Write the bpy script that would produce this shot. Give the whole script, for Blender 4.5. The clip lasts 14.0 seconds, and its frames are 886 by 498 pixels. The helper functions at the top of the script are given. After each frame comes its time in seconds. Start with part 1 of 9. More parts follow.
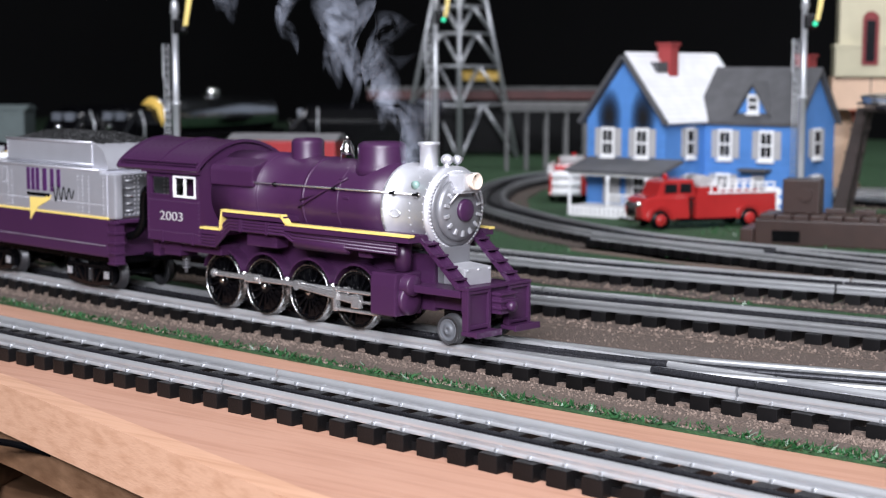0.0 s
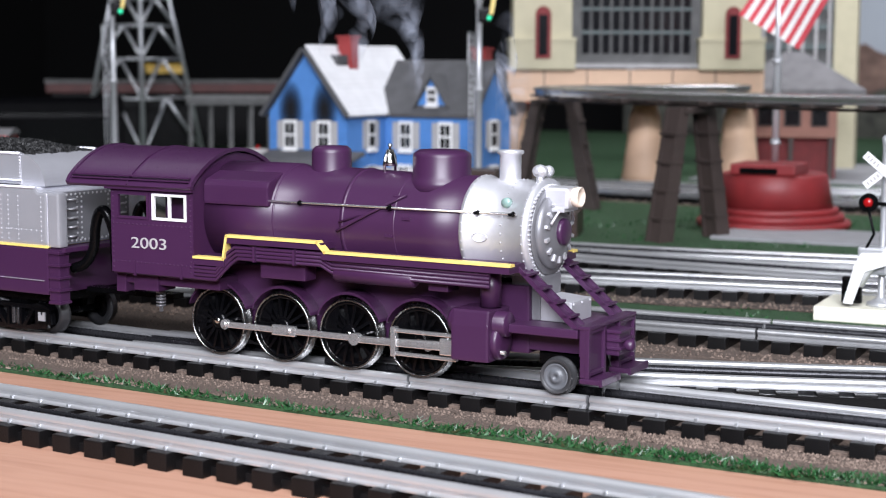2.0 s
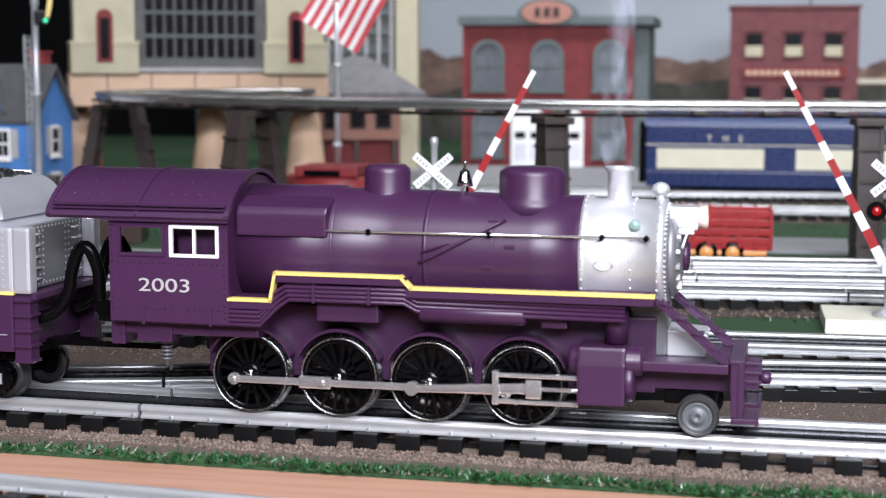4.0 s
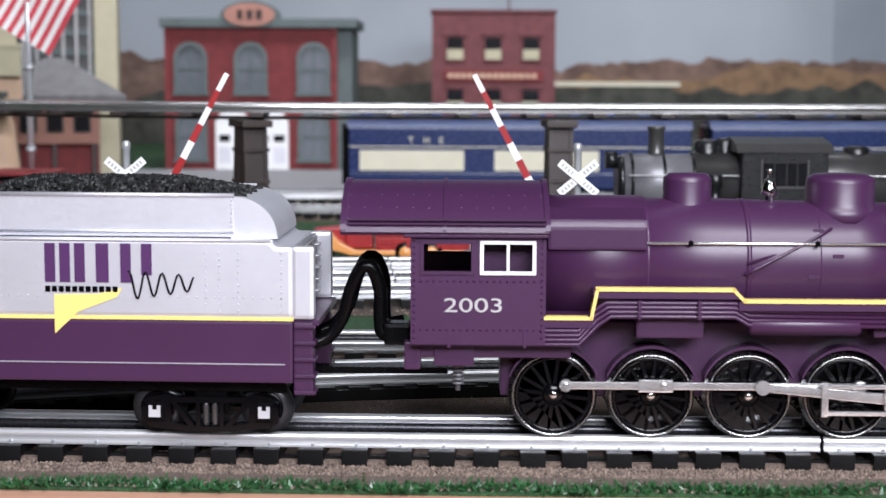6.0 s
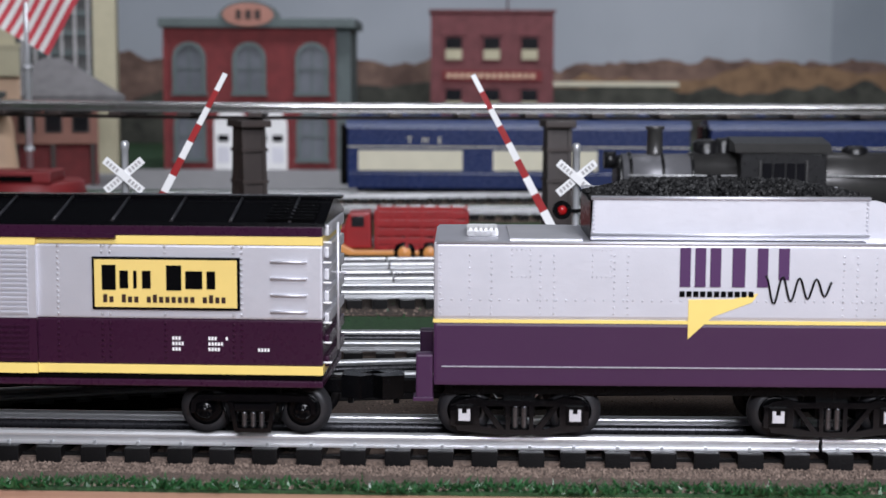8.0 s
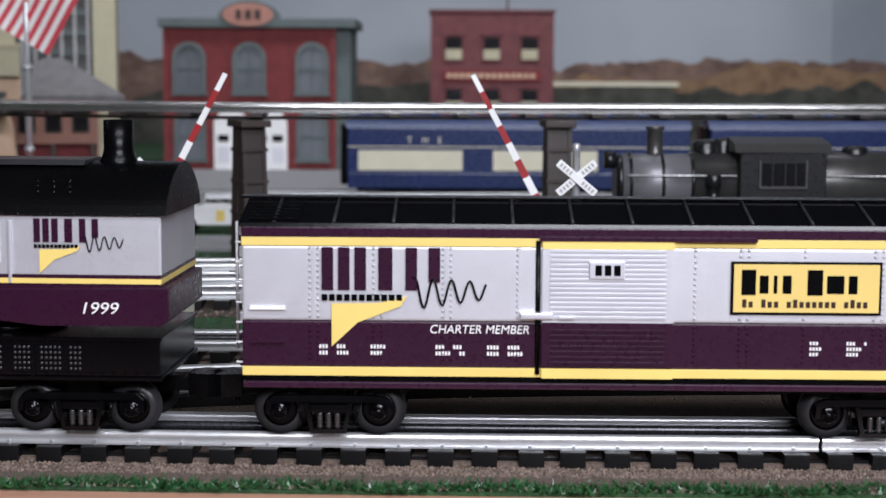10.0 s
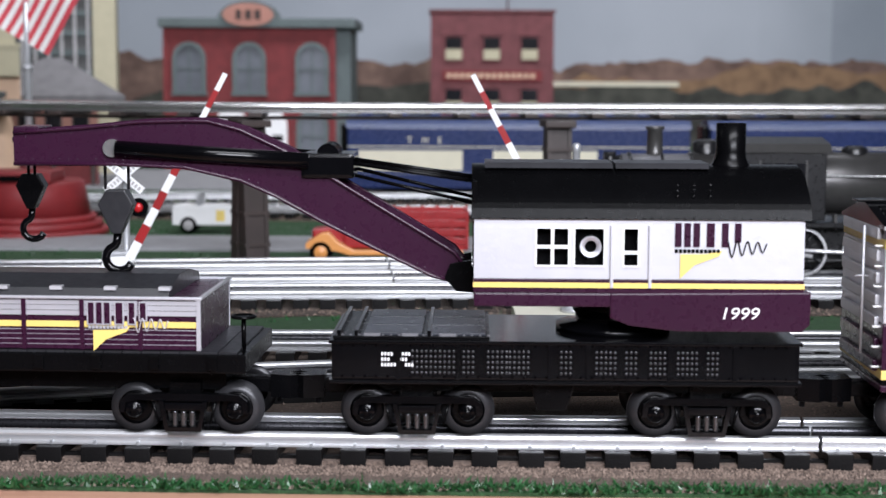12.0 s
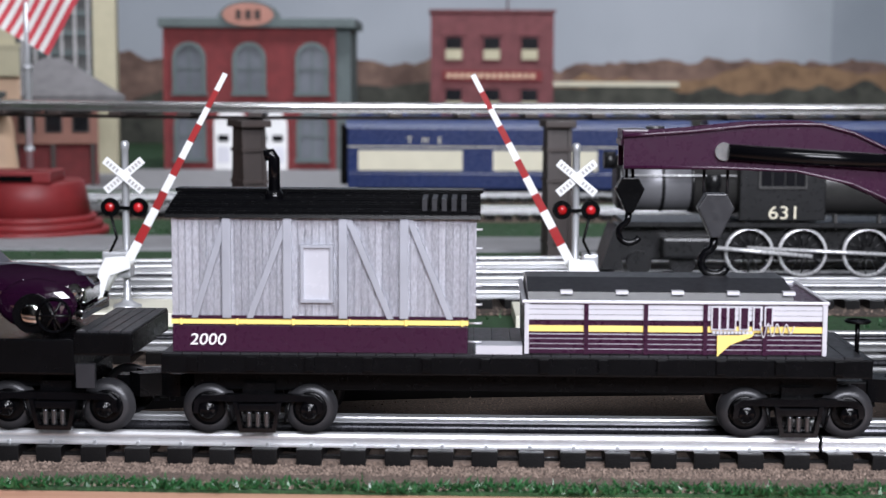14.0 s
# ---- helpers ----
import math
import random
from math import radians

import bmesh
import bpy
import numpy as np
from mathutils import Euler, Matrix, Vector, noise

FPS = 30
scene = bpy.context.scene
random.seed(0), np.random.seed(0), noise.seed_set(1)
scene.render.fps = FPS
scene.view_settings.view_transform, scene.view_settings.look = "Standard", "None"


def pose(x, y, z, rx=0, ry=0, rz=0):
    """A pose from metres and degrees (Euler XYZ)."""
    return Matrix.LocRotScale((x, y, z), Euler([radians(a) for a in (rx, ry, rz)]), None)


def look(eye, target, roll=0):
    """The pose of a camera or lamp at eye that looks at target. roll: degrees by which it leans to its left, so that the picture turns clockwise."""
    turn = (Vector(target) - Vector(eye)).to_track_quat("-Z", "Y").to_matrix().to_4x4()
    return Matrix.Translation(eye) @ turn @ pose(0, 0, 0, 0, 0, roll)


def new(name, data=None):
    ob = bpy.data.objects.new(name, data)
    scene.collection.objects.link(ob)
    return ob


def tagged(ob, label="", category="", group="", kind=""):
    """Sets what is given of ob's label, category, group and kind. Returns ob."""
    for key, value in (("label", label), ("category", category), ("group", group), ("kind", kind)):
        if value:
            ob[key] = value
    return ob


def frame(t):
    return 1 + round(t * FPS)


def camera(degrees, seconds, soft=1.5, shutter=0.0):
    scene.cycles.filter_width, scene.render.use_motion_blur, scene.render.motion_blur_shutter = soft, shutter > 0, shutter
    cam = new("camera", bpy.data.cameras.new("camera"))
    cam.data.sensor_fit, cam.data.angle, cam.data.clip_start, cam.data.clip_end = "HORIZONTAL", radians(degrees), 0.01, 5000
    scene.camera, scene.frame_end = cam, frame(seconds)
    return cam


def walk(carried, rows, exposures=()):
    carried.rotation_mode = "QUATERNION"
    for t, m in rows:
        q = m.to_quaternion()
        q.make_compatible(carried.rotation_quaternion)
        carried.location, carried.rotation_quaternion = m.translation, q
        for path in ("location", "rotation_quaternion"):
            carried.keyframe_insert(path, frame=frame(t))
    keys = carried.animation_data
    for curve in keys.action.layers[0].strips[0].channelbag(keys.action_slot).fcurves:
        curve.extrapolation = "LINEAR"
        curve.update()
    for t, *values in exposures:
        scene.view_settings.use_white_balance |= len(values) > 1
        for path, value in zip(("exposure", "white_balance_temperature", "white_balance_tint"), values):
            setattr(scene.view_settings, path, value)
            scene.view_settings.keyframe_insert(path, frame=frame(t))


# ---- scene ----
# The layout is a model railway, built at its own size: gauge 32 mm, ground at z = 0, x along the front line, y away from the tripod.
cam = camera(31.6, 14.0, soft=1.05)
cam.data.dof.use_dof = True
cam.data.dof.focus_distance = 0.71
cam.data.dof.aperture_fstop = 17.0
PIVOT_Z, ARM = 0.1583, 0.0559


def pan(yaw, tilt, roll):
    """The tripod head: the lens sits ARM in front of the pan axis."""
    turn = Matrix.Rotation(radians(yaw), 4, "Z") @ Matrix.Rotation(radians(90 + tilt), 4, "X") @ Matrix.Rotation(radians(-roll), 4, "Z")
    fwd = turn.to_3x3() @ Vector((0, 0, -1))
    return Matrix.Translation(Vector((0, 0, PIVOT_Z)) + fwd * ARM) @ turn


walk(cam, [
    (0.0, pan(36.95, -6.59, -0.09)), (0.5, pan(34.84, -6.79, -0.06)), (1.0, pan(31.87, -6.81, -0.11)),
    (1.5, pan(28.77, -6.80, -0.10)), (2.0, pan(25.75, -6.82, -0.15)), (2.5, pan(23.24, -6.77, -0.15)),
    (3.0, pan(19.16, -6.75, -0.13)), (3.2, pan(17.79, -6.73, -0.14)), (4.2, pan(8.5, -6.62, -0.16)), (5.0, pan(2.30, -6.54, -0.18)),
    (5.3, pan(1.26, -6.53, -0.18)), (5.5, pan(0.80, -6.53, -0.19)), (5.8, pan(0.19, -6.52, -0.24)), (6.0, pan(-0.01, -6.51, -0.27)),
    (6.3, pan(-0.06, -6.51, -0.27)), (14.0, pan(-0.06, -6.51, -0.27))],
    [(0.0, 0.42), (1.5, 0.30), (3.0, 0.17), (5.5, 0.0), (6.5, -0.15), (7.5, -0.56), (8.0, -0.62), (10.5, -0.55), (11.5, -0.36), (12.5, -0.05), (13.5, -0.04), (14.0, -0.16)])

# ---- light: added area lamps, all unseen, over the layout and far west yard ----
world = bpy.data.worlds.new("room_air")
scene.world = world
world.use_nodes = True
world.node_tree.nodes["Background"].inputs["Color"].default_value = (0.75, 0.8, 1.0, 1)
world.node_tree.nodes["Background"].inputs["Strength"].default_value = 0.012


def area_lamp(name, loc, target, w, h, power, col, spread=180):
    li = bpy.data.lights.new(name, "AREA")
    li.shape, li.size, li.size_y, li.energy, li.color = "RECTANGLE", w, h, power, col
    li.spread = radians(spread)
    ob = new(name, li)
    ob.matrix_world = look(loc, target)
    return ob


# added low in front to brighten the train's sides; its source is unseen
area_lamp("unseen_light_front", (0.42, -0.95, 0.85), (-0.05, 0.75, 0.05), 1.2, 0.40, 58, (0.91, 0.93, 1.03))
area_lamp("unseen_light_over", (0.20, -0.30, 1.35), (-0.1, 0.75, 0.0), 1.3, 0.22, 30, (0.91, 0.93, 1.0))
# added behind, its beam narrowed to the buildings and backdrop
area_lamp("unseen_light_back", (0.20, 1.85, 1.55), (0.1, 2.5, 0), 1.7, 0.3, 17, (0.91, 0.93, 1.0), spread=115)

# weak lamp added for glints on the dim west yard
area_lamp("unseen_light_far", (-1.90, 1.30, 1.60), (-1.7, 2.0, 0.1), 1.2, 0.2, 4, (0.91, 0.93, 1.0), spread=120)


# ---- materials ----
def mat(name, col, rough=0.5, metal=0.0, var=0.12, scale=60.0, bump=0.0, bscale=400.0, spec=0.5, coat=0.0, col2=None, emit=0.0, rvar=0.1, island=0.0):
    m = bpy.data.materials.new(name)
    m.use_nodes = True
    nt = m.node_tree
    b = nt.nodes["Principled BSDF"]
    b.inputs["Roughness"].default_value, b.inputs["Metallic"].default_value = rough, metal
    b.inputs["Specular IOR Level"].default_value, b.inputs["Coat Weight"].default_value = spec, coat
    co = nt.nodes.new("ShaderNodeTexCoord")
    n1 = nt.nodes.new("ShaderNodeTexNoise")
    n1.inputs["Scale"].default_value, n1.inputs["Detail"].default_value = scale, 6
    nt.links.new(co.outputs["Object"], n1.inputs["Vector"])
    info = nt.nodes.new("ShaderNodeObjectInfo")
    add = nt.nodes.new("ShaderNodeMath")
    add.operation = "MULTIPLY_ADD"
    nt.links.new(info.outputs["Random"], add.inputs[0])
    add.inputs[1].default_value = 0.3
    if island:
        geo = nt.nodes.new("ShaderNodeNewGeometry")
        nt.links.new(geo.outputs["Random Per Island"], add.inputs[0])
        add.inputs[1].default_value = island
    nt.links.new(n1.outputs["Fac"], add.inputs[2])
    ramp = nt.nodes.new("ShaderNodeValToRGB")
    lo = [c * (1 - var) for c in col] if col2 is None else list(col)
    hi = [min(1, c * (1 + var)) for c in col] if col2 is None else list(col2)
    ramp.color_ramp.elements[0].color, ramp.color_ramp.elements[1].color = (*lo, 1), (*hi, 1)
    ramp.color_ramp.elements[0].position, ramp.color_ramp.elements[1].position = 0.42, 0.85
    nt.links.new(add.outputs[0], ramp.inputs["Fac"])
    nt.links.new(ramp.outputs["Color"], b.inputs["Base Color"])
    n2 = nt.nodes.new("ShaderNodeTexNoise")
    n2.inputs["Scale"].default_value, n2.inputs["Detail"].default_value = bscale, 4
    nt.links.new(co.outputs["Object"], n2.inputs["Vector"])
    mr = nt.nodes.new("ShaderNodeMapRange")
    mr.inputs["To Min"].default_value, mr.inputs["To Max"].default_value = max(0.02, rough - rvar), min(1, rough + rvar)
    nt.links.new(n2.outputs["Fac"], mr.inputs["Value"])
    nt.links.new(mr.outputs["Result"], b.inputs["Roughness"])
    if bump:
        bp = nt.nodes.new("ShaderNodeBump")
        bp.inputs["Strength"].default_value, bp.inputs["Distance"].default_value = bump, 0.001
        nt.links.new(n2.outputs["Fac"], bp.inputs["Height"])
        nt.links.new(bp.outputs["Normal"], b.inputs["Normal"])
    if emit:
        b.inputs["Emission Color"].default_value, b.inputs["Emission Strength"].default_value = (*col, 1), emit
    return m


PURPLE = mat("purple_paint", (0.044, 0.0135, 0.047), 0.37, var=0.05, scale=25, rvar=0.04)
MAROON = mat("maroon_paint", (0.027, 0.005, 0.020), 0.28, var=0.05, scale=25, rvar=0.04)
SILVER = mat("silver_paint", (0.62, 0.62, 0.65), 0.53, 0.70, var=0.06, bump=0.05, bscale=900)
LIGHTGREY = mat("pale_grey_paint", (0.66, 0.66, 0.71), 0.46, 0.72, var=0.04, bump=0.03, bscale=1200)
SMOKEGREY = mat("dark_silver_paint", (0.20, 0.20, 0.215), 0.4, 0.4, var=0.06)
WHEELBRIGHT = mat("bright_wheel_rim", (0.68, 0.68, 0.69), 0.28, 0.4, var=0.08)
TYRESTEEL = mat("tyre_steel", (0.30, 0.30, 0.30), 0.26, 1.0, var=0.1)
YELLOW = mat("yellow_paint", (0.76, 0.58, 0.17), 0.45, var=0.05)
WHITE = mat("white_paint", (0.78, 0.78, 0.78), 0.5, var=0.04)
BLACK = mat("black_plastic", (0.002, 0.002, 0.0024), 0.26, var=0.2, spec=0.13, rvar=0.05)
BLACKGLOSS = mat("black_gloss", (0.002, 0.002, 0.0026), 0.16, var=0.2, spec=0.24, rvar=0.04)
DARKGREY = mat("dark_grey_plastic", (0.018, 0.018, 0.021), 0.36, var=0.2)
STEEL = mat("bright_steel", (0.78, 0.77, 0.77), 0.18, 0.86, var=0.1)
CHROME = mat("chrome", (0.75, 0.74, 0.72), 0.12, 1.0, var=0.05)
RAILTOP = mat("nickel_rail", (0.66, 0.665, 0.68), 0.29, 0.70, var=0.08, scale=30, rvar=0.02)
RAILDULL = mat("dull_nickel_rail", (0.47, 0.475, 0.485), 0.32, 0.75, var=0.2, scale=12, rvar=0.06)
RAILDARK = mat("blackened_rail", (0.035, 0.035, 0.040), 0.28, 0.6, var=0.3)
TIE = mat("tie_plastic", (0.0045, 0.0042, 0.0045), 0.36, var=0.35, bump=0.2, bscale=1500, spec=0.25)
BALLAST = mat("ballast", (0.030, 0.022, 0.018), 0.95, bump=1.0, bscale=900, scale=900, col2=(0.16, 0.115, 0.092))
GRAVEL = mat("gravel_grain", (0.035, 0.022, 0.016), 0.9, scale=300, col2=(0.21, 0.155, 0.125), island=0.5)
# red darkened to paint in the weak light on the far line
DIMLITRED = mat("dim_lit_red", (0.055, 0.012, 0.011), 0.6, var=0.25)
PLINTHRED = mat("plinth_red_paint", (0.24, 0.022, 0.025), 0.5, var=0.12)
STATIONROOF = mat("station_shingle", (0.15, 0.145, 0.15), 0.8, var=0.2, bump=0.3)
SIGNPEACH = mat("faded_peach", (0.36, 0.17, 0.13), 0.7, var=0.12)
TANKCHROME = mat("tank_chrome", (0.30, 0.31, 0.33), 0.16, 1.0, var=0.15)
# plain dark grey; on the girder car's roof it paints in the dimness
DULLGREY = mat("muted_grey", (0.11, 0.11, 0.11), 0.8, var=0.25)
GRASS = mat("grass_mat", (0.006, 0.024, 0.007), 0.9, bump=1.0, bscale=900, scale=260, col2=(0.022, 0.070, 0.022))
BLADE = mat("grass_blade", (0.008, 0.042, 0.012), 0.30, scale=200, col2=(0.028, 0.100, 0.034), island=0.35)
COAL = mat("coal", (0.004, 0.004, 0.0045), 0.55, bump=0.6, bscale=800)
RED = mat("red_paint", (0.30, 0.016, 0.018), 0.35, var=0.1)
FIRERED = mat("fire_engine_red", (0.36, 0.022, 0.022), 0.2, var=0.06, coat=0.4)
REDWALL = mat("red_brick_wall", (0.165, 0.022, 0.024), 0.75, var=0.18, bump=0.3, bscale=300)
BRICKWALL = mat("dull_brick_wall", (0.16, 0.050, 0.055), 0.8, var=0.2, bump=0.3, bscale=300)
TRIMGREY = mat("grey_green_trim", (0.095, 0.12, 0.12), 0.7, var=0.12)
BLUEWALL = mat("blue_house_paint", (0.075, 0.215, 0.52), 0.6, var=0.08)
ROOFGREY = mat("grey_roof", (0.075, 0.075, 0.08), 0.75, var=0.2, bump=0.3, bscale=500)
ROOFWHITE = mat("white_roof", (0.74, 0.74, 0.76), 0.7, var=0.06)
PALEGREY = mat("shutter_grey", (0.38, 0.37, 0.37), 0.7, var=0.08)
CHIMNEY = mat("chimney_red", (0.27, 0.035, 0.035), 0.8, var=0.2, bump=0.3)
CREAM = mat("cream_plaster", (0.47, 0.43, 0.30), 0.7, var=0.06)
PEACH = mat("peach_plastic", (0.62, 0.42, 0.29), 0.6, var=0.06)
BROWN = mat("brown_plastic", (0.034, 0.016, 0.012), 0.36, var=0.2)
TRESTLE = mat("trestle_brown", (0.038, 0.027, 0.024), 0.55, var=0.2)
DECKGREY = mat("trestle_rail_grey", (0.66, 0.65, 0.64), 0.24, 0.9, var=0.2, scale=14, rvar=0.06)
CARBLUE = mat("coach_blue", (0.009, 0.023, 0.105), 0.28, var=0.1)
CARCREAM = mat("coach_cream", (0.74, 0.69, 0.54), 0.5, var=0.04)
ENGINE = mat("engine_black", (0.008, 0.008, 0.009), 0.30, var=0.2)
ENGINEGREY = mat("engine_graphite", (0.085, 0.083, 0.082), 0.34, 0.6, var=0.15)
ORANGE = mat("orange_fender", (0.70, 0.30, 0.09), 0.35, var=0.06)
ROADGREY = mat("road_grey", (0.24, 0.24, 0.25), 0.85, var=0.12, bump=0.2)
PADWHITE = mat("cream_base", (0.74, 0.72, 0.60), 0.6, var=0.05)
TIN = mat("galvanised_tin", (0.45, 0.46, 0.48), 0.35, 0.7, var=0.12)
DARKWINDOW = mat("dark_glass", (0.01, 0.01, 0.012), 0.1, var=0.1)
WINDOWGREY = mat("grey_glazing", (0.11, 0.12, 0.14), 0.35, var=0.25, scale=25)
REDLAMP = mat("red_lens", (0.35, 0.008, 0.01), 0.15, var=0.05)
REDLIT = mat("red_lens_lit", (0.45, 0.015, 0.02), 0.15, var=0.05, emit=0.10)
GREENLIT = mat("green_lens_lit", (0.05, 0.9, 0.45), 0.2, emit=0.5)
TANKYELLOW = mat("tank_end_yellow", (0.72, 0.47, 0.10), 0.5, var=0.08)
HATCHGREY = mat("deck_hatch_grey", (0.030, 0.032, 0.040), 0.3, var=0.15)
SPRINGSTEEL = mat("dark_spring_steel", (0.10, 0.10, 0.105), 0.22, 0.8, var=0.1)
PURPLEINK = mat("purple_ink", (0.055, 0.012, 0.075), 0.5, var=0.03)
CANVASWHITE = mat("flag_white", (0.75, 0.74, 0.72), 0.8, var=0.05)
FLAGRED = mat("flag_red", (0.55, 0.06, 0.08), 0.8, var=0.08)
# near-black base colour paints in the room's lack of light
UNLITBLACK = mat("unlit_room_black", (0.01, 0.01, 0.011), 0.9, var=0.2, scale=2)
PAINTBROWN = mat("auto_aubergine", (0.010, 0.002, 0.009), 0.08, var=0.05, coat=1.0, rvar=0.02)
SIGNAL = mat("signal_silver", (0.50, 0.51, 0.53), 0.35, 0.5, var=0.1)


def wood_mat(name, a, b_, stretch):
    m = mat(name, a, 0.5, bump=0.15, bscale=30, scale=9, col2=b_, rvar=0.1)
    nt = m.node_tree
    mp = nt.nodes.new("ShaderNodeMapping")
    mp.inputs["Scale"].default_value = stretch
    co = [n for n in nt.nodes if n.type == "TEX_COORD"][0]
    nt.links.new(co.outputs["Object"], mp.inputs["Vector"])
    for n in nt.nodes:
        if n.type == "TEX_NOISE":
            nt.links.new(mp.outputs["Vector"], n.inputs["Vector"])
    return m


WOOD = wood_mat("varnished_plywood", (0.36, 0.178, 0.115), (0.48, 0.265, 0.185), (2, 30, 30))
# paler than the tabletop: the front light is painted into this wood
WOODFRONTLIT = wood_mat("front_lit_plywood", (0.42, 0.215, 0.125), (0.58, 0.335, 0.22), (2, 30, 30))
WOODMID = wood_mat("brown_timber", (0.14, 0.070, 0.036), (0.27, 0.15, 0.085), (3, 20, 20))


# ---- mesh helpers ----
def box(bm, x0, x1, y0, y1, z0, z1, bev=0.0):
    vs = [bm.verts.new((x, y, z)) for x in (x0, x1) for y in (y0, y1) for z in (z0, z1)]
    fs = [bm.faces.new([vs[i] for i in q]) for q in ((0, 1, 3, 2), (4, 6, 7, 5), (0, 4, 5, 1), (2, 3, 7, 6), (0, 2, 6, 4), (1, 5, 7, 3))]
    if bev:
        bmesh.ops.bevel(bm, geom=list({e for f in fs for e in f.edges}), offset=bev, segments=2, affect="EDGES", profile=0.7)


def prism(bm, pts, d0, d1, axis="y", bev=0.0):
    """Extrude a polygon: axis y takes (x, z) points, axis x takes (y, z), axis z takes (x, y)."""
    def at(p, d):
        return {"y": (p[0], d, p[1]), "x": (d, p[0], p[1]), "z": (p[0], p[1], d)}[axis]
    a = [bm.verts.new(at(p, d0)) for p in pts]
    b = [bm.verts.new(at(p, d1)) for p in pts]
    n = len(pts)
    fs = [bm.faces.new(a), bm.faces.new(b[::-1])]
    for i in range(n):
        fs.append(bm.faces.new((a[i], b[i], b[(i + 1) % n], a[(i + 1) % n])))
    bmesh.ops.recalc_face_normals(bm, faces=fs)
    if bev:
        bmesh.ops.bevel(bm, geom=list({e for f in fs for e in f.edges}), offset=bev, segments=2, affect="EDGES", profile=0.7)


def tube(bm, p0, p1, r0, r1=None, seg=16, caps=True):
    p0, p1 = Vector(p0), Vector(p1)
    r1 = r0 if r1 is None else r1
    q = (p1 - p0).to_track_quat("Z", "Y")
    rings = []
    for p, r in ((p0, r0), (p1, r1)):
        rings.append([bm.verts.new(p + q @ Vector((r * math.cos(a), r * math.sin(a), 0))) for a in [2 * math.pi * i / seg for i in range(seg)]])
    for i in range(seg):
        f = bm.faces.new((rings[0][i], rings[0][(i + 1) % seg], rings[1][(i + 1) % seg], rings[1][i]))
        f.smooth = True
    if caps:
        bm.faces.new(rings[0][::-1])
        bm.faces.new(rings[1])


def lathe(bm, prof, base=(0, 0, 0), axis="z", seg=24, ring=False):
    """Turn a profile of (radius, height) about an axis through base."""
    base = Vector(base)
    q = {"z": Matrix.Identity(3), "x": Matrix.Rotation(radians(90), 3, "Y"), "y": Matrix.Rotation(radians(-90), 3, "X")}[axis]
    rings = []
    for r, h in prof:
        rings.append([bm.verts.new(base + q @ Vector((max(r, 1e-5) * math.cos(2 * math.pi * i / seg), max(r, 1e-5) * math.sin(2 * math.pi * i / seg), h))) for i in range(seg)])
    for a, b in zip(rings, rings[1:]):
        for i in range(seg):
            f = bm.faces.new((a[i], a[(i + 1) % seg], b[(i + 1) % seg], b[i]))
            f.smooth = True
    if not ring:
        bm.faces.new(rings[0][::-1])
        bm.faces.new(rings[-1])


def pipe(bm, pts, r, seg=8):
    """One bent round bar through the points, with closed ends."""
    pts = [Vector(p) for p in pts]
    side, rings = None, []
    for i, p in enumerate(pts):
        d = (pts[min(i + 1, len(pts) - 1)] - pts[max(i - 1, 0)]).normalized()
        if side is None:
            side = d.cross(Vector((0.31, 0.87, 0.39))).normalized()
        side = (side - d * side.dot(d)).normalized()
        up = d.cross(side)
        rings.append([bm.verts.new(p + (side * math.cos(a) + up * math.sin(a)) * r) for a in [2 * math.pi * k / seg for k in range(seg)]])
    fs = [bm.faces.new((a[k], a[(k + 1) % seg], b[(k + 1) % seg], b[k])) for a, b in zip(rings, rings[1:]) for k in range(seg)]
    for f in fs:
        f.smooth = True
    fs += [bm.faces.new(rings[0][::-1]), bm.faces.new(rings[-1])]
    bmesh.ops.recalc_face_normals(bm, faces=fs)


def ball(bm, c, r, sub=2, scale=(1, 1, 1)):
    bmesh.ops.create_icosphere(bm, subdivisions=sub, radius=r, matrix=Matrix.Translation(c) @ Matrix.Diagonal((*scale, 1)))


def finish(bm, name, material):
    me = bpy.data.meshes.new(name)
    bm.to_mesh(me)
    bm.free()
    me.materials.append(material)
    return me


def part(name, bm, material, parent, label="", at=None):
    ob = new(name, finish(bm, name, material))
    ob.parent = parent
    if at is not None:
        ob.matrix_basis = at
    if label:
        ob["label"] = label
    return ob


def thing(name, m, label, category, group="", kind=""):
    ob = new(name)
    ob.empty_display_size = 0.01
    ob.matrix_basis = m
    return tagged(ob, label, category, group, kind)


def solid(name, bm, material, label, category="", group="", kind="", m=None):
    ob = new(name, finish(bm, name, material))
    if m is not None:
        ob.matrix_basis = m
    return tagged(ob, label, category, group, kind)


def B(*args, **kw):
    bm = bmesh.new()
    box(bm, *args, **kw)
    return bm


def lettering(name, text, size, m, material, parent, shear=0.0, depth=0.0002, width=None):
    cu = bpy.data.curves.new(name, "FONT")
    cu.body, cu.size, cu.extrude, cu.shear = text, size, depth, shear
    tmp = bpy.data.objects.new("tmp", cu)
    me = bpy.data.meshes.new_from_object(tmp)
    bpy.data.objects.remove(tmp)
    xs = [v.co.x for v in me.vertices]
    k = 1.0 if width is None else width / (max(xs) - min(xs))
    for v in me.vertices:
        v.co.x = (v.co.x - min(xs)) * k
    me.materials.append(material)
    ob = new(name, me)
    ob.parent, ob.matrix_basis = parent, m
    return ob


FRONT = Matrix.Rotation(radians(90), 4, "X")     # lettering on a side that faces the tripod


def on_side(x, y, z):
    return Matrix.Translation((x, y, z)) @ FRONT


# ---- the lines' courses ----
TURN, BEND, RADIUS, LINE_Y = 0.012, 0.1, 8.0, 0.6630


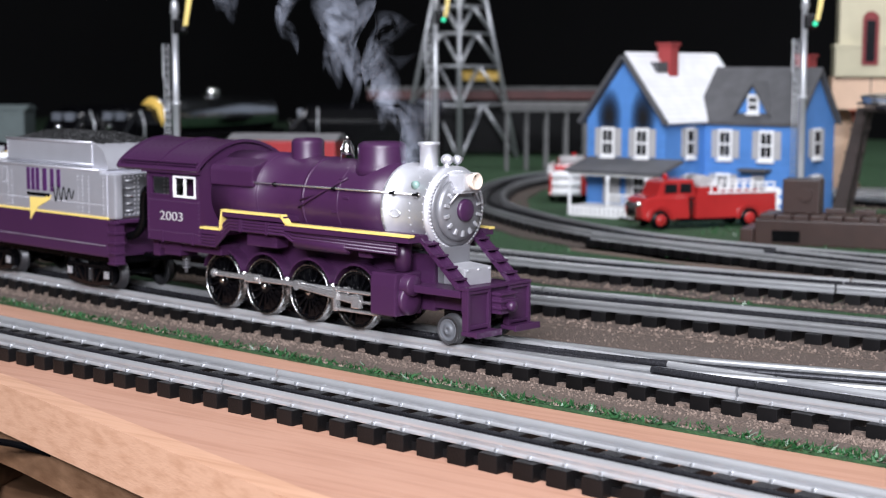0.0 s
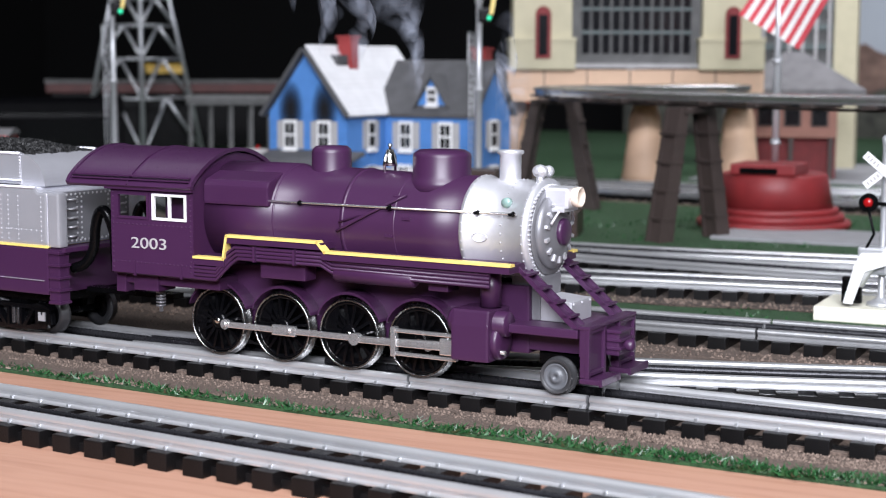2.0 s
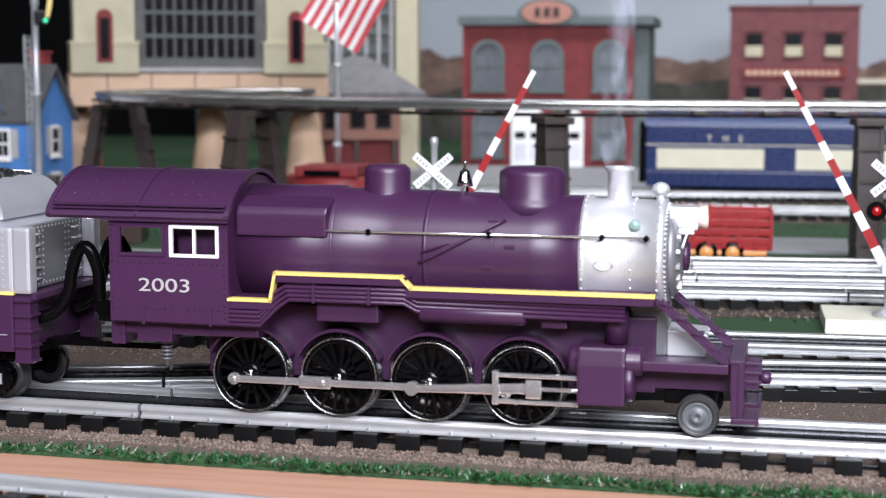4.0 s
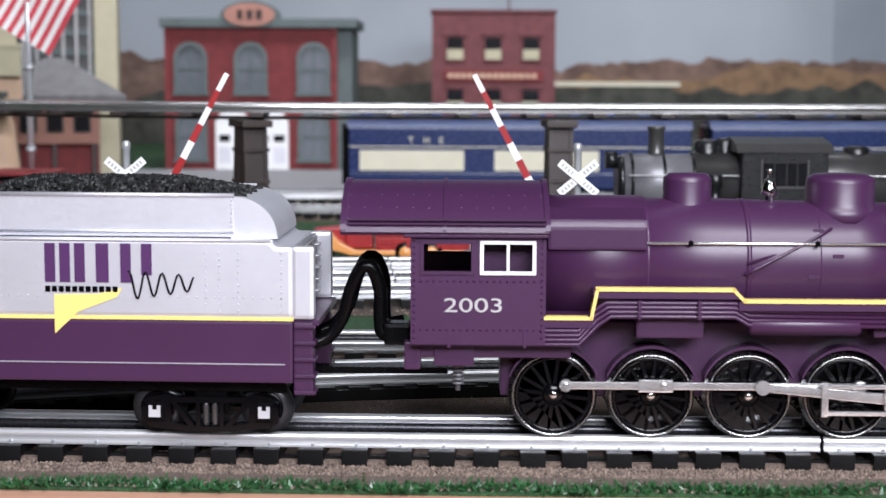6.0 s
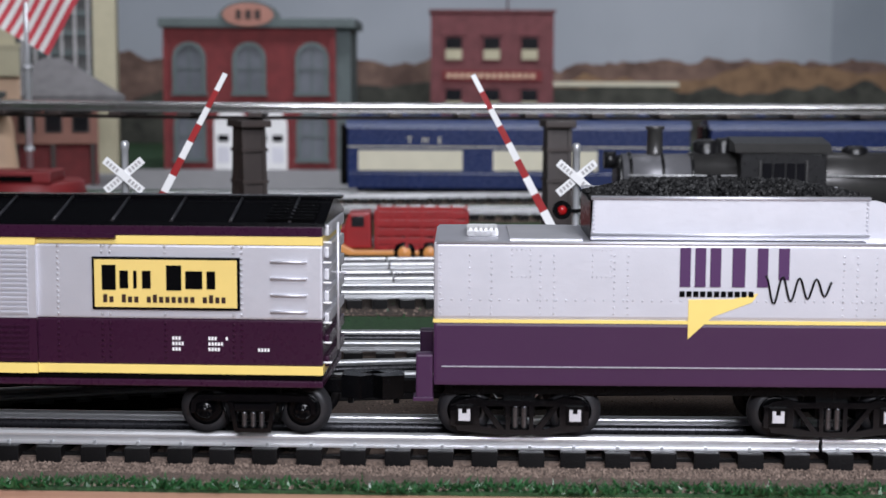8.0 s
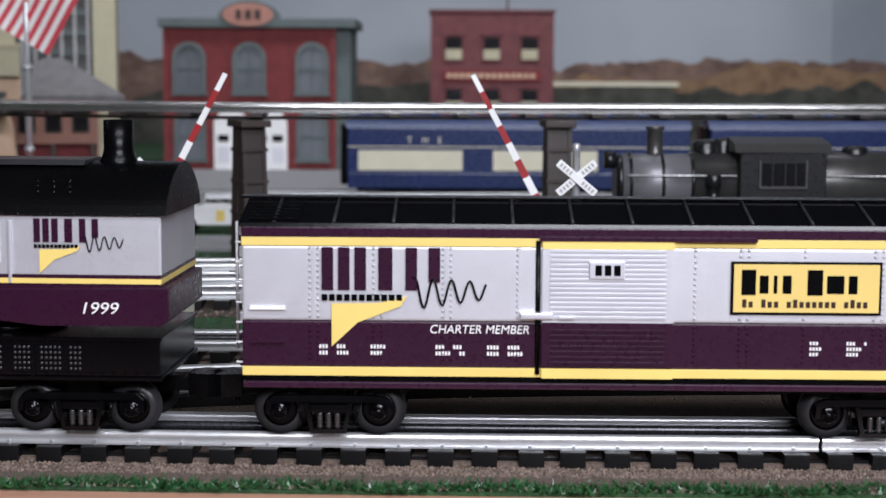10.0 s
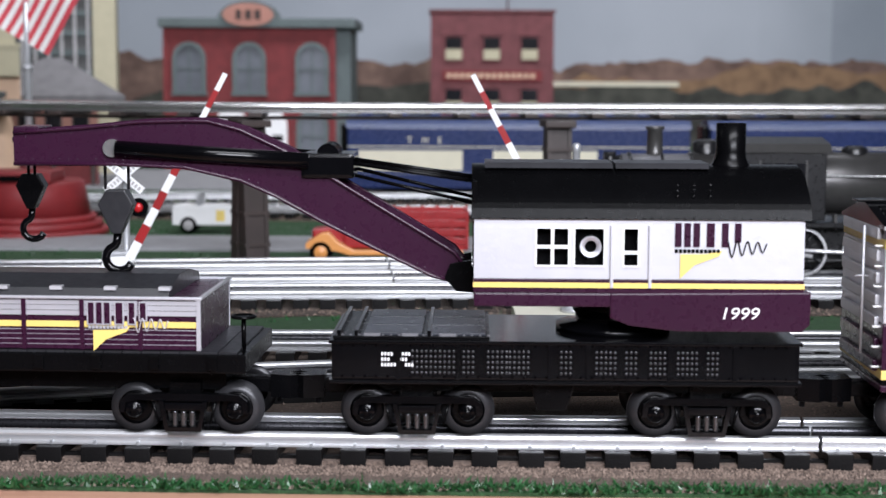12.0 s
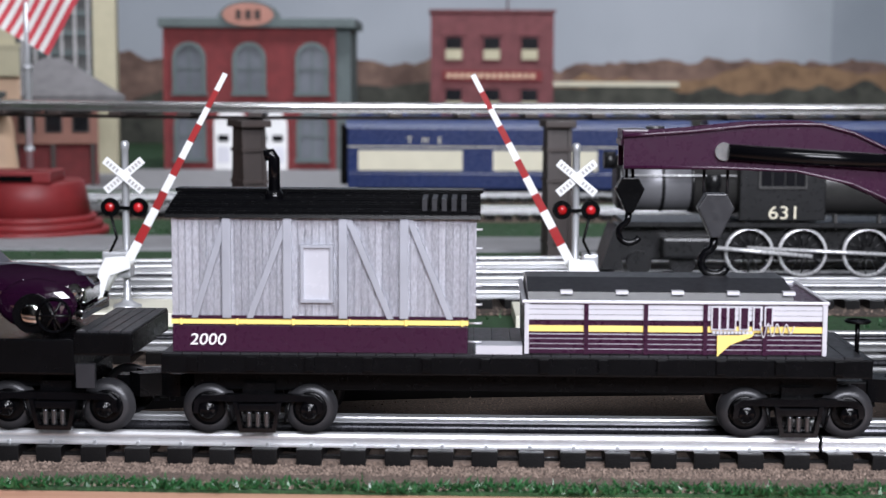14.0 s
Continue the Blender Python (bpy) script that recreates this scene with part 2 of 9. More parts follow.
def main_line(s):
    """Place and heading on the main line, s metres along it from x = 0."""
    if s > BEND:
        return Vector((s * math.cos(TURN), LINE_Y - s * math.sin(TURN))), -TURN
    a = TURN + (BEND - s) / RADIUS
    x0, y0 = BEND * math.cos(TURN), LINE_Y - BEND * math.sin(TURN)
    return Vector((x0 - RADIUS * (math.sin(a) - math.sin(TURN)), y0 + RADIUS * (math.cos(TURN) - math.cos(a)))), -a


def course(knots):
    """A smooth line through (x, y) knots, stepped evenly by length."""
    P = [Vector(k) for k in knots]
    P = [P[0] * 2 - P[1]] + P + [P[-1] * 2 - P[-2]]
    dense = []
    for i in range(1, len(P) - 2):
        for j in range(40):
            u = j / 40
            a, b, c, d = P[i - 1:i + 3]
            dense.append(0.5 * (2 * b + (c - a) * u + (2 * a - 5 * b + 4 * c - d) * u * u + (3 * b - a - 3 * c + d) * u ** 3))
    dense.append(P[-2])
    run = [0.0]
    for a, b in zip(dense, dense[1:]):
        run.append(run[-1] + (b - a).length)

    def at(s):
        i = min(max(int(np.searchsorted(run, s)) - 1, 0), len(dense) - 2)
        u = (s - run[i]) / max(run[i + 1] - run[i], 1e-9)
        d = dense[i + 1] - dense[i]
        return dense[i].lerp(dense[i + 1], u), math.atan2(d.y, d.x)
    return at, run[-1]


# ---- the table, ground and room ----
def edge_offset(off, s0, s1, n=60):
    out = []
    for i in range(n + 1):
        p, h = main_line(s0 + (s1 - s0) * i / n)
        out.append((p.x - math.sin(h) * off, p.y + math.cos(h) * off))
    return out


def ribbon(bm, front, back, z0, z1):
    """A slab between two edges of equally many points."""
    rows = [[bm.verts.new((*p, z)) for p in e] for e, z in ((front, z0), (front, z1), (back, z1), (back, z0))]
    for a, b in zip(rows, rows[1:] + rows[:1]):
        for i in range(len(a) - 1):
            bm.faces.new((a[i], a[i + 1], b[i + 1], b[i]))
    for i in (0, -1):
        bm.faces.new([r[i] for r in rows])
    bmesh.ops.recalc_face_normals(bm, faces=bm.faces[:])


def build_ground():
    table = thing("table", pose(0, 0, 0), "varnished plywood layout table with an open timber frame below", "table", kind="structure")
    rim = [(-4, 0.72), (-1.2, 0.600), (-0.9, 0.566), (-0.66, 0.5155), (-0.54, 0.4834), (-0.41, 0.4490), (-0.28, 0.424), (0.0, 0.412), (0.3, 0.405), (1.5, 0.400)]
    inner = [(x, y + 0.012) for x, y in rim]
    deep = [(x, y + 0.030) for x, y in rim]
    bm = bmesh.new()
    ribbon(bm, [(x, y + 0.0122) for x, y in rim], [(x, 0.78) for x, y in rim], -0.017, -0.0015)
    part("tabletop", bm, WOOD, table)
    bm = bmesh.new()
    ribbon(bm, rim, inner, -0.0255, -0.0013)
    part("edge_board", bm, WOODFRONTLIT, table, "varnished edge board, painted paler for the front light")
    bm = bmesh.new()
    ribbon(bm, [(x, y + 0.008) for x, y in rim], deep, -0.046, -0.0260)
    part("frame_board", bm, WOODMID, table, "brown timber frame board below the edge")
    for x, turn in ((-1.25, 0), (-0.80, 24), (-0.52, 24), (0.1, 0)):
        part("joist", B(-0.020, 0.020, 0.05, 1.2, -0.115, -0.0465, bev=0.002), WOODMID, table, at=pose(x, 0.50, 0, 0, 0, turn))
    part("crossbeam", B(-2.2, 1.2, 0.66, 0.70, -0.17, -0.1155, bev=0.002), WOODMID, table)
    bm = bmesh.new()
    back = [(-4 + 6.5 * i / 60, 3.3) for i in range(61)]
    ribbon(bm, edge_offset(-0.054, -2.6, 1.2), back, -0.0014, 0.0)
    solid("ground", bm, GRASS, "green grass mat covering the layout table", kind="structure")
    # the grass verge in front of the main line, blade by blade
    rng = random.Random(3)
    vs, fs = [], []
    for k in range(9000):
        s = rng.uniform(-1.1, 0.24) if k < 6000 else rng.uniform(-0.30, 0.20)
        p, h = main_line(s)
        off = -0.0465 - 0.0075 * rng.random() + 0.002 * math.sin(s * 90)
        if s < -0.22 and rng.random() < 0.45:
            continue
        if rng.random() < 0.16:
            off = rng.uniform(-0.055, -0.042)
        x, y = p.x - math.sin(h) * off, p.y + math.cos(h) * off
        a, w, l = rng.uniform(0, 6.3), rng.uniform(0.0005, 0.0011), rng.uniform(0.0010, 0.0036)
        lean = rng.uniform(0, 0.006)
        b = rng.uniform(0, 6.3)
        i = len(vs)
        vs += [(x - w * math.cos(a), y - w * math.sin(a), 0), (x + w * math.cos(a), y + w * math.sin(a), 0),
               (x + lean * math.cos(b), y + lean * math.sin(b), l)]
        fs.append((i, i + 1, i + 2))
    me = bpy.data.meshes.new("verge_grass")
    me.from_pydata(vs, [], fs)
    me.materials.append(BLADE)
    tagged(new("verge_grass", me), "bright green artificial grass verge along the ballast", "grass", kind="stuff")


def stones(name, spots, label, size=(0.0004, 0.0010)):
    """Loose ballast: small five-sided chips."""
    rng = random.Random(len(spots))
    vs, fs = [], []
    for x, y, z in spots:
        r = rng.uniform(*size)
        i, a = len(vs), rng.uniform(0, 6.3)
        for k in range(3):
            vs.append((x + r * math.cos(a + k * 2.1), y + r * math.sin(a + k * 2.1), z - 0.0003))
        vs.append((x + rng.uniform(-.4, .4) * r, y + rng.uniform(-.4, .4) * r, z + r * rng.uniform(0.5, 1.1)))
        fs += [(i, i + 1, i + 3), (i + 1, i + 2, i + 3), (i + 2, i, i + 3)]
    me = bpy.data.meshes.new(name)
    me.from_pydata(vs, [], fs)
    me.materials.append(GRAVEL)
    return tagged(new(name, me), label, "ballast", kind="stuff")


TIE_MESH = finish(B(-0.0049, 0.0049, -0.0228, 0.0228, 0.0004, 0.0074, bev=0.0004), "tie", TIE)
PLATE_MESH = finish(B(-0.0006, 0.0006, -0.0026, 0.0026, 0.0073, 0.0089, bev=0.0002), "rail_clip", TIN)
# tubular rail: flat foot, short web and a rounded hollow head
HEAD = [(0.0019 * math.cos(radians(a)), 0.0035 + (0.0021 if a > 0 else 0.0014) * math.sin(radians(a))) for a in (-40, -10, 15, 35, 50, 65, 80)]
RAIL = [(-0.0021, 0.0), (-0.0021, 0.0006), (-0.0011, 0.0014), (-0.0010, 0.0022)] + [(-y, z) for y, z in HEAD] + HEAD[::-1] + [(0.0010, 0.0022), (0.0011, 0.0014), (0.0021, 0.0006), (0.0021, 0.0)]


def railway_track(label, at, s0, s1, z=0.0, outer=None, joints=(), clips=False, ties=True, bed=0.044, bedz=0.0012, spacing=0.0168, third=True, first_tie=0.004, slim=1.0):
    tr = thing("railway_track", pose(0, 0, z), label, "track", kind="structure", group="model railway lines")
    n = max(int((s1 - s0) / 0.03), 2)
    cuts = [s0] + [j for j in joints if s0 < j < s1] + [s1]
    for off in (-0.0165, 0.0, 0.0165):
        if off == 0.0 and not third:
            continue
        for a, b in zip(cuts, cuts[1:]):
            shift = 0.003 if off == 0 else 0.0
            k = slim if off == 0 else 1.0
            bm = bmesh.new()
            rows = []
            m = max(int((b - a) / 0.03), 1)
            for i in range(m + 1):
                s = (a + 0.0007) + (b - a - 0.0014) * i / m + (shift if 0 < i < m else 0)
                p, h = at(s)
                rows.append([bm.verts.new((p.x - math.sin(h) * (off + y * k), p.y + math.cos(h) * (off + y * k), 0.0074 + zz * k)) for y, zz in RAIL])
            for r0, r1 in zip(rows, rows[1:]):
                for i in range(len(RAIL)):
                    bm.faces.new((r0[i], r0[(i + 1) % len(RAIL)], r1[(i + 1) % len(RAIL)], r1[i]))
            bm.faces.new(rows[0])
            bm.faces.new(rows[-1])
            bmesh.ops.recalc_face_normals(bm, faces=bm.faces[:])
            part("rail", bm, RAILDARK if off == 0 else (outer or RAILTOP), tr, "blackened centre rail" if off == 0 else "")
    rng = random.Random(int(s1 * 1000))
    if ties:
        k = 0
        s = s0 + first_tie
        while s < s1:
            p, h = at(s)
            t = new("tie", TIE_MESH)
            t.parent = tr
            t.matrix_basis = pose(p.x, p.y, rng.uniform(-0.0003, 0.0002), 0, 0, math.degrees(h) + rng.uniform(-2, 2)) 
            if clips:
                for off in (-0.0165, 0.0165):
                    c = new("rail_clip", PLATE_MESH)
                    c.parent = tr
                    c.matrix_basis = pose(p.x - math.sin(h) * off, p.y + math.cos(h) * off, 0, 0, 0, math.degrees(h))
            s += spacing
            k += 1
    if clips:
        for off in (-0.0165, 0.0165):
            e = [[], []]
            for i in range(n + 1):
                p, h = at(s0 + (s1 - s0) * i / n)
                for k, w in enumerate((-0.0014, 0.0014)):
                    e[k].append((p.x - math.sin(h) * (off + w), p.y + math.cos(h) * (off + w)))
            bm = bmesh.new()
            ribbon(bm, *e, 0.0006, 0.0040)
            part("tie_strip", bm, TIE, tr, "black moulded strip under the rail")
        if bed:
            e = [[], []]
            for i in range(n + 1):
                p, h = at(s0 + (s1 - s0) * i / n)
                for k, w in enumerate((-0.0212, 0.0212)):
                    e[k].append((p.x - math.sin(h) * w, p.y + math.cos(h) * w))
            bm = bmesh.new()
            ribbon(bm, *e, 0.0013, 0.0027)
            part("ballast_fill", bm, BALLAST, tr, "grey-brown ballast packed between the ties")
    if bed:
        f, b = [], []
        for i in range(n + 1):
            p, h = at(s0 + (s1 - s0) * i / n)
            w = bed + 0.002 * math.sin(i * 1.9) + 0.0012 * math.sin(i * 4.3)
            f.append((p.x + math.sin(h) * w, p.y - math.cos(h) * w))
            w = bed + 0.002 * math.sin(i * 1.3 + 1)
            b.append((p.x - math.sin(h) * w, p.y + math.cos(h) * w))
        bm = bmesh.new()
        ribbon(bm, f, b, 0.0001, bedz)
        part("ballast_bed", bm, BALLAST, tr, "brown crushed cork ballast")
    return tr


LINE_F, LEN_F = course([(-1.719, 0.729), (-1.217, 0.635), (-0.744, 0.58), (-0.491, 0.557), (-0.284, 0.535), (0.0, 0.506), (0.523, 0.468)])
LINE_A2, LEN_A2 = course([(-0.500, 0.6945), (-0.395, 0.6985), (-0.298, 0.7190), (-0.2, 0.745), (-0.101, 0.773), (0.051, 0.797), (0.416, 0.814)])
LINE_B, LEN_B = course([(-1.472, 0.943), (-1.13, 0.884), (-0.863, 0.863), (-0.586, 0.86), (-0.357, 0.868), (-0.101, 0.871), (0.416, 0.881)])
LINE_C, LEN_C = course([(-1.388, 1.253), (-1.042, 1.083), (-0.701, 1.015), (-0.539, 1.011), (-0.395, 1.022), (-0.151, 1.052), (0.102, 1.066), (0.523, 1.07)])
LINE_D, LEN_D = course([(-1.148, 2.026), (-1.183, 1.833), (-1.13, 1.623), (-0.998, 1.409), (-0.863, 1.291), (-0.735, 1.215), (-0.604, 1.176), (-0.395, 1.167), (-0.101, 1.198), (0.205, 1.225), (0.632, 1.255)])
LINE_E, LEN_E = course([(-0.725, 1.196), (-0.539, 1.150), (-0.395, 1.125), (-0.2, 1.115), (0.1, 1.133), (0.632, 1.14)])
LINE_G, LEN_G = course([(-1.13, 1.839), (-0.586, 1.788), (-0.2, 1.831), (0.31, 1.898), (0.966, 1.994)])
LINE_H, LEN_H = course([(-0.953, 1.775), (-0.586, 1.7), (-0.2, 1.661), (0.205, 1.661), (0.966, 1.736)])


def build_tracks():
    railway_track("main line of nickel rails on black ties and brown ballast", main_line, -1.75, 0.42, joints=(-1.2, -0.335, -0.248, 0.146), clips=True, bed=0.0465)
    railway_track("siding turnout of nickel rails leaving the main line", LINE_A2, 0, LEN_A2, outer=RAILDULL, joints=(0.24, 0.6), bed=0, first_tie=0.20)
    sw = thing("switch_base", pose(0, 0, 0), "black moulded base of the siding turnout", "track switch", kind="structure")
    edges = [[], []]
    for i in range(61):
        p, h = LINE_A2(0.10 + (LEN_A2 - 0.10) * i / 60)
        for k, w in enumerate((-0.0235, 0.0235)):
            edges[k].append((p.x - math.sin(h) * w, p.y + math.cos(h) * w))
    bm = bmesh.new()
    ribbon(bm, *edges, 0.0010, 0.0060)
    part("moulded_base", bm, TIE, sw)
    railway_track("front line of nickel rails on black ties over bare plywood", LINE_F, 0, LEN_F, z=-0.0018, joints=(1.2,), clips=True, bed=0, slim=0.45)
    railway_track("second line of nickel rails on brown ballast", LINE_B, 0, LEN_B, outer=RAILDULL, joints=(0.9, 1.25, 1.6))
    railway_track("third line of nickel rails on brown ballast", LINE_C, 0, LEN_C, outer=RAILDULL, joints=(1.0, 1.5))
    railway_track("curved line of dark rails round the blue house", LINE_D, 0, LEN_D, outer=RAILDULL, joints=(1.1, 1.7))
    railway_track("crossover rails between two lines", LINE_E, 0, LEN_E, outer=RAILDULL, joints=(0.3, 0.7))
    railway_track("coach line behind the trestle", LINE_G, 0, LEN_G, outer=RAILDULL, bed=0.03)
    railway_track("grey background line", LINE_H, 0, LEN_H, outer=RAILDULL, bed=0.03)
    # brown ballast spread between the main line and the lines behind it
    bm = bmesh.new()
    far = [LINE_B(0.58 + 1.02 * i / 60)[0] for i in range(61)]
    ribbon(bm, edge_offset(0.030, -0.60, 0.32), [(p.x, p.y - 0.028 - 0.006 * math.sin(i * 0.7)) for i, p in enumerate(far)], 0.00005, 0.0009)
    solid("ballast_spread", bm, BALLAST, "brown crushed ballast spread between the lines", kind="structure")
    rng = random.Random(5)
    spots = []
    for k in range(5000):
        x = rng.uniform(-0.62, 0.25)
        y0 = 0.70 if x > -0.3 else 0.71
        spots.append((x, rng.uniform(y0, 0.84), 0.0009))
    for k in range(34000):
        s = rng.uniform(-1.1, 0.24) if k < 18000 else rng.uniform(-0.28, 0.20)
        p, h = main_line(s)
        off = rng.uniform(-0.052, -0.0215) if rng.random() < 0.75 else rng.uniform(0.02, 0.045)
        spots.append((p.x - math.sin(h) * off, p.y + math.cos(h) * off, 0.0012 if abs(off) < 0.037 else 0.0003))
    stones("loose_ballast", spots, "loose brown ballast chips beside the ties")


def build_room():
    back = thing("backdrop", pose(0, 0, 0), "painted backdrop of grey sky and desert hills", "backdrop", kind="structure")
    for x0, x1 in ((-1.15, 0.65), (0.65, 0.80), (0.80, 3.0)):
        part("sky_panel", B(x0, x1, 3.30, 3.32, -0.2, 1.4), SKYPAINT, back)
    part("painted_road", B(0.215, 0.485, 3.279, 3.2835, 0.121, 0.130), CARCREAM, back, "pale painted road below the hills")
    for i, (x0, x1, h, m, y) in enumerate(((-1.15, 0.5, 0.175, HILLRED, 3.296), (0.1, 1.1, 0.165, HILLRED, 3.292), (0.2, 1.6, 0.150, HILLBROWN, 3.288), (-1.15, 1.7, 0.118, HILLDARK, 3.284))):
        pts = [(x0, -0.2)]
        n = 160
        for j in range(n + 1):
            x = x0 + (x1 - x0) * j / n
            z = h + 0.010 - 0.05 * (1 - math.sin(math.pi * j / n)) + 0.034 * noise.noise((x * 5, i * 7.1, 0)) + 0.016 * noise.noise((x * 19, i * 3.3, 1)) + 0.006 * noise.noise((x * 60, i, 2))
            pts.append((x, z))
        pts.append((x1, -0.2))
        bm = bmesh.new()
        prism(bm, pts, y, y + 0.003)
        part("painted_hill", bm, m, back)
    # unseen walls, floor and ceiling, added to close off the layout
    room = thing("room", pose(0, 0, 0), "near-black shell added round the layout for the unlit room", "room", kind="structure")
    part("floor_slab", B(-5, 4, -3, 6, -1.0, -0.95), UNLITBLACK, room)
    part("ceiling", B(-5, 4, -3, 6, 2.1, 2.15), CEILING, room)
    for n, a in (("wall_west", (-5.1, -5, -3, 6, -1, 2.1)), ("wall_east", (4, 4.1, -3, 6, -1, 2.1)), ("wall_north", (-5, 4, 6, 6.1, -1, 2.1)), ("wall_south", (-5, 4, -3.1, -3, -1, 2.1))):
        part(n, B(*a), UNLITBLACK, room)


SKYPAINT = mat("painted_sky", (0.25, 0.28, 0.32), 0.85, scale=1.6, col2=(0.44, 0.47, 0.52))
HILLRED = mat("painted_red_hill", (0.12, 0.075, 0.062), 0.9, scale=22, col2=(0.33, 0.21, 0.165))
HILLBROWN = mat("painted_brown_hill", (0.10, 0.060, 0.040), 0.9, scale=34, col2=(0.27, 0.165, 0.095))
HILLDARK = mat("painted_scrub", (0.015, 0.016, 0.015), 0.9, scale=30, col2=(0.085, 0.085, 0.07))
CEILING = mat("ceiling_board", (0.12, 0.12, 0.12), 0.9, scale=3)
build_ground()
build_tracks()
build_room()


# ---- the train; x runs along it, the tripod's side is at negative y ----
TIMES = [0, 1.5, 3, 5.5, 6.5, 7.5, 8, 10.5, 11, 11.5, 12.5, 13.5, 14]
GONE = [-0.678, -0.499, -0.32, -0.017, 0.1024, 0.2222, 0.2794, 0.5755, 0.6334, 0.6952, 0.8134, 0.9284, 0.9874]


def run_at(t):
    return float(np.interp(t, TIMES, GONE))


def on_line(u, half, t):
    """The pose of a vehicle whose middle is u from the leading driver axle datum and whose bogies stand half apart from it."""
    s = run_at(t) + u
    a, _ = main_line(s + half)
    b, _ = main_line(s - half)
    d = a - b
    c = (a + b) / 2
    return pose(c.x, c.y, 0, 0, 0, math.degrees(math.atan2(d.y, d.x)))


SIZE = 1.011
TRAIN = []       # (vehicle, middle, half base)
WHEELS = []      # (part, x, y, z, radius)
RODS = []        # (part, kind)


def vehicle(name, u, half, label, category):
    u, half = u * SIZE, half * SIZE
    v = thing(name, on_line(u, half, 0), label, category)
    v.scale = (SIZE, SIZE, SIZE)
    TRAIN.append((v, u, half))
    return v


RT = 0.0130


CAR_R = 0.0094
TREAD = bmesh.new()
lathe(TREAD, [(CAR_R * 0.70, -0.0024), (CAR_R, -0.0024), (CAR_R, 0.0010), (CAR_R * 1.1, 0.0012), (CAR_R * 1.1, 0.0024), (CAR_R * 0.7, 0.0024), (CAR_R * 0.7, -0.0024)], axis="y", seg=28, ring=True)
TREAD_MESH = finish(TREAD, "tread", mat("dull_wheel_steel", (0.030, 0.030, 0.033), 0.36, 0.3, var=0.2))
DISC = bmesh.new()
lathe(DISC, [(CAR_R * 0.72, -0.0015), (CAR_R * 0.72, -0.0019), (CAR_R * 0.5, -0.0012), (CAR_R * 0.34, -0.0016), (CAR_R * 0.30, -0.0026), (CAR_R * 0.12, -0.0028)], axis="y", seg=20)
DISC_MESH = finish(DISC, "web", BLACK)


def wheelset(parent, x, scale=1.0):
    """An axle with two wheels."""
    bm = bmesh.new()
    tube(bm, (0, -0.016, 0), (0, 0.016, 0), 0.0016, seg=10)
    ax = part("axle", bm, BLACK, parent, at=pose(x, 0, RT + CAR_R * scale))
    for y, f in ((-0.0172, 0), (0.0172, 180)):
        w = new("wheel", TREAD_MESH)
        w.parent, w.matrix_basis = ax, pose(0, y, 0, 0, 0, f)
        d = new("web", DISC_MESH)
        d.parent, d.matrix_basis = ax, pose(0, y, 0, 0, 0, f)
    WHEELS.append((ax, x, 0, RT + CAR_R * scale, CAR_R * scale))


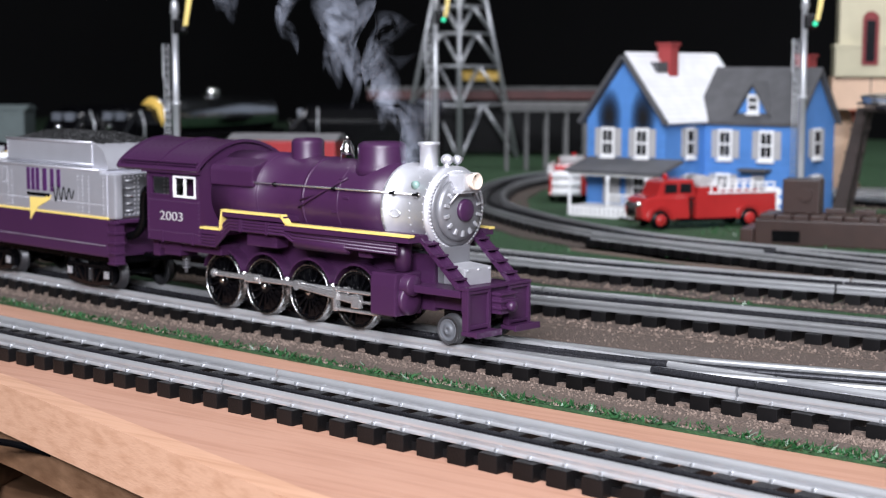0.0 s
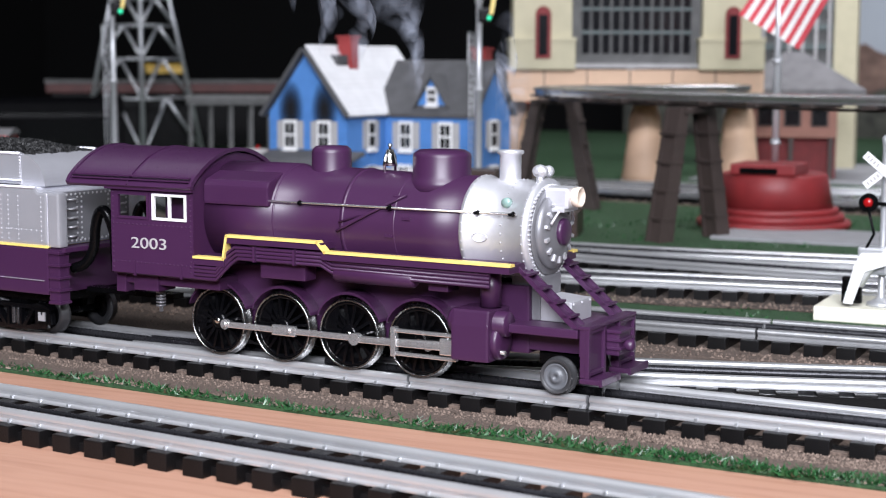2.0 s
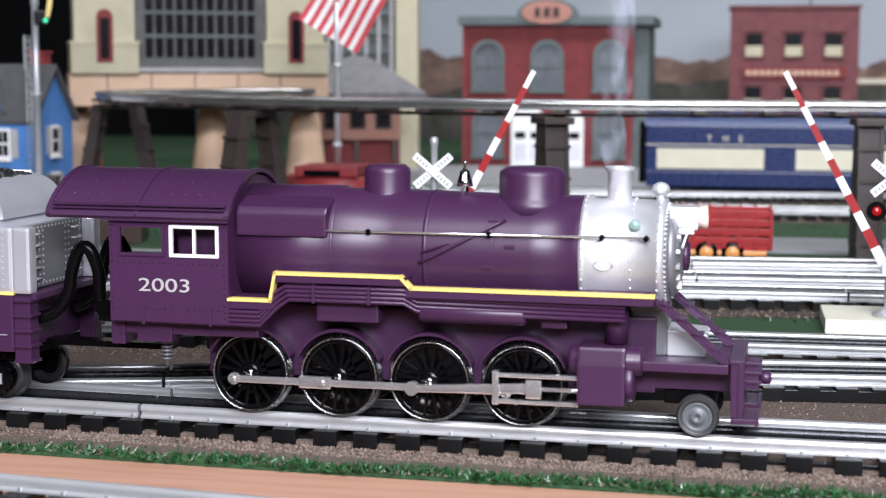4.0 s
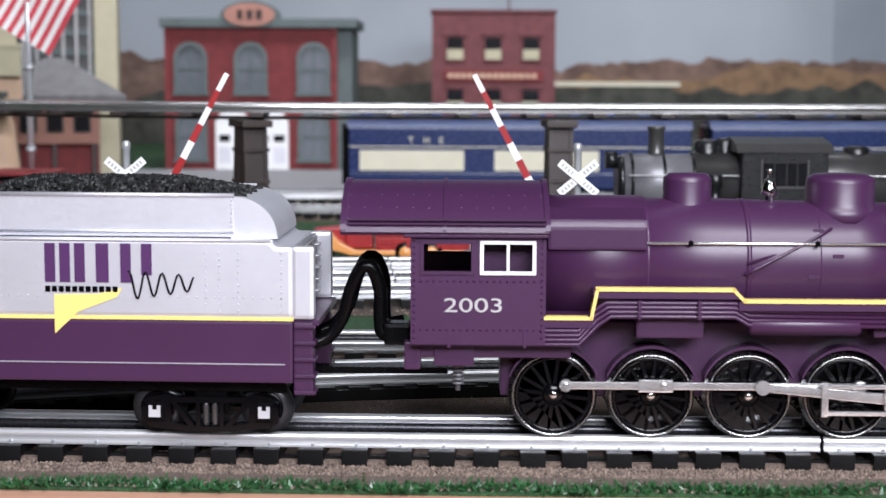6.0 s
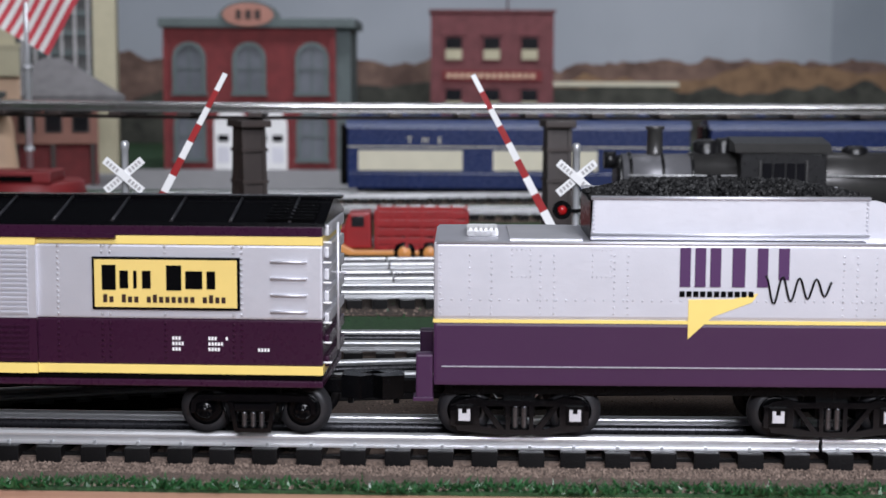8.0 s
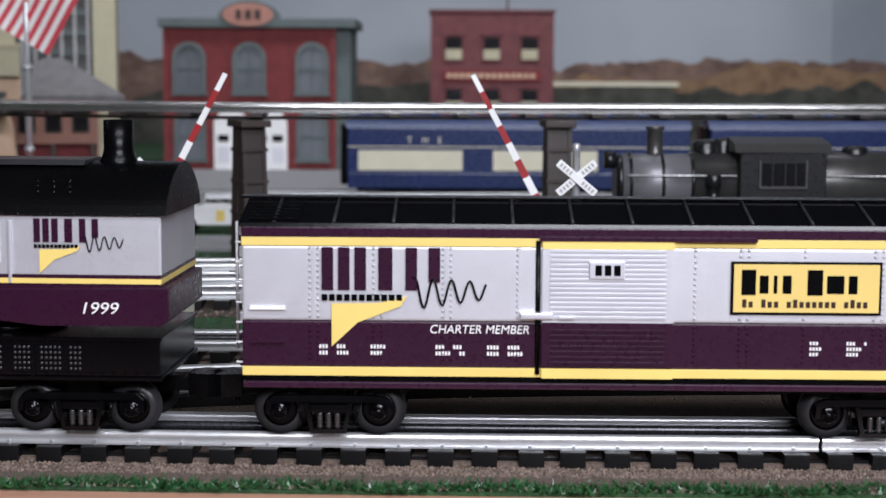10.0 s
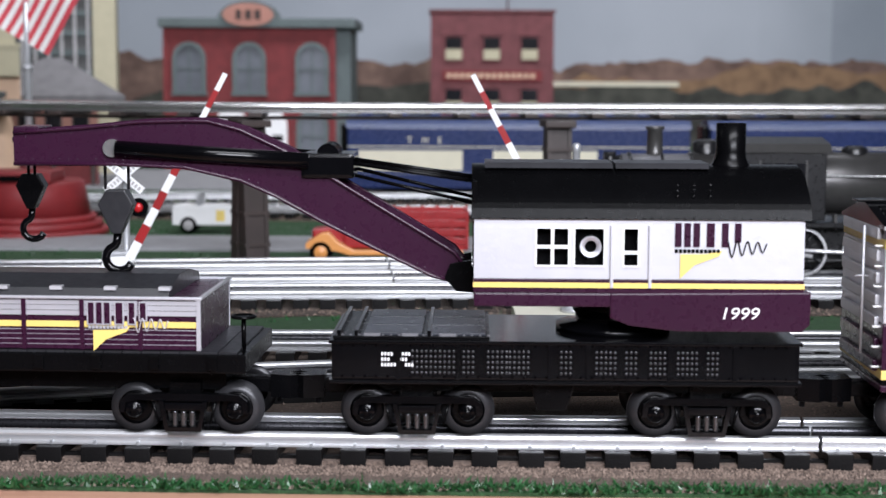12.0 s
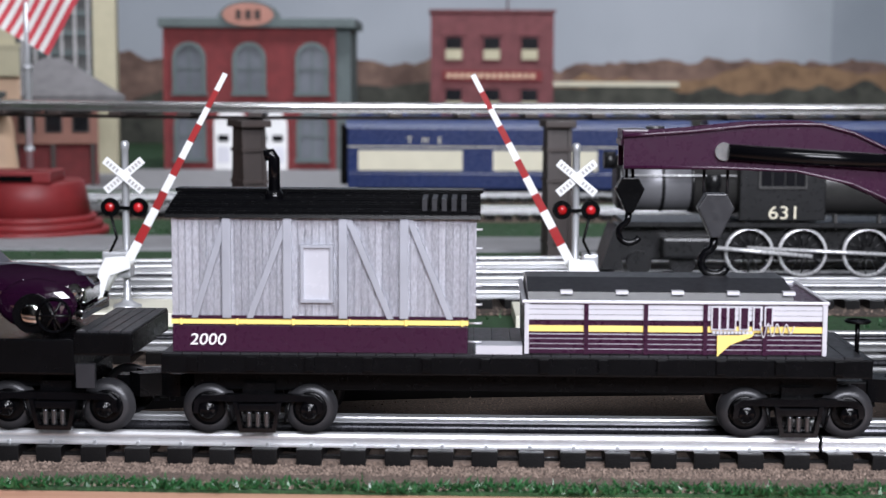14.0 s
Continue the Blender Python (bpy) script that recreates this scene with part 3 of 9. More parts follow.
def bogie(parent, x, base, boxes=None, arch=True):
    """A two-axle truck: cast side frames, springs and bolster as parts of the vehicle."""
    h, zc = base / 2, RT + CAR_R
    put = pose(x, 0, 0)
    for sy in (-1, 1):
        def ys(a, b):
            return sorted((sy * a, sy * b))
        if arch:
            bm = bmesh.new()
            prism(bm, [(-h - 0.0052, zc - 0.0012), (-h - 0.0048, zc + 0.0036), (-h - 0.0020, zc + 0.0058), (-0.009, zc + 0.0062), (0.009, zc + 0.0062), (h + 0.0020, zc + 0.0058), (h + 0.0048, zc + 0.0036),
                       (h + 0.0052, zc - 0.0012), (h + 0.0034, zc - 0.0012), (h + 0.0028, zc + 0.0026), (h - 0.0020, zc + 0.0036), (0.009, zc + 0.0034), (-0.009, zc + 0.0034), (-h + 0.0020, zc + 0.0036),
                       (-h - 0.0028, zc + 0.0026), (-h - 0.0034, zc - 0.0012)], *ys(0.0205, 0.0238))
            part("side_frame", bm, BLACKGLOSS, parent, at=put)
            bm = bmesh.new()
            prism(bm, [(-0.0092, zc + 0.0034), (-0.0068, zc - 0.0080), (0.0068, zc - 0.0080), (0.0092, zc + 0.0034), (0.0074, zc + 0.0034), (0.0056, zc - 0.0064), (-0.0056, zc - 0.0064), (-0.0074, zc + 0.0034)], *ys(0.0212, 0.0252))
            part("spring_plank", bm, BLACKGLOSS, parent, at=put)
            part("bolster_end", B(-0.0072, 0.0072, *ys(0.0210, 0.0246), zc + 0.0000, zc + 0.0028, bev=0.0005), BLACKGLOSS, parent, at=put)
            for k in range(3):
                bm = bmesh.new()
                coils = [(0.0013 - 0.0004 * (i % 2), -0.0062 + 0.00058 * i) for i in range(11)]
                lathe(bm, coils, base=((k - 1) * 0.0033, sy * 0.0236, zc), seg=10)
                part("spring", bm, SPRINGSTEEL, parent, at=put)
            for xx in (-h, h):
                bm = bmesh.new()
                d = -sy
                lathe(bm, [(0.0034, 0.0), (0.0034, -0.0012 * d), (0.0026, -0.0018 * d), (0.0014, -0.0018 * d), (0.0012, -0.0024 * d), (0.0001, -0.0025 * d)], base=(xx, sy * 0.0215, zc), axis="y", seg=18)
                for q in range(4):
                    a = math.pi / 4 + q * math.pi / 2
                    ball(bm, (xx + 0.0024 * math.cos(a), sy * 0.0234, zc + 0.0024 * math.sin(a)), 0.0005, 1)
                part("journal_box", bm, BLACKGLOSS, parent, at=put)
            bm = bmesh.new()
            tube(bm, (-h * 0.62, sy * 0.0226, zc + 0.003), (-h * 0.52, sy * 0.0226, zc - 0.005), 0.0006, seg=6)
            tube(bm, (h * 0.62, sy * 0.0226, zc + 0.003), (h * 0.52, sy * 0.0226, zc - 0.005), 0.0006, seg=6)
            part("brake_hanger", bm, BLACK, parent, at=put)
            continue
        # heavy equalised frame with windows, of the tender
        bm = bmesh.new()
        y0, y1 = ys(0.0205, 0.0240)
        e = h + 0.0052
        prism(bm, [(-e, zc + 0.0030), (-h - 0.002, zc + 0.0050), (-h + 0.004, zc + 0.0062), (-h + 0.0075, zc + 0.0050), (h - 0.0075, zc + 0.0050), (h - 0.004, zc + 0.0062), (h + 0.002, zc + 0.0050), (e, zc + 0.0030),
                   (e, zc + 0.0010), (h - 0.0045, zc + 0.0028), (-h + 0.0045, zc + 0.0028), (-e, zc + 0.0010)], y0, y1)
        prism(bm, [(-h - 0.0035, zc - 0.0040), (-h + 0.0045, zc - 0.0044), (-0.0075, zc - 0.0062), (0.0075, zc - 0.0062), (h - 0.0045, zc - 0.0044), (h + 0.0035, zc - 0.0040), (h + 0.0025, zc - 0.0066), (0.0085, zc - 0.0082), (-0.0085, zc - 0.0082), (-h - 0.0025, zc - 0.0066)], y0, y1)
        for a, b in ((-e, -h - 0.0032), (-h + 0.0034, -h + 0.0058), (-0.0052, -0.0036), (0.0036, 0.0052), (h - 0.0058, h - 0.0034), (h + 0.0032, e)):
            box(bm, a, b, y0, y1, zc - 0.0062 if abs(a + b) < 0.02 else zc - 0.0046, zc + 0.0030)
        for d in (-1, 1):
            prism(bm, [(d * (h - 0.0060), zc + 0.0028), (d * (h - 0.0080), zc + 0.0028), (d * 0.0056, zc - 0.0062), (d * 0.0082, zc - 0.0062)], y0, y1)
        part("side_frame", bm, BLACKGLOSS, parent, at=put)
        for k in (-1, 1):
            bm = bmesh.new()
            lathe(bm, [(0.0015 - 0.0004 * (i % 2), -0.0058 + 0.0007 * i) for i in range(13)], base=(k * 0.0017, sy * 0.0222, zc), seg=10)
            part("spring", bm, SPRINGSTEEL, parent, at=put)
        for xx in (-h, h):
            j = part("journal_box", B(xx - 0.0034, xx + 0.0034, *ys(0.0205, 0.0246), zc - 0.0044, zc + 0.0034, bev=0.0006), BLACK, parent, at=put)
            bm = bmesh.new()
            prism(bm, [(xx - 0.0022, zc - 0.0026), (xx + 0.0022, zc - 0.0026), (xx + 0.0022, zc + 0.0018), (xx + 0.0009, zc + 0.0018), (xx + 0.0009, zc + 0.0002), (xx - 0.0009, zc + 0.0002), (xx - 0.0009, zc + 0.0018), (xx - 0.0022, zc + 0.0018)], *ys(0.0246, 0.0254))
            part("cover_plate", bm, boxes or BLACK, j, "bright journal box cover")
    part("bolster", B(-0.006, 0.006, -0.0205, 0.0205, RT + CAR_R - 0.002, RT + CAR_R + 0.010), BLACK, parent, at=put)
    for xx in (-h, h):
        wheelset(parent, x + xx)


def coupler(parent, x, d, z=0.0285):
    bm = bmesh.new()
    box(bm, *sorted((x - d * 0.012, x + d * 0.008)), -0.0035, 0.0035, z - 0.003, z + 0.003, bev=0.0008)
    prism(bm, [(x + d * 0.006, -0.005), (x + d * 0.014, -0.0075), (x + d * 0.019, -0.003), (x + d * 0.013, 0.0), (x + d * 0.018, 0.005), (x + d * 0.012, 0.0075), (x + d * 0.006, 0.005)], z - 0.0045, z + 0.0045, "z")
    part("coupler", bm, BLACK, parent)
    bm = bmesh.new()
    lathe(bm, [(0.0012, -0.0075), (0.0012, -0.004), (0.0024, -0.004), (0.0024, -0.0025)], base=(x + d * 0.009, 0, z), seg=10)
    part("coupler_pin", bm, DARKGREY, parent)


def rivets(parent, spots, material, r=0.00045, name="rivet_row"):
    """Rows of small raised rivets on a side."""
    vs, fs = [], []
    for x, y, z in spots:
        i = len(vs)
        sy = -1 if y < 0 else 1
        vs += [(x - r, y, z - r), (x + r, y, z - r), (x + r, y, z + r), (x - r, y, z + r), (x, y + sy * r * 1.2, z)]
        fs += [(i, i + 1, i + 4), (i + 1, i + 2, i + 4), (i + 2, i + 3, i + 4), (i + 3, i, i + 4)]
    me = bpy.data.meshes.new(name)
    me.from_pydata(vs, [], fs)
    me.materials.append(material)
    ob = new(name, me)
    ob.parent = parent
    return tagged(ob, "rows of small raised rivets", kind="stuff")


def studs(parent, items, material, r=0.0005, name="rivet_row"):
    """Small domed rivets at (place, normal) pairs."""
    vs, fs = [], []
    for p, n in items:
        n = Vector(n).normalized()
        a = n.cross(Vector((0.3, 0.5, 0.8))).normalized()
        b = n.cross(a)
        i = len(vs)
        vs += [Vector(p) + (a * math.cos(k * math.pi / 3) + b * math.sin(k * math.pi / 3)) * r for k in range(6)] + [Vector(p) + n * r * 0.9]
        fs += [(i + k, i + (k + 1) % 6, i + 6) for k in range(6)]
    me = bpy.data.meshes.new(name)
    me.from_pydata(vs, [], fs)
    me.materials.append(material)
    me.polygons.foreach_set("use_smooth", [True] * len(fs))
    ob = new(name, me)
    ob.parent = parent
    return tagged(ob, "rows of small raised rivets", kind="stuff")


def club_mark(parent, x, y, z, k, swoosh=YELLOW, ink=PURPLEINK, script=BLACK, edge=None):
    """The club emblem as plain shapes: a block of heavy upright bars, a swoosh below and a loose script stroke. k: width in metres."""
    def bar(name, quads, m, d):
        bm = bmesh.new()
        for q in quads:
            prism(bm, [(px_ * k, pz_ * k) for px_, pz_ in q], -d, 0.0003)
        o = part(name, bm, m, parent, at=pose(x, y, z))
        return o
    top = 0.26
    ups = (0, 0.10, 0.20, 0.345, 0.51, 0.65)
    for a in ups:
        w, lo = 0.085 if a == 0.345 else 0.07, 0.05 if a > 0.6 else 0
        if edge:
            e = 0.018
            bar("emblem_edge", [[(a - e, lo - e), (a - e, top + e), (a + w + e, top + e), (a + w + e, lo - e)]], edge, 0.00014)
        bar("emblem_bar", [[(a, lo), (a, top), (a + w, top), (a + w, lo)]], ink, 0.00028)
    for i in range(11):
        a = 0.0455 * i
        bar("emblem_dash", [[(a, -0.066), (a, -0.028), (a + 0.034, -0.028), (a + 0.034, -0.066)]], script, 0.00028)
    bar("emblem_swoosh", [[(0.06, -0.085), (0.06, -0.35), (0.22, -0.20), (0.48, -0.10), (0.52, -0.04), (0.35, -0.08)]], swoosh, 0.00026)
    bm = bmesh.new()
    path2 = [(0.56 + 0.44 * i / 40, -0.02 + 0.02 * i / 40 + (0.10 - 0.0012 * i) * math.sin(1.2 + i * 0.62)) for i in range(41)]
    pipe(bm, [Vector((a * k, -0.0002, b * k)) for a, b in path2], 0.0075 * k, seg=6)
    part("emblem_script", bm, script, parent, at=pose(x, y, z))


def plain_bars(parent, x, y, z, w, h, n, material, name="small_print"):
    """Small print that cannot be read: plain bars."""
    bm = bmesh.new()
    rng = random.Random(int(abs(x) * 1e4) + n)
    for i in range(n):
        a, left = x, rng.randint(3, 5)
        while a < x + w - 0.0008:
            box(bm, a, a + 0.00075, -0.0003, 0.0002, z - i * h * 1.7 - h, z - i * h * 1.7)
            left -= 1
            a += 0.00115 if left else 0.0042
            left = left or rng.randint(3, 5)
    ob = part(name, bm, material, parent, at=pose(0, y, 0))
    return ob


# ---- locomotive: u = 0 at the rear driver, forward positive ----
DR = 0.0158
DRIVERS = (0.0, 0.0367, 0.0734, 0.1101)
PIN = 0.0062


def build_locomotive():
    c = 0.055
    v = vehicle("steam_locomotive", c, c, "purple model steam locomotive with a silver smokebox", "locomotive")
    sh = pose(-c, 0, 0)

    def P(name, bm, m, label=""):
        return part(name, bm, m, v, label, at=sh)

    bz, r0, r1 = 0.0785, 0.0245, 0.0215
    bm = bmesh.new()
    lathe(bm, [(0.001, -0.004), (r0, -0.004), (r0, 0.034), (r0 - 0.001, 0.0345), (r0 - 0.001, 0.06), (r1 + 0.0008, 0.112), (r1 + 0.0008, 0.131), (0.001, 0.131)], base=(0, 0, bz), axis="x", seg=48)
    P("boiler", bm, PURPLE)
    for x in (0.0345, 0.072, 0.098):
        bm = bmesh.new()
        r = r0 - 0.0007 if x < 0.05 else r0 - 0.0005 - (x - 0.06) * 0.0365
        lathe(bm, [(r - 0.001, x - 0.001), (r, x - 0.0009), (r, x + 0.0009), (r - 0.001, x + 0.001)], base=(0, 0, bz), axis="x", seg=48, ring=True)
        P("boiler_band", bm, PURPLE)
    bm = bmesh.new()
    lathe(bm, [(0.001, 0.1311), (r1 + 0.0012, 0.1311), (r1 + 0.0012, 0.1335), (r1, 0.134), (r1, 0.1595), (r1 + 0.0008, 0.160), (r1 + 0.0008, 0.1622), (r1 - 0.003, 0.1632), (0.001, 0.1634)], base=(0, 0, bz), axis="x", seg=48)
    smoke = P("smokebox", bm, SILVER, "silver painted smokebox with rivet bands")
    spots = []
    for x in (0.1322, 0.1505, 0.1605):
        for k in range(36):
            a = k * 2 * math.pi / 36
            spots.append((x, a))
    vs, fs = [], []
    for x, a in spots:
        rr = r1 + (0.0012 if x < 0.135 else 0.0008 if x > 0.16 else 0.0)
        cpt = Vector((x, rr * math.cos(a), bz + rr * math.sin(a)))
        nrm = Vector((0, math.cos(a), math.sin(a)))
        tan = Vector((0, -math.sin(a), math.cos(a)))
        i = len(vs)
        e = 0.0004
        vs += [cpt - tan * e - Vector((e, 0, 0)), cpt + tan * e - Vector((e, 0, 0)), cpt + tan * e + Vector((e, 0, 0)), cpt - tan * e + Vector((e, 0, 0)), cpt + nrm * 0.0006]
        fs += [(i, i + 1, i + 4), (i + 1, i + 2, i + 4), (i + 2, i + 3, i + 4), (i + 3, i, i + 4)]
    me = bpy.data.meshes.new("rivet_rings")
    me.from_pydata(vs, [], fs)
    me.materials.append(SILVER)
    ob = new("rivet_rings", me)
    ob.parent = smoke
    # smokebox front: ring, bolts, door and number disc
    bm = bmesh.new()
    lathe(bm, [(r1 * 0.74, 0.1632), (r1 * 0.74, 0.1655), (r1 * 0.66, 0.1668), (r1 * 0.30, 0.1690), (0.0001, 0.1692)], base=(0, 0, bz), axis="x", seg=40)
    P("smokebox_door", bm, SMOKEGREY, "dark silver smokebox door")
    bm = bmesh.new()
    lathe(bm, [(r1 * 0.74, 0.1633), (r1 * 0.88, 0.1633), (r1 * 0.88, 0.1638), (r1 * 0.74, 0.1640)], base=(0, 0, bz), axis="x", seg=40, ring=True)
    P("front_plate", bm, SMOKEGREY, "dark silver smokebox front plate")
    bm = bmesh.new()
    for k in range(60):
        a = k * 2 * math.pi / 60
        ball(bm, (0.1633, r1 * 0.92 * math.cos(a), bz + r1 * 0.92 * math.sin(a)), 0.0006, 1)
    P("rim_rivets", bm, SILVER)
    for k in range(14):
        a = k * 2 * math.pi / 14
        bm = bmesh.new()
        box(bm, 0.1655, 0.1684, -0.0008, 0.0008, r1 * 0.49, r1 * 0.63, bev=0.0003)
        bm.transform(Matrix.Translation((0, 0, bz)) @ Matrix.Rotation(a, 4, "X") @ Matrix.Translation((0, 0, 0)))
        P("door_dog", bm, SILVER)
    bm = bmesh.new()
    lathe(bm, [(0.0058, 0.1685), (0.0058, 0.1705), (0.0046, 0.1712), (0.0001, 0.1713)], base=(0, 0, bz), axis="x", seg=24)
    P("door_boss", bm, PURPLE, "purple number disc")
    bm = bmesh.new()
    pipe(bm, [Vector((0.169, -0.011, bz + 0.004)), Vector((0.1705, -0.006, bz + 0.0095)), Vector((0.1705, 0.006, bz + 0.0095)), Vector((0.169, 0.011, bz + 0.004))], 0.0006)
    P("door_rail", bm, SILVER)
    # headlight
    hz_ = bz + r1 * 0.70
    bm = bmesh.new()
    box(bm, 0.160, 0.1745, -0.0058, 0.0058, hz_ - 0.0048, hz_ + 0.0042, bev=0.0015)
    box(bm, 0.162, 0.173, -0.0068, 0.0068, hz_ - 0.0062, hz_ - 0.0046, bev=0.0004)
    hl = P("headlight", bm, SILVER, "silver headlight box")
    bm = bmesh.new()
    lathe(bm, [(0.0040, 0.1740), (0.0044, 0.1775), (0.0037, 0.1778), (0.0033, 0.1765), (0.0001, 0.1768)], base=(0, 0, hz_), axis="x", seg=24)
    part("headlight_lens", bm, mat("warm_lens", (0.85, 0.72, 0.6), 0.12, var=0.05), hl)
    # bell-shaped fittings on the smokebox top
    bm = bmesh.new()
    ball(bm, (0.1600, -0.0035, bz + r1 + 0.0040), 0.0030, 2, (1.2, 1, 1))
    tube(bm, (0.1600, -0.0035, bz + r1 - 0.002), (0.1600, -0.0035, bz + r1 + 0.003), 0.0017)
    ball(bm, (0.1600, 0.0045, bz + r1 + 0.0036), 0.0026, 2)
    tube(bm, (0.1600, -0.007, bz + r1 + 0.004), (0.1600, 0.008, bz + r1 + 0.004), 0.0010)
    P("feedwater_valve", bm, SILVER)
    bm = bmesh.new()
    lathe(bm, [(0.0001, -0.0012), (0.0022, -0.0010), (0.0022, 0.0010), (0.0013, 0.0014), (0.0001, 0.0014)], base=(0.1518, -r1 * 0.84, bz + r1 * 0.60), axis="y", seg=16)
    P("marker_lamp", bm, GREENGLASS, "silver marker lamp with a green lens")
    # slanting pipe from the running board up to the dome
    bm = bmesh.new()
    path = []
    for i in range(9):
        u = i / 8
        x, z = 0.070 + 0.033 * u, -0.003 + 0.017 * u
        rr = r0 + 0.0003 - max(0, x - 0.06) * 0.0365
        path.append(Vector((x, -math.sqrt(rr * rr - z * z), bz + z)))
    pipe(bm, path, 0.0006, seg=8)
    P("slanting_pipe", bm, PURPLE)
    # stack, domes, bell
    bm = bmesh.new()
    lathe(bm, [(0.0075, -0.0035), (0.0066, -0.001), (0.0050, 0.0012), (0.0047, 0.003), (0.0047, 0.0125), (0.0058, 0.0132), (0.0058, 0.0144), (0.0049, 0.0146), (0.0040, 0.0142), (0.0038, 0.006), (0.0001, 0.006)], base=(0.1440, 0, bz + r1 - 0.0022), seg=32)
    P("smokestack", bm, SILVER, "silver flared smoke stack")
    for x, r, top in ((0.0515, 0.0092, 0.1115), (0.1100, 0.0130, 0.1115)):
        zb = bz + r1 - 0.002
        bm = bmesh.new()
        lathe(bm, [(r * 1.25, -0.004), (r * 1.08, 0.0005), (r, 0.0028), (r, top - zb - 0.0028), (r * 0.97, top - zb - 0.0014), (r * 0.86, top - zb - 0.0006), (r * 0.80, top - zb), (0.0001, top - zb + 0.0004)], base=(x, 0, zb), seg=36)
        P("steam_dome", bm, PURPLE, "purple sand dome")
    bm = bmesh.new()
    lathe(bm, [(0.0034, 0), (0.0030, 0.002), (0.0022, 0.0045), (0.0019, 0.006), (0.0006, 0.0066), (0.0006, 0.0085), (0.0012, 0.0092), (0.0001, 0.0104)], base=(0.0830, 0, bz + r0 + 0.0005), seg=20)
    b = P("bell", bm, CHROME, "polished brass-silver bell in a yoke")
    bm = bmesh.new()
    pipe(bm, [Vector((0.0830, -0.0045, bz + r0 - 0.003)), Vector((0.0830, -0.0045, bz + r0 + 0.004)), Vector((0.0830, -0.002, bz + r0 + 0.0075)), Vector((0.0830, 0.002, bz + r0 + 0.0075)), Vector((0.0830, 0.0045, bz + r0 + 0.004)), Vector((0.0830, 0.0045, bz + r0 - 0.003))], 0.0006)
    P("bell_yoke", bm, CHROME)
    # firebox step on top of the boiler behind the first dome
    bm = bmesh.new()
    prism(bm, [(-0.0256, 0.0845), (-0.0256, 0.0932), (-0.0240, 0.0958), (-0.014, 0.0992), (0, 0.1004), (0.014, 0.0992), (0.0240, 0.0958), (0.0256, 0.0932), (0.0256, 0.0845)], -0.003, 0.0338, "x", bev=0.0011)
    P("firebox_casing", bm, PURPLE)
    # cab
    hw = 0.0325
    cx0, cx1, cb, ce = -0.0535, -0.0039, 0.0500, 0.0925
    for sy in (-1, 1):
        ya, yb = sorted((sy * hw, sy * (hw - 0.0015)))
        w1, w2, za, zb = (-0.0490, -0.0310), (-0.0271, -0.0086), 0.0770, 0.0875
        xs = [cx0, w1[0], w1[1], w2[0], w2[1], cx1]
        for a, b_, z0_, z1_ in ((cx0, cx1, cb, za), (cx0, cx1, zb, ce), (cx0, w1[0], za, zb), (w1[1], w2[0], za, zb), (w2[1], cx1, za, zb)):
            P("cab_panel", B(a, b_, ya, yb, z0_, z1_), PURPLE)
        for w, m, mid in ((w2, WHITE, True), (w1, PURPLE, False)):
            bm = bmesh.new()
            y2, y3 = sorted((sy * (hw + 0.0005), sy * (hw - 0.001)))
            t = 0.0010
            box(bm, w[0] - t, w[1] + t, y2, y3, zb - t * 0.2, zb + t)
            box(bm, w[0] - t, w[1] + t, y2, y3, za - t, za + t * 0.2)
            box(bm, w[0] - t, w[0] + t * 0.3, y2, y3, za, zb)
            box(bm, w[1] - t * 0.3, w[1] + t, y2, y3, za, zb)
            if mid:
                box(bm, (w[0] + w[1]) / 2 - t / 2, (w[0] + w[1]) / 2 + t / 2, y2, y3, za, zb)
            P("window_frame", bm, m, "white cab window frame" if mid else "")
        rv = [(cx0 + 0.0012 + i * 0.00245, sy * hw, z) for z in (0.0735, 0.0555, 0.0905) for i in range(20)] + [(x, sy * hw, 0.0525 + j * 0.0024) for x in (cx0 + 0.0012, cx1 - 0.0015) for j in range(16)]
        rivets(v, [(x - c, y, z) for x, y, z in rv], PURPLE)
        for k in range(4):
            z = 0.0552 - k * 0.0017
            bm = bmesh.new()
            pipe(bm, [Vector((cx0 + 0.001, sy * (hw - 0.001), z)), Vector((0.0085, sy * (hw - 0.001), z)), Vector((0.0140 + k * 0.0006, sy * (hw - 0.002), z + 0.0075)),
                      Vector((0.0185 + k * 0.0006, sy * (hw - 0.002), z + 0.0105)), Vector((0.066, sy * (hw - 0.002), z + 0.0105)), Vector((0.071, sy * (hw - 0.003), z + 0.0075)), Vector((0.150, sy * (hw - 0.003), z + 0.0070))], 0.0009, seg=6)
            P("pipe", bm, PURPLE)
        for xx in (-0.040, -0.012, 0.030, 0.052):
            P("pipe_clamp", B(xx, xx + 0.0012, *sorted((sy * (hw - 0.003), sy * (hw + 0.0004))), 0.0490 if xx < 0 else 0.0598, 0.0562 if xx < 0 else 0.0668), PURPLE)
        st = [(-0.0039, 0.0600), (0.0129, 0.0600), (0.0150, 0.0708), (0.0650, 0.0708), (0.0690, 0.0667), (0.1605, 0.0667)]
        bm = bmesh.new()
        h = 0.0006
        for (a, za_), (b_, zb_) in zip(st, st[1:]):
            d = Vector((b_ - a, zb_ - za_)).normalized()
            nx, nz = -d.y * h, d.x * h
            prism(bm, [(a - d.x * h - nx, za_ - d.y * h - nz), (b_ + d.x * h - nx, zb_ + d.y * h - nz), (b_ + d.x * h + nx, zb_ + d.y * h + nz), (a - d.x * h + nx, za_ - d.y * h + nz)], *sorted((sy * (hw + 0.0001), sy * (hw - 0.004))))
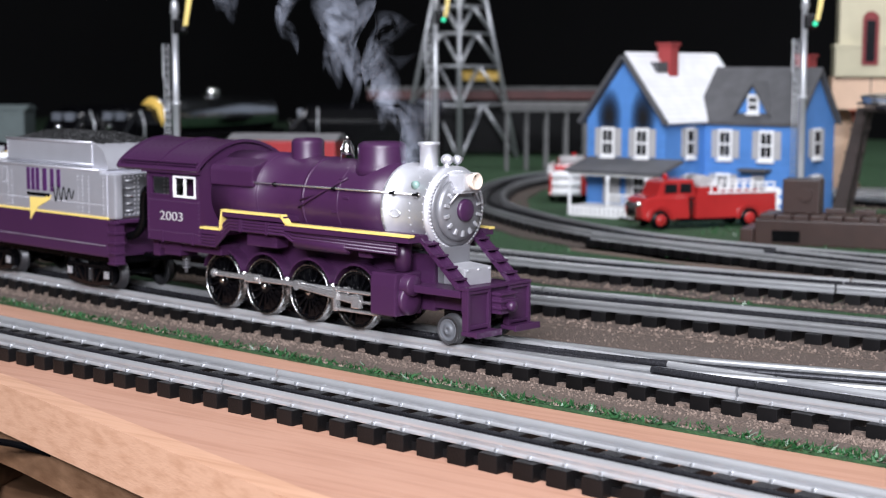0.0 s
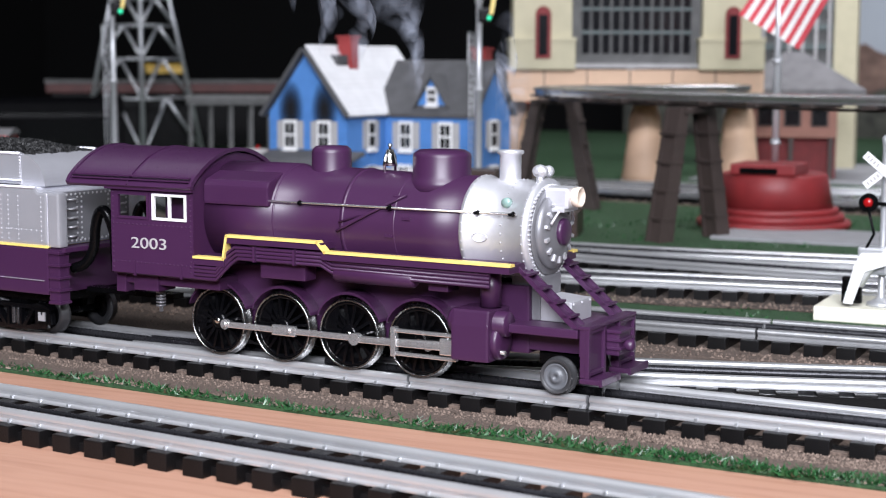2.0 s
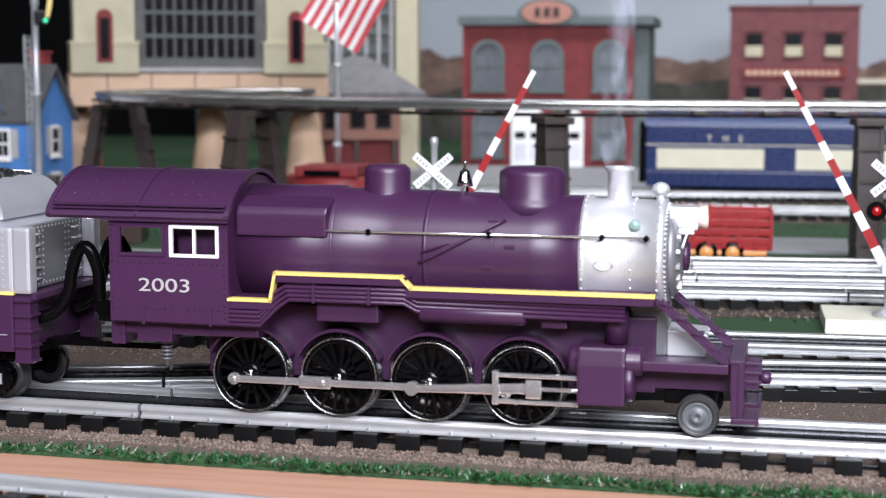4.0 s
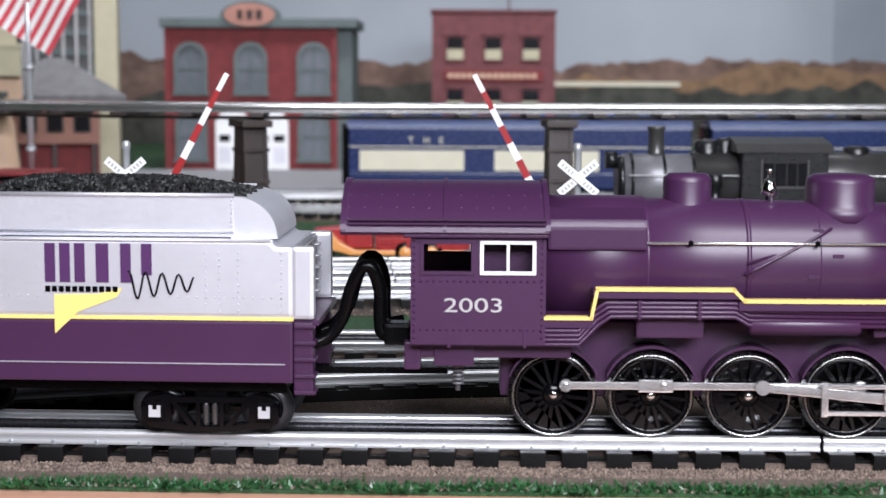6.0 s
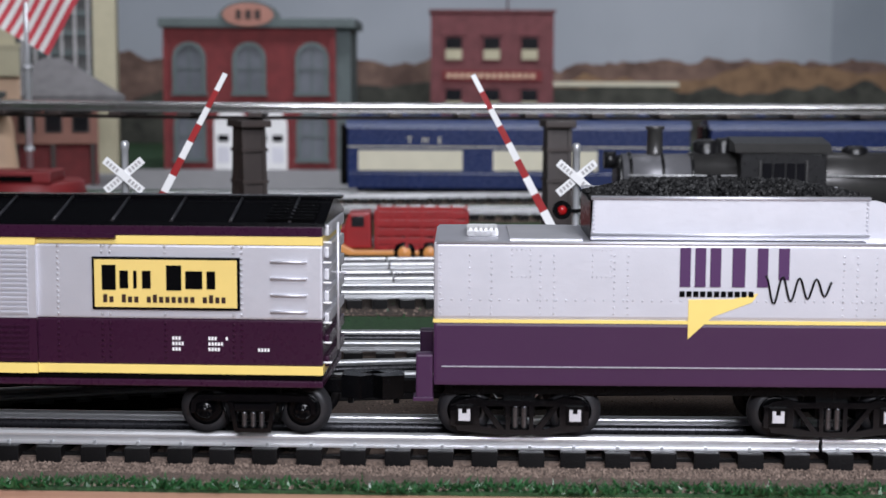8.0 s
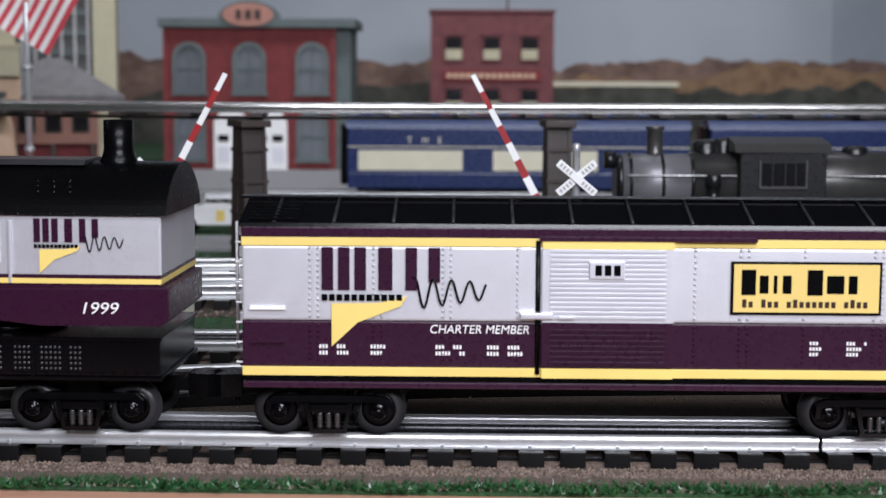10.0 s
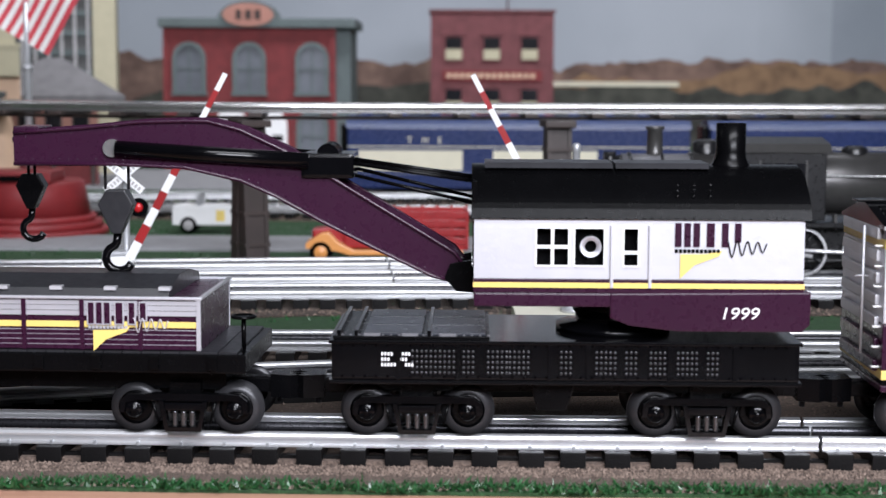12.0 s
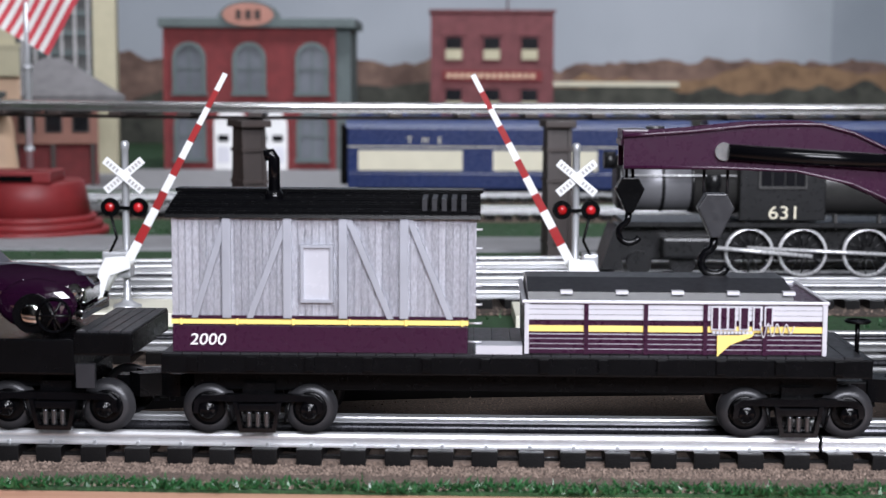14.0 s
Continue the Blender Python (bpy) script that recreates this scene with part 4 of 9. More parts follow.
        P("running_board_stripe", bm, YELLOW, "yellow edge stripe of the running board")
        bm = bmesh.new()
        y2, y3 = sorted((sy * (hw - 0.0003), sy * 0.016))
        box(bm, -0.004, 0.0135, y2, y3, 0.0565, 0.0604)
        box(bm, 0.0135, 0.067, y2, y3, 0.0675, 0.0706)
        box(bm, 0.067, 0.1605, y2, y3, 0.0632, 0.0666)
        P("running_board", bm, PURPLE)
        # air tank and boxes under the running board
        bm = bmesh.new()
        lathe(bm, [(0.0005, 0.071), (0.0030, 0.0712), (0.0040, 0.0725), (0.0040, 0.1115), (0.0030, 0.1128), (0.0005, 0.113)], base=(0, sy * 0.0265, 0.0572), axis="x", seg=20)
        P("air_tank", bm, PURPLE)
        bm = bmesh.new()
        box(bm, 0.030, 0.055, *sorted((sy * 0.018, sy * 0.027)), 0.052, 0.060, bev=0.001)
        P("underframe_box", bm, PURPLE)
        bm = bmesh.new()
        box(bm, 0.118, 0.128, *sorted((sy * 0.016, sy * 0.026)), 0.0525, 0.0625, bev=0.001)
        P("underframe_box", bm, PURPLE)
        bm = bmesh.new()
        box(bm, -0.045, -0.030, *sorted((sy * 0.014, sy * 0.027)), 0.041, 0.0495, bev=0.0006)
        P("underframe_box", bm, PURPLE)
        # handrail with posts
        bm = bmesh.new()
        hz2 = bz + 0.0085
        hy2 = math.sqrt(r0 ** 2 - 0.0085 ** 2) + 0.0015
        tube(bm, (-0.003, sy * hy2, hz2), (0.158, sy * (hy2 - 0.003), hz2), 0.00055, seg=8)
        P("handrail", bm, STEEL, "thin steel handrail")
        for x in (0.006, 0.050, 0.097, 0.140, 0.1565):
            bm = bmesh.new()
            ball(bm, (x, sy * (hy2 - 0.003 * max(0, x) / 0.158), hz2), 0.0013, 1)
            tube(bm, (x, sy * (hy2 - 0.004), hz2), (x, sy * (hy2 + 0.0005), hz2), 0.0007, seg=8)
            P("handrail_post", bm, BLACK)
        bm = bmesh.new()
        tube(bm, (0.071, sy * (r0 - 0.0006), bz + 0.001), (0.109, sy * (r1 * 0.80), bz + r1 * 0.60), 0.0006, seg=6)
        P("sand_pipe", bm, PURPLE)
        for x, z in ((0.098, bz + 0.013), (0.105, bz + 0.004), (0.096, bz - 0.004)):
            bm = bmesh.new()
            rr = math.sqrt(max(r1 ** 2 - (z - bz) ** 2, 0))
            box(bm, x - 0.002, x + 0.002, *sorted((sy * (rr - 0.001), sy * (rr + 0.0016))), z - 0.0006, z + 0.0006)
            P("boiler_step", bm, PURPLE)
        bm = bmesh.new()
        lathe(bm, [(0.0030, -0.0004), (0.0034, 0.0), (0.0030, 0.0004), (0.0026, 0.0), (0.0030, -0.0004)], axis="y", seg=24, ring=True)
        bm.transform(Matrix.Translation((0.1405, sy * (r1 - 0.0001), bz - 0.002)) @ Matrix.Diagonal((1.15, 1, 0.62, 1)))
        P("builder_plate", bm, SILVER)
        # cylinder block
        bm = bmesh.new()
        y2, y3 = sorted((sy * 0.0315, sy * 0.012))
        prism(bm, [(y2, 0.0250), (y2, 0.0400), (y2 * 0.97 if sy < 0 else y2, 0.0470), (y3 * 0.97 if sy > 0 else y3, 0.0470), (y3, 0.0400), (y3, 0.0250)], 0.1325, 0.1505, "x", bev=0.0012)
        P("cylinder_block", bm, PURPLE)
        bm = bmesh.new()
        lathe(bm, [(0.0050, 0.1290), (0.0054, 0.1300), (0.0054, 0.1555), (0.0049, 0.1562), (0.0001, 0.1563)], base=(0, sy * 0.0232, 0.0408), axis="x", seg=24)
        P("valve_chest", bm, PURPLE)
        bm = bmesh.new()
        lathe(bm, [(0.0078, 0.1490), (0.0078, 0.1525), (0.0070, 0.1533), (0.0030, 0.1536), (0.0001, 0.1536)], base=(0, sy * 0.0222, 0.0330), axis="x", seg=28)
        P("cylinder_head", bm, PURPLE)
        bm = bmesh.new()
        for zz in (0.0340, 0.0238):
            box(bm, 0.1010, 0.1325, *sorted((sy * 0.0265, sy * 0.0245)), zz - 0.0008, zz + 0.0008, bev=0.0003)
        box(bm, 0.0995, 0.1020, *sorted((sy * 0.0268, sy * 0.0235)), 0.0225, 0.0355, bev=0.0004)
        P("slide_bar", bm, STEEL, "polished slide bars")
        bm = bmesh.new()
        tube(bm, (0.146, sy * 0.021, 0.0475), (0.146, sy * 0.021, 0.0635), 0.0045, seg=16)
        P("steam_pipe", bm, PURPLE)
        # stair ladder from the pilot deck up to the running board
        bm = bmesh.new()
        prism(bm, [(0.1562, 0.0664), (0.1572, 0.0664), (0.1865, 0.0415), (0.1852, 0.0415)], *sorted((sy * 0.0160, sy * 0.0227)))
        for yy in (0.0150, 0.0225):
            prism(bm, [(0.1560, 0.0672), (0.1585, 0.0672), (0.1885, 0.0415), (0.1850, 0.0415)], *sorted((sy * yy, sy * (yy + 0.0012))))
        for k in range(4):
            x = 0.1615 + k * 0.0063
            z = 0.0620 - k * 0.0054
            box(bm, x, x + 0.0042, *sorted((sy * 0.0150, sy * 0.0237)), z, z + 0.0010)
        P("pilot_ladder", bm, PURPLE)
    bm = bmesh.new()
    n, apex, eave, over = 56, 0.1085, 0.0918, 0.0355
    arc = [(-over + 2 * over * i / n, eave + (apex - eave) * math.sin(math.pi * i / n) ** 0.72) for i in range(n + 1)]
    inner = [(y * 0.965, z - 0.0012) for y, z in arc]
    prism(bm, arc + inner[::-1], -0.0787, -0.0030, "x")
    roof = P("cab_roof", bm, PURPLE, "purple arched cab roof with rivets")
    items = []
    for i in (3, 7, 13, 20, 28, 36, 43, 49, 53):
        (ya_, za_), (yb_, zb_) = arc[i - 1], arc[i + 1]
        nr = Vector((0, -(zb_ - za_), yb_ - ya_))
        for k in range(13):
            items.append((Vector((-0.0765 + k * 0.0059, *arc[i])), nr))
    for i in range(2, 55, 2):
        (ya_, za_), (yb_, zb_) = arc[i - 1], arc[i + 1]
        for x in (-0.0772, -0.0412, -0.0045):
            items.append((Vector((x, *arc[i])), Vector((0, -(zb_ - za_), yb_ - ya_))))
    studs(roof, items, PURPLE, r=0.00045)
    rim = [(y * 1.004, z + 0.0007) for y, z in arc]
    for x0_, x1_ in ((-0.0792, -0.0772), (-0.0415, -0.0405), (-0.0046, -0.0026)):
        bm = bmesh.new()
        prism(bm, rim + [(y * 0.97, z - 0.0010) for y, z in arc[::-1]], x0_, x1_, "x")
        P("roof_rim", bm, PURPLE)
    for sy in (-1, 1):
        P("eave_ledge", B(-0.0560, -0.0032, *sorted((sy * 0.0322, sy * 0.0345)), 0.0898, 0.0910, bev=0.0003), PURPLE)
    for z0 in (0.0948, 0.0965):
        for sy in (-1, 1):
            bm = bmesh.new()
            box(bm, -0.076, -0.004, *sorted((sy * 0.0352, sy * 0.0335)), z0 - 0.0003, z0 + 0.0003)
            P("roof_seam", bm, PURPLE)
    bm = bmesh.new()
    prism(bm, [(-hw + 0.0015, cb), (-hw + 0.0015, ce), (-0.02, 0.104), (0, 0.107), (0.02, 0.104), (hw - 0.0015, ce), (hw - 0.0015, cb)], -0.0055, -0.0040, "x")
    P("cab_front", bm, PURPLE)
    P("cab_floor", B(-0.0535, -0.004, -0.031, 0.031, 0.0500, 0.0515), BLACK)
    bm = bmesh.new()
    box(bm, -0.029, -0.0058, -0.0225, 0.0225, 0.0515, 0.0890, bev=0.002)
    P("backhead", bm, PURPLE)
    lettering("cab_number", "2003", 0.0074, sh @ on_side(-0.0412, -hw - 0.0001, 0.0622), PALEGREY, v, width=0.0212)
    # frame, ash pan and deck
    bm = bmesh.new()
    box(bm, -0.020, 0.160, -0.0125, 0.0125, 0.0270, 0.0560, bev=0.001)
    box(bm, -0.052, 0.006, -0.026, 0.026, 0.0440, 0.0500, bev=0.0008)
    P("frame", bm, PURPLE)
    for d in DRIVERS:
        for sy in (-1, 1):
            bm = bmesh.new()
            pts = [(d + 0.0178 * math.cos(a), 0.0290 + 0.0178 * math.sin(a)) for a in [math.pi * (0.12 + 0.76 * i / 14) for i in range(15)]]
            prism(bm, pts + [(p[0], p[1] + 0.0012) for p in pts[::-1]], *sorted((sy * 0.0125, sy * 0.0205)))
            P("wheel_splasher", bm, PURPLE)
    bm = bmesh.new()
    box(bm, 0.150, 0.1878, -0.0240, 0.0240, 0.0375, 0.0412, bev=0.0006)
    box(bm, 0.158, 0.190, -0.0120, 0.0120, 0.0290, 0.0386)
    P("pilot_deck", bm, PURPLE)
    bm = bmesh.new()
    box(bm, 0.1885, 0.1915, -0.0238, 0.0238, 0.0300, 0.0420, bev=0.0006)
    box(bm, 0.1880, 0.1935, -0.0242, 0.0242, 0.0414, 0.0430, bev=0.0005)
    P("buffer_beam", bm, PURPLE, "purple buffer beam under the pilot deck")
    for sy in (-1, 1):
        bm = bmesh.new()
        box(bm, 0.1888, 0.1918, *sorted((sy * 0.0072, sy * 0.0236)), 0.0215, 0.0416, bev=0.0004)
        for y0, y1 in ((0.0068, 0.0088), (0.0221, 0.0241)):
            box(bm, 0.1912, 0.1932, *sorted((sy * y0, sy * y1)), 0.0213, 0.0416, bev=0.0004)
        for z0, z1 in ((0.0222, 0.0240), (0.0397, 0.0413)):
            box(bm, 0.1911, 0.1930, *sorted((sy * 0.0086, sy * 0.0223)), z0, z1, bev=0.0004)
        P("pilot_panel", bm, PURPLE)
        bm = bmesh.new()
        box(bm, 0.1890, 0.1990, *sorted((sy * 0.0052, sy * 0.0245)), 0.0192, 0.0214, bev=0.0006)
        box(bm, 0.1978, 0.1992, *sorted((sy * 0.0052, sy * 0.0245)), 0.0187, 0.0218, bev=0.0003)
        P("footboard", bm, PURPLE)
    bm = bmesh.new()
    box(bm, 0.1910, 0.1985, -0.0056, 0.0056, 0.0285, 0.0395, bev=0.001)
    lathe(bm, [(0.0022, 0.198), (0.0026, 0.2005), (0.0026, 0.2025), (0.0012, 0.203), (0.0001, 0.2031)], base=(0, 0, 0.0325), axis="x", seg=14)
    for zz in (0.031, 0.0345, 0.038):
        box(bm, 0.1930, 0.1995, -0.0063, 0.0063, zz, zz + 0.0012, bev=0.0003)
    P("front_coupler", bm, PURPLE)
    bm = bmesh.new()
    prism(bm, [(0.164, 0.0413), (0.164, 0.0512), (0.1785, 0.0500), (0.1785, 0.0413)], -0.0100, 0.0100, bev=0.0005)
    for k in range(3):
        ball(bm, (0.1786, -0.0082 + k * 0.0082, 0.0490), 0.0007, 1)
    P("smokebox_saddle", bm, SILVER, "silver saddle plate on the pilot deck")
    P("smokebox_support", B(0.150, 0.164, -0.010, 0.010, 0.0412, 0.060, bev=0.001), SMOKEGREY)
    # pilot truck
    zc = RT + 0.0072
    P("pilot_truck_frame", B(0.163, 0.183, -0.009, 0.009, 0.0225, 0.0285, bev=0.001), BLACK)
    bm = bmesh.new()
    tube(bm, (0, -0.017, 0), (0, 0.017, 0), 0.0016, seg=10)
    ax = part("pilot_axle", bm, BLACK, v, at=pose(0.1765 - c, 0, zc))
    for sy in (-1, 1):
        bm = bmesh.new()
        lathe(bm, [(0.0072, -0.0026), (0.0072, 0.001), (0.0081, 0.0013), (0.0081, 0.0026), (0.0056, 0.0026), (0.0056, -0.0026), (0.0072, -0.0026)], axis="y", seg=28, ring=True)
        w = part("pilot_wheel", bm, mat("pilot_tyre", (0.045, 0.045, 0.048), 0.5, 0.3), ax, at=pose(0, sy * 0.0180, 0, 0, 0, 0 if sy < 0 else 180))
        bm = bmesh.new()
        lathe(bm, [(0.0058, 0.0), (0.0058, -0.0024), (0.0053, -0.0028), (0.0046, -0.0022), (0.0030, -0.0022), (0.0026, -0.0030), (0.0010, -0.0032), (0.0008, -0.0026), (0.0001, -0.0026)], axis="y", seg=24)
        part("pilot_web", bm, mat("grey_web", (0.09, 0.095, 0.105), 0.4), ax, at=pose(0, sy * 0.0180, 0, 0, 0, 0 if sy < 0 else 180))
    WHEELS.append((ax, 0.1765 - c, 0, zc, 0.0072))
    # drivers
    tyre = bmesh.new()
    lathe(tyre, [(DR * 0.935, -0.0020), (DR * 0.945, -0.0025), (DR * 0.985, -0.0027), (DR, -0.0022), (DR, 0.0010), (DR * 1.07, 0.0012), (DR * 1.07, 0.0024), (DR * 0.935, 0.0024), (DR * 0.935, -0.0020)], axis="y", seg=48, ring=True)
    TY = finish(tyre, "tyre", TYRESTEEL)
    body = bmesh.new()
    lathe(body, [(DR * 0.94, 0.0002), (DR * 0.94, -0.0017), (DR * 0.83, -0.0015), (DR * 0.82, 0.0002)], axis="y", seg=40, ring=True)
    lathe(body, [(DR * 0.93, 0.0003), (DR * 0.2, 0.0003), (DR * 0.2, 0.0016), (DR * 0.93, 0.0016)], axis="y", seg=32)
    lathe(body, [(DR * 0.26, 0.0), (DR * 0.26, -0.0018), (DR * 0.20, -0.0026), (DR * 0.05, -0.0026)], axis="y", seg=20)
    wt = [(DR * 0.83 * math.sin(a), DR * 0.83 * math.cos(a)) for a in [math.pi * (0.68 + 0.64 * i / 10) for i in range(11)]]
    prism(body, wt, -0.0016, 0.0)
    tube(body, (0, 0.0, PIN), (0, -0.0026, PIN), 0.0026, seg=14)
    BODY = finish(body, "driving_wheel", BLACKGLOSS)
    spoke = bmesh.new()
    prism(spoke, [(-0.0008, DR * 0.20), (0.0008, DR * 0.20), (0.0006, DR * 0.86), (-0.0006, DR * 0.86)], -0.0016, 0.0002)
    SPOKE = finish(spoke, "spoke", BLACKGLOSS)
    hub = bmesh.new()
    lathe(hub, [(0.0017, -0.0024), (0.0017, -0.0032), (0.0010, -0.0036), (0.0001, -0.0036)], axis="y", seg=14)
    HUB = finish(hub, "axle_end", CHROME)
    for i, d in enumerate(DRIVERS):
        bm = bmesh.new()
        tube(bm, (0, -0.017, 0), (0, 0.017, 0), 0.0025, seg=10)
        ax = part("driving_axle", bm, BLACK, v, at=pose(d - c, 0, RT + DR))
        for sy, turn in ((-1, 0), (1, 90)):
            w = new("driving_wheel", BODY)
            w.parent = ax
            w.matrix_basis = Matrix.Translation((0, sy * 0.0176, 0)) @ (Matrix.Identity(4) if sy < 0 else pose(0, 0, 0, 0, 90, 180))
            for nm, me_ in (("tyre", TY), ("axle_end", HUB)):
                o = new(nm, me_)
                o.parent = ax
                o.matrix_basis = w.matrix_basis.copy()
            for k in range(16):
                o = new("spoke", SPOKE)
                o.parent = ax
                o.matrix_basis = w.matrix_basis @ Matrix.Rotation(k * math.pi / 8 + 0.1, 4, "Y")
        DRIVE.append((ax, d - c))
    # rods on the tripod's side and on the far side
    for sy, ph in ((-1, 0.0), (1, 90.0)):
        y = sy * 0.0222
        bm = bmesh.new()
        for a, b_ in zip(DRIVERS, DRIVERS[1:]):
            box(bm, a, b_, y - 0.0006, y + 0.0006, -0.0014, 0.0014, bev=0.0003)
        for d in DRIVERS:
            bmesh.ops.create_cone(bm, cap_ends=True, segments=16, radius1=0.0024, radius2=0.0024, depth=0.0018, matrix=Matrix.Translation((d, y, 0)) @ Matrix.Rotation(radians(90), 4, "X"))
        box(bm, DRIVERS[1] - 0.0095, DRIVERS[1] + 0.0035, y - 0.0010, y + 0.0010, -0.0024, 0.0024, bev=0.0005)
        for d in DRIVERS:
            bmesh.ops.create_cone(bm, cap_ends=True, segments=12, radius1=0.0014, radius2=0.0010, depth=0.0022, matrix=Matrix.Translation((d, y + sy * 0.0012, 0)) @ Matrix.Rotation(radians(90), 4, "X"))
        side = part("side_rod", bm, STEEL, v, "polished side rod")
        RODS.append((side, "side", ph))
        y = sy * 0.0245
        bm = bmesh.new()
        prism(bm, [(0, -0.0014), (0.048, -0.0021), (0.048, 0.0021), (0, 0.0014)], y - 0.0008, y + 0.0008, bev=0.0003)
        prism(bm, [(0.004, -0.0005), (0.044, -0.0009), (0.044, 0.0009), (0.004, 0.0005)], y + sy * 0.0008 - 0.0002, y + sy * 0.0008 + 0.0002)
        bmesh.ops.create_cone(bm, cap_ends=True, segments=16, radius1=0.0028, radius2=0.0028, depth=0.0018, matrix=Matrix.Translation((0, y, 0)) @ Matrix.Rotation(radians(90), 4, "X"))
        bmesh.ops.create_cone(bm, cap_ends=True, segments=16, radius1=0.0020, radius2=0.0020, depth=0.0018, matrix=Matrix.Translation((0.048, y, 0)) @ Matrix.Rotation(radians(90), 4, "X"))
        main = part("main_rod", bm, STEEL, v, "polished main rod")
        RODS.append((main, "main", ph))
        bm = bmesh.new()
        box(bm, -0.003, 0.003, *sorted((sy * 0.0272, sy * 0.0240)), -0.0036, 0.0036, bev=0.0005)
        tube(bm, (0.002, sy * 0.0255, 0), (0.028, sy * 0.0255, 0), 0.0009, seg=10)
        cross = part("crosshead", bm, STEEL, v, "polished crosshead and piston rod")
        RODS.append((cross, "cross", ph))
    # rear underside: spring, drawbar and hoses to the tender
    bm = bmesh.new()
    for k in range(6):
        lathe(bm, [(0.0024, -0.0004), (0.0024, 0.0004)], base=(-0.036, -0.018, 0.0330 + k * 0.0016), seg=14)
    tube(bm, (-0.036, -0.018, 0.030), (-0.036, -0.018, 0.044), 0.0010, seg=8)
    P("brake_spring", bm, SMOKEGREY)
    P("rear_beam", B(-0.056, -0.050, -0.027, 0.027, 0.0395, 0.0500, bev=0.0008), PURPLE)
    P("drawbar", B(-0.098, -0.04, -0.004, 0.004, 0.0335, 0.0360), BLACK)
    for y in (-0.018, 0.012):
        bm = bmesh.new()
        pts = [(-0.058, 0.0515), (-0.0640, 0.0510), (-0.0655, 0.0560), (-0.0655, 0.0680), (-0.0685, 0.0765), (-0.0725, 0.0765), (-0.0765, 0.0680), (-0.0795, 0.0580), (-0.0850, 0.0500), (-0.0920, 0.0470)]
        at_, ln_ = course(pts)
        bend = [at_(ln_ * i / 48)[0] for i in range(49)]
        pipe(bm, [Vector((p.x, y + 0.0015 * math.sin(i * 0.2), p.y)) for i, p in enumerate(bend)], 0.0026, seg=14)
        P("hose", bm, BLACK, "black rubber hose looped to the tender")
    bm = bmesh.new()
    box(bm, -0.064, -0.0535, -0.022, -0.012, 0.0475, 0.056, bev=0.0015)
    P("hose_box", bm, BLACK)
    return v


DRIVE = []
GREENGLASS = mat("green_glass", (0.24, 0.36, 0.33), 0.25, var=0.05)
build_locomotive()


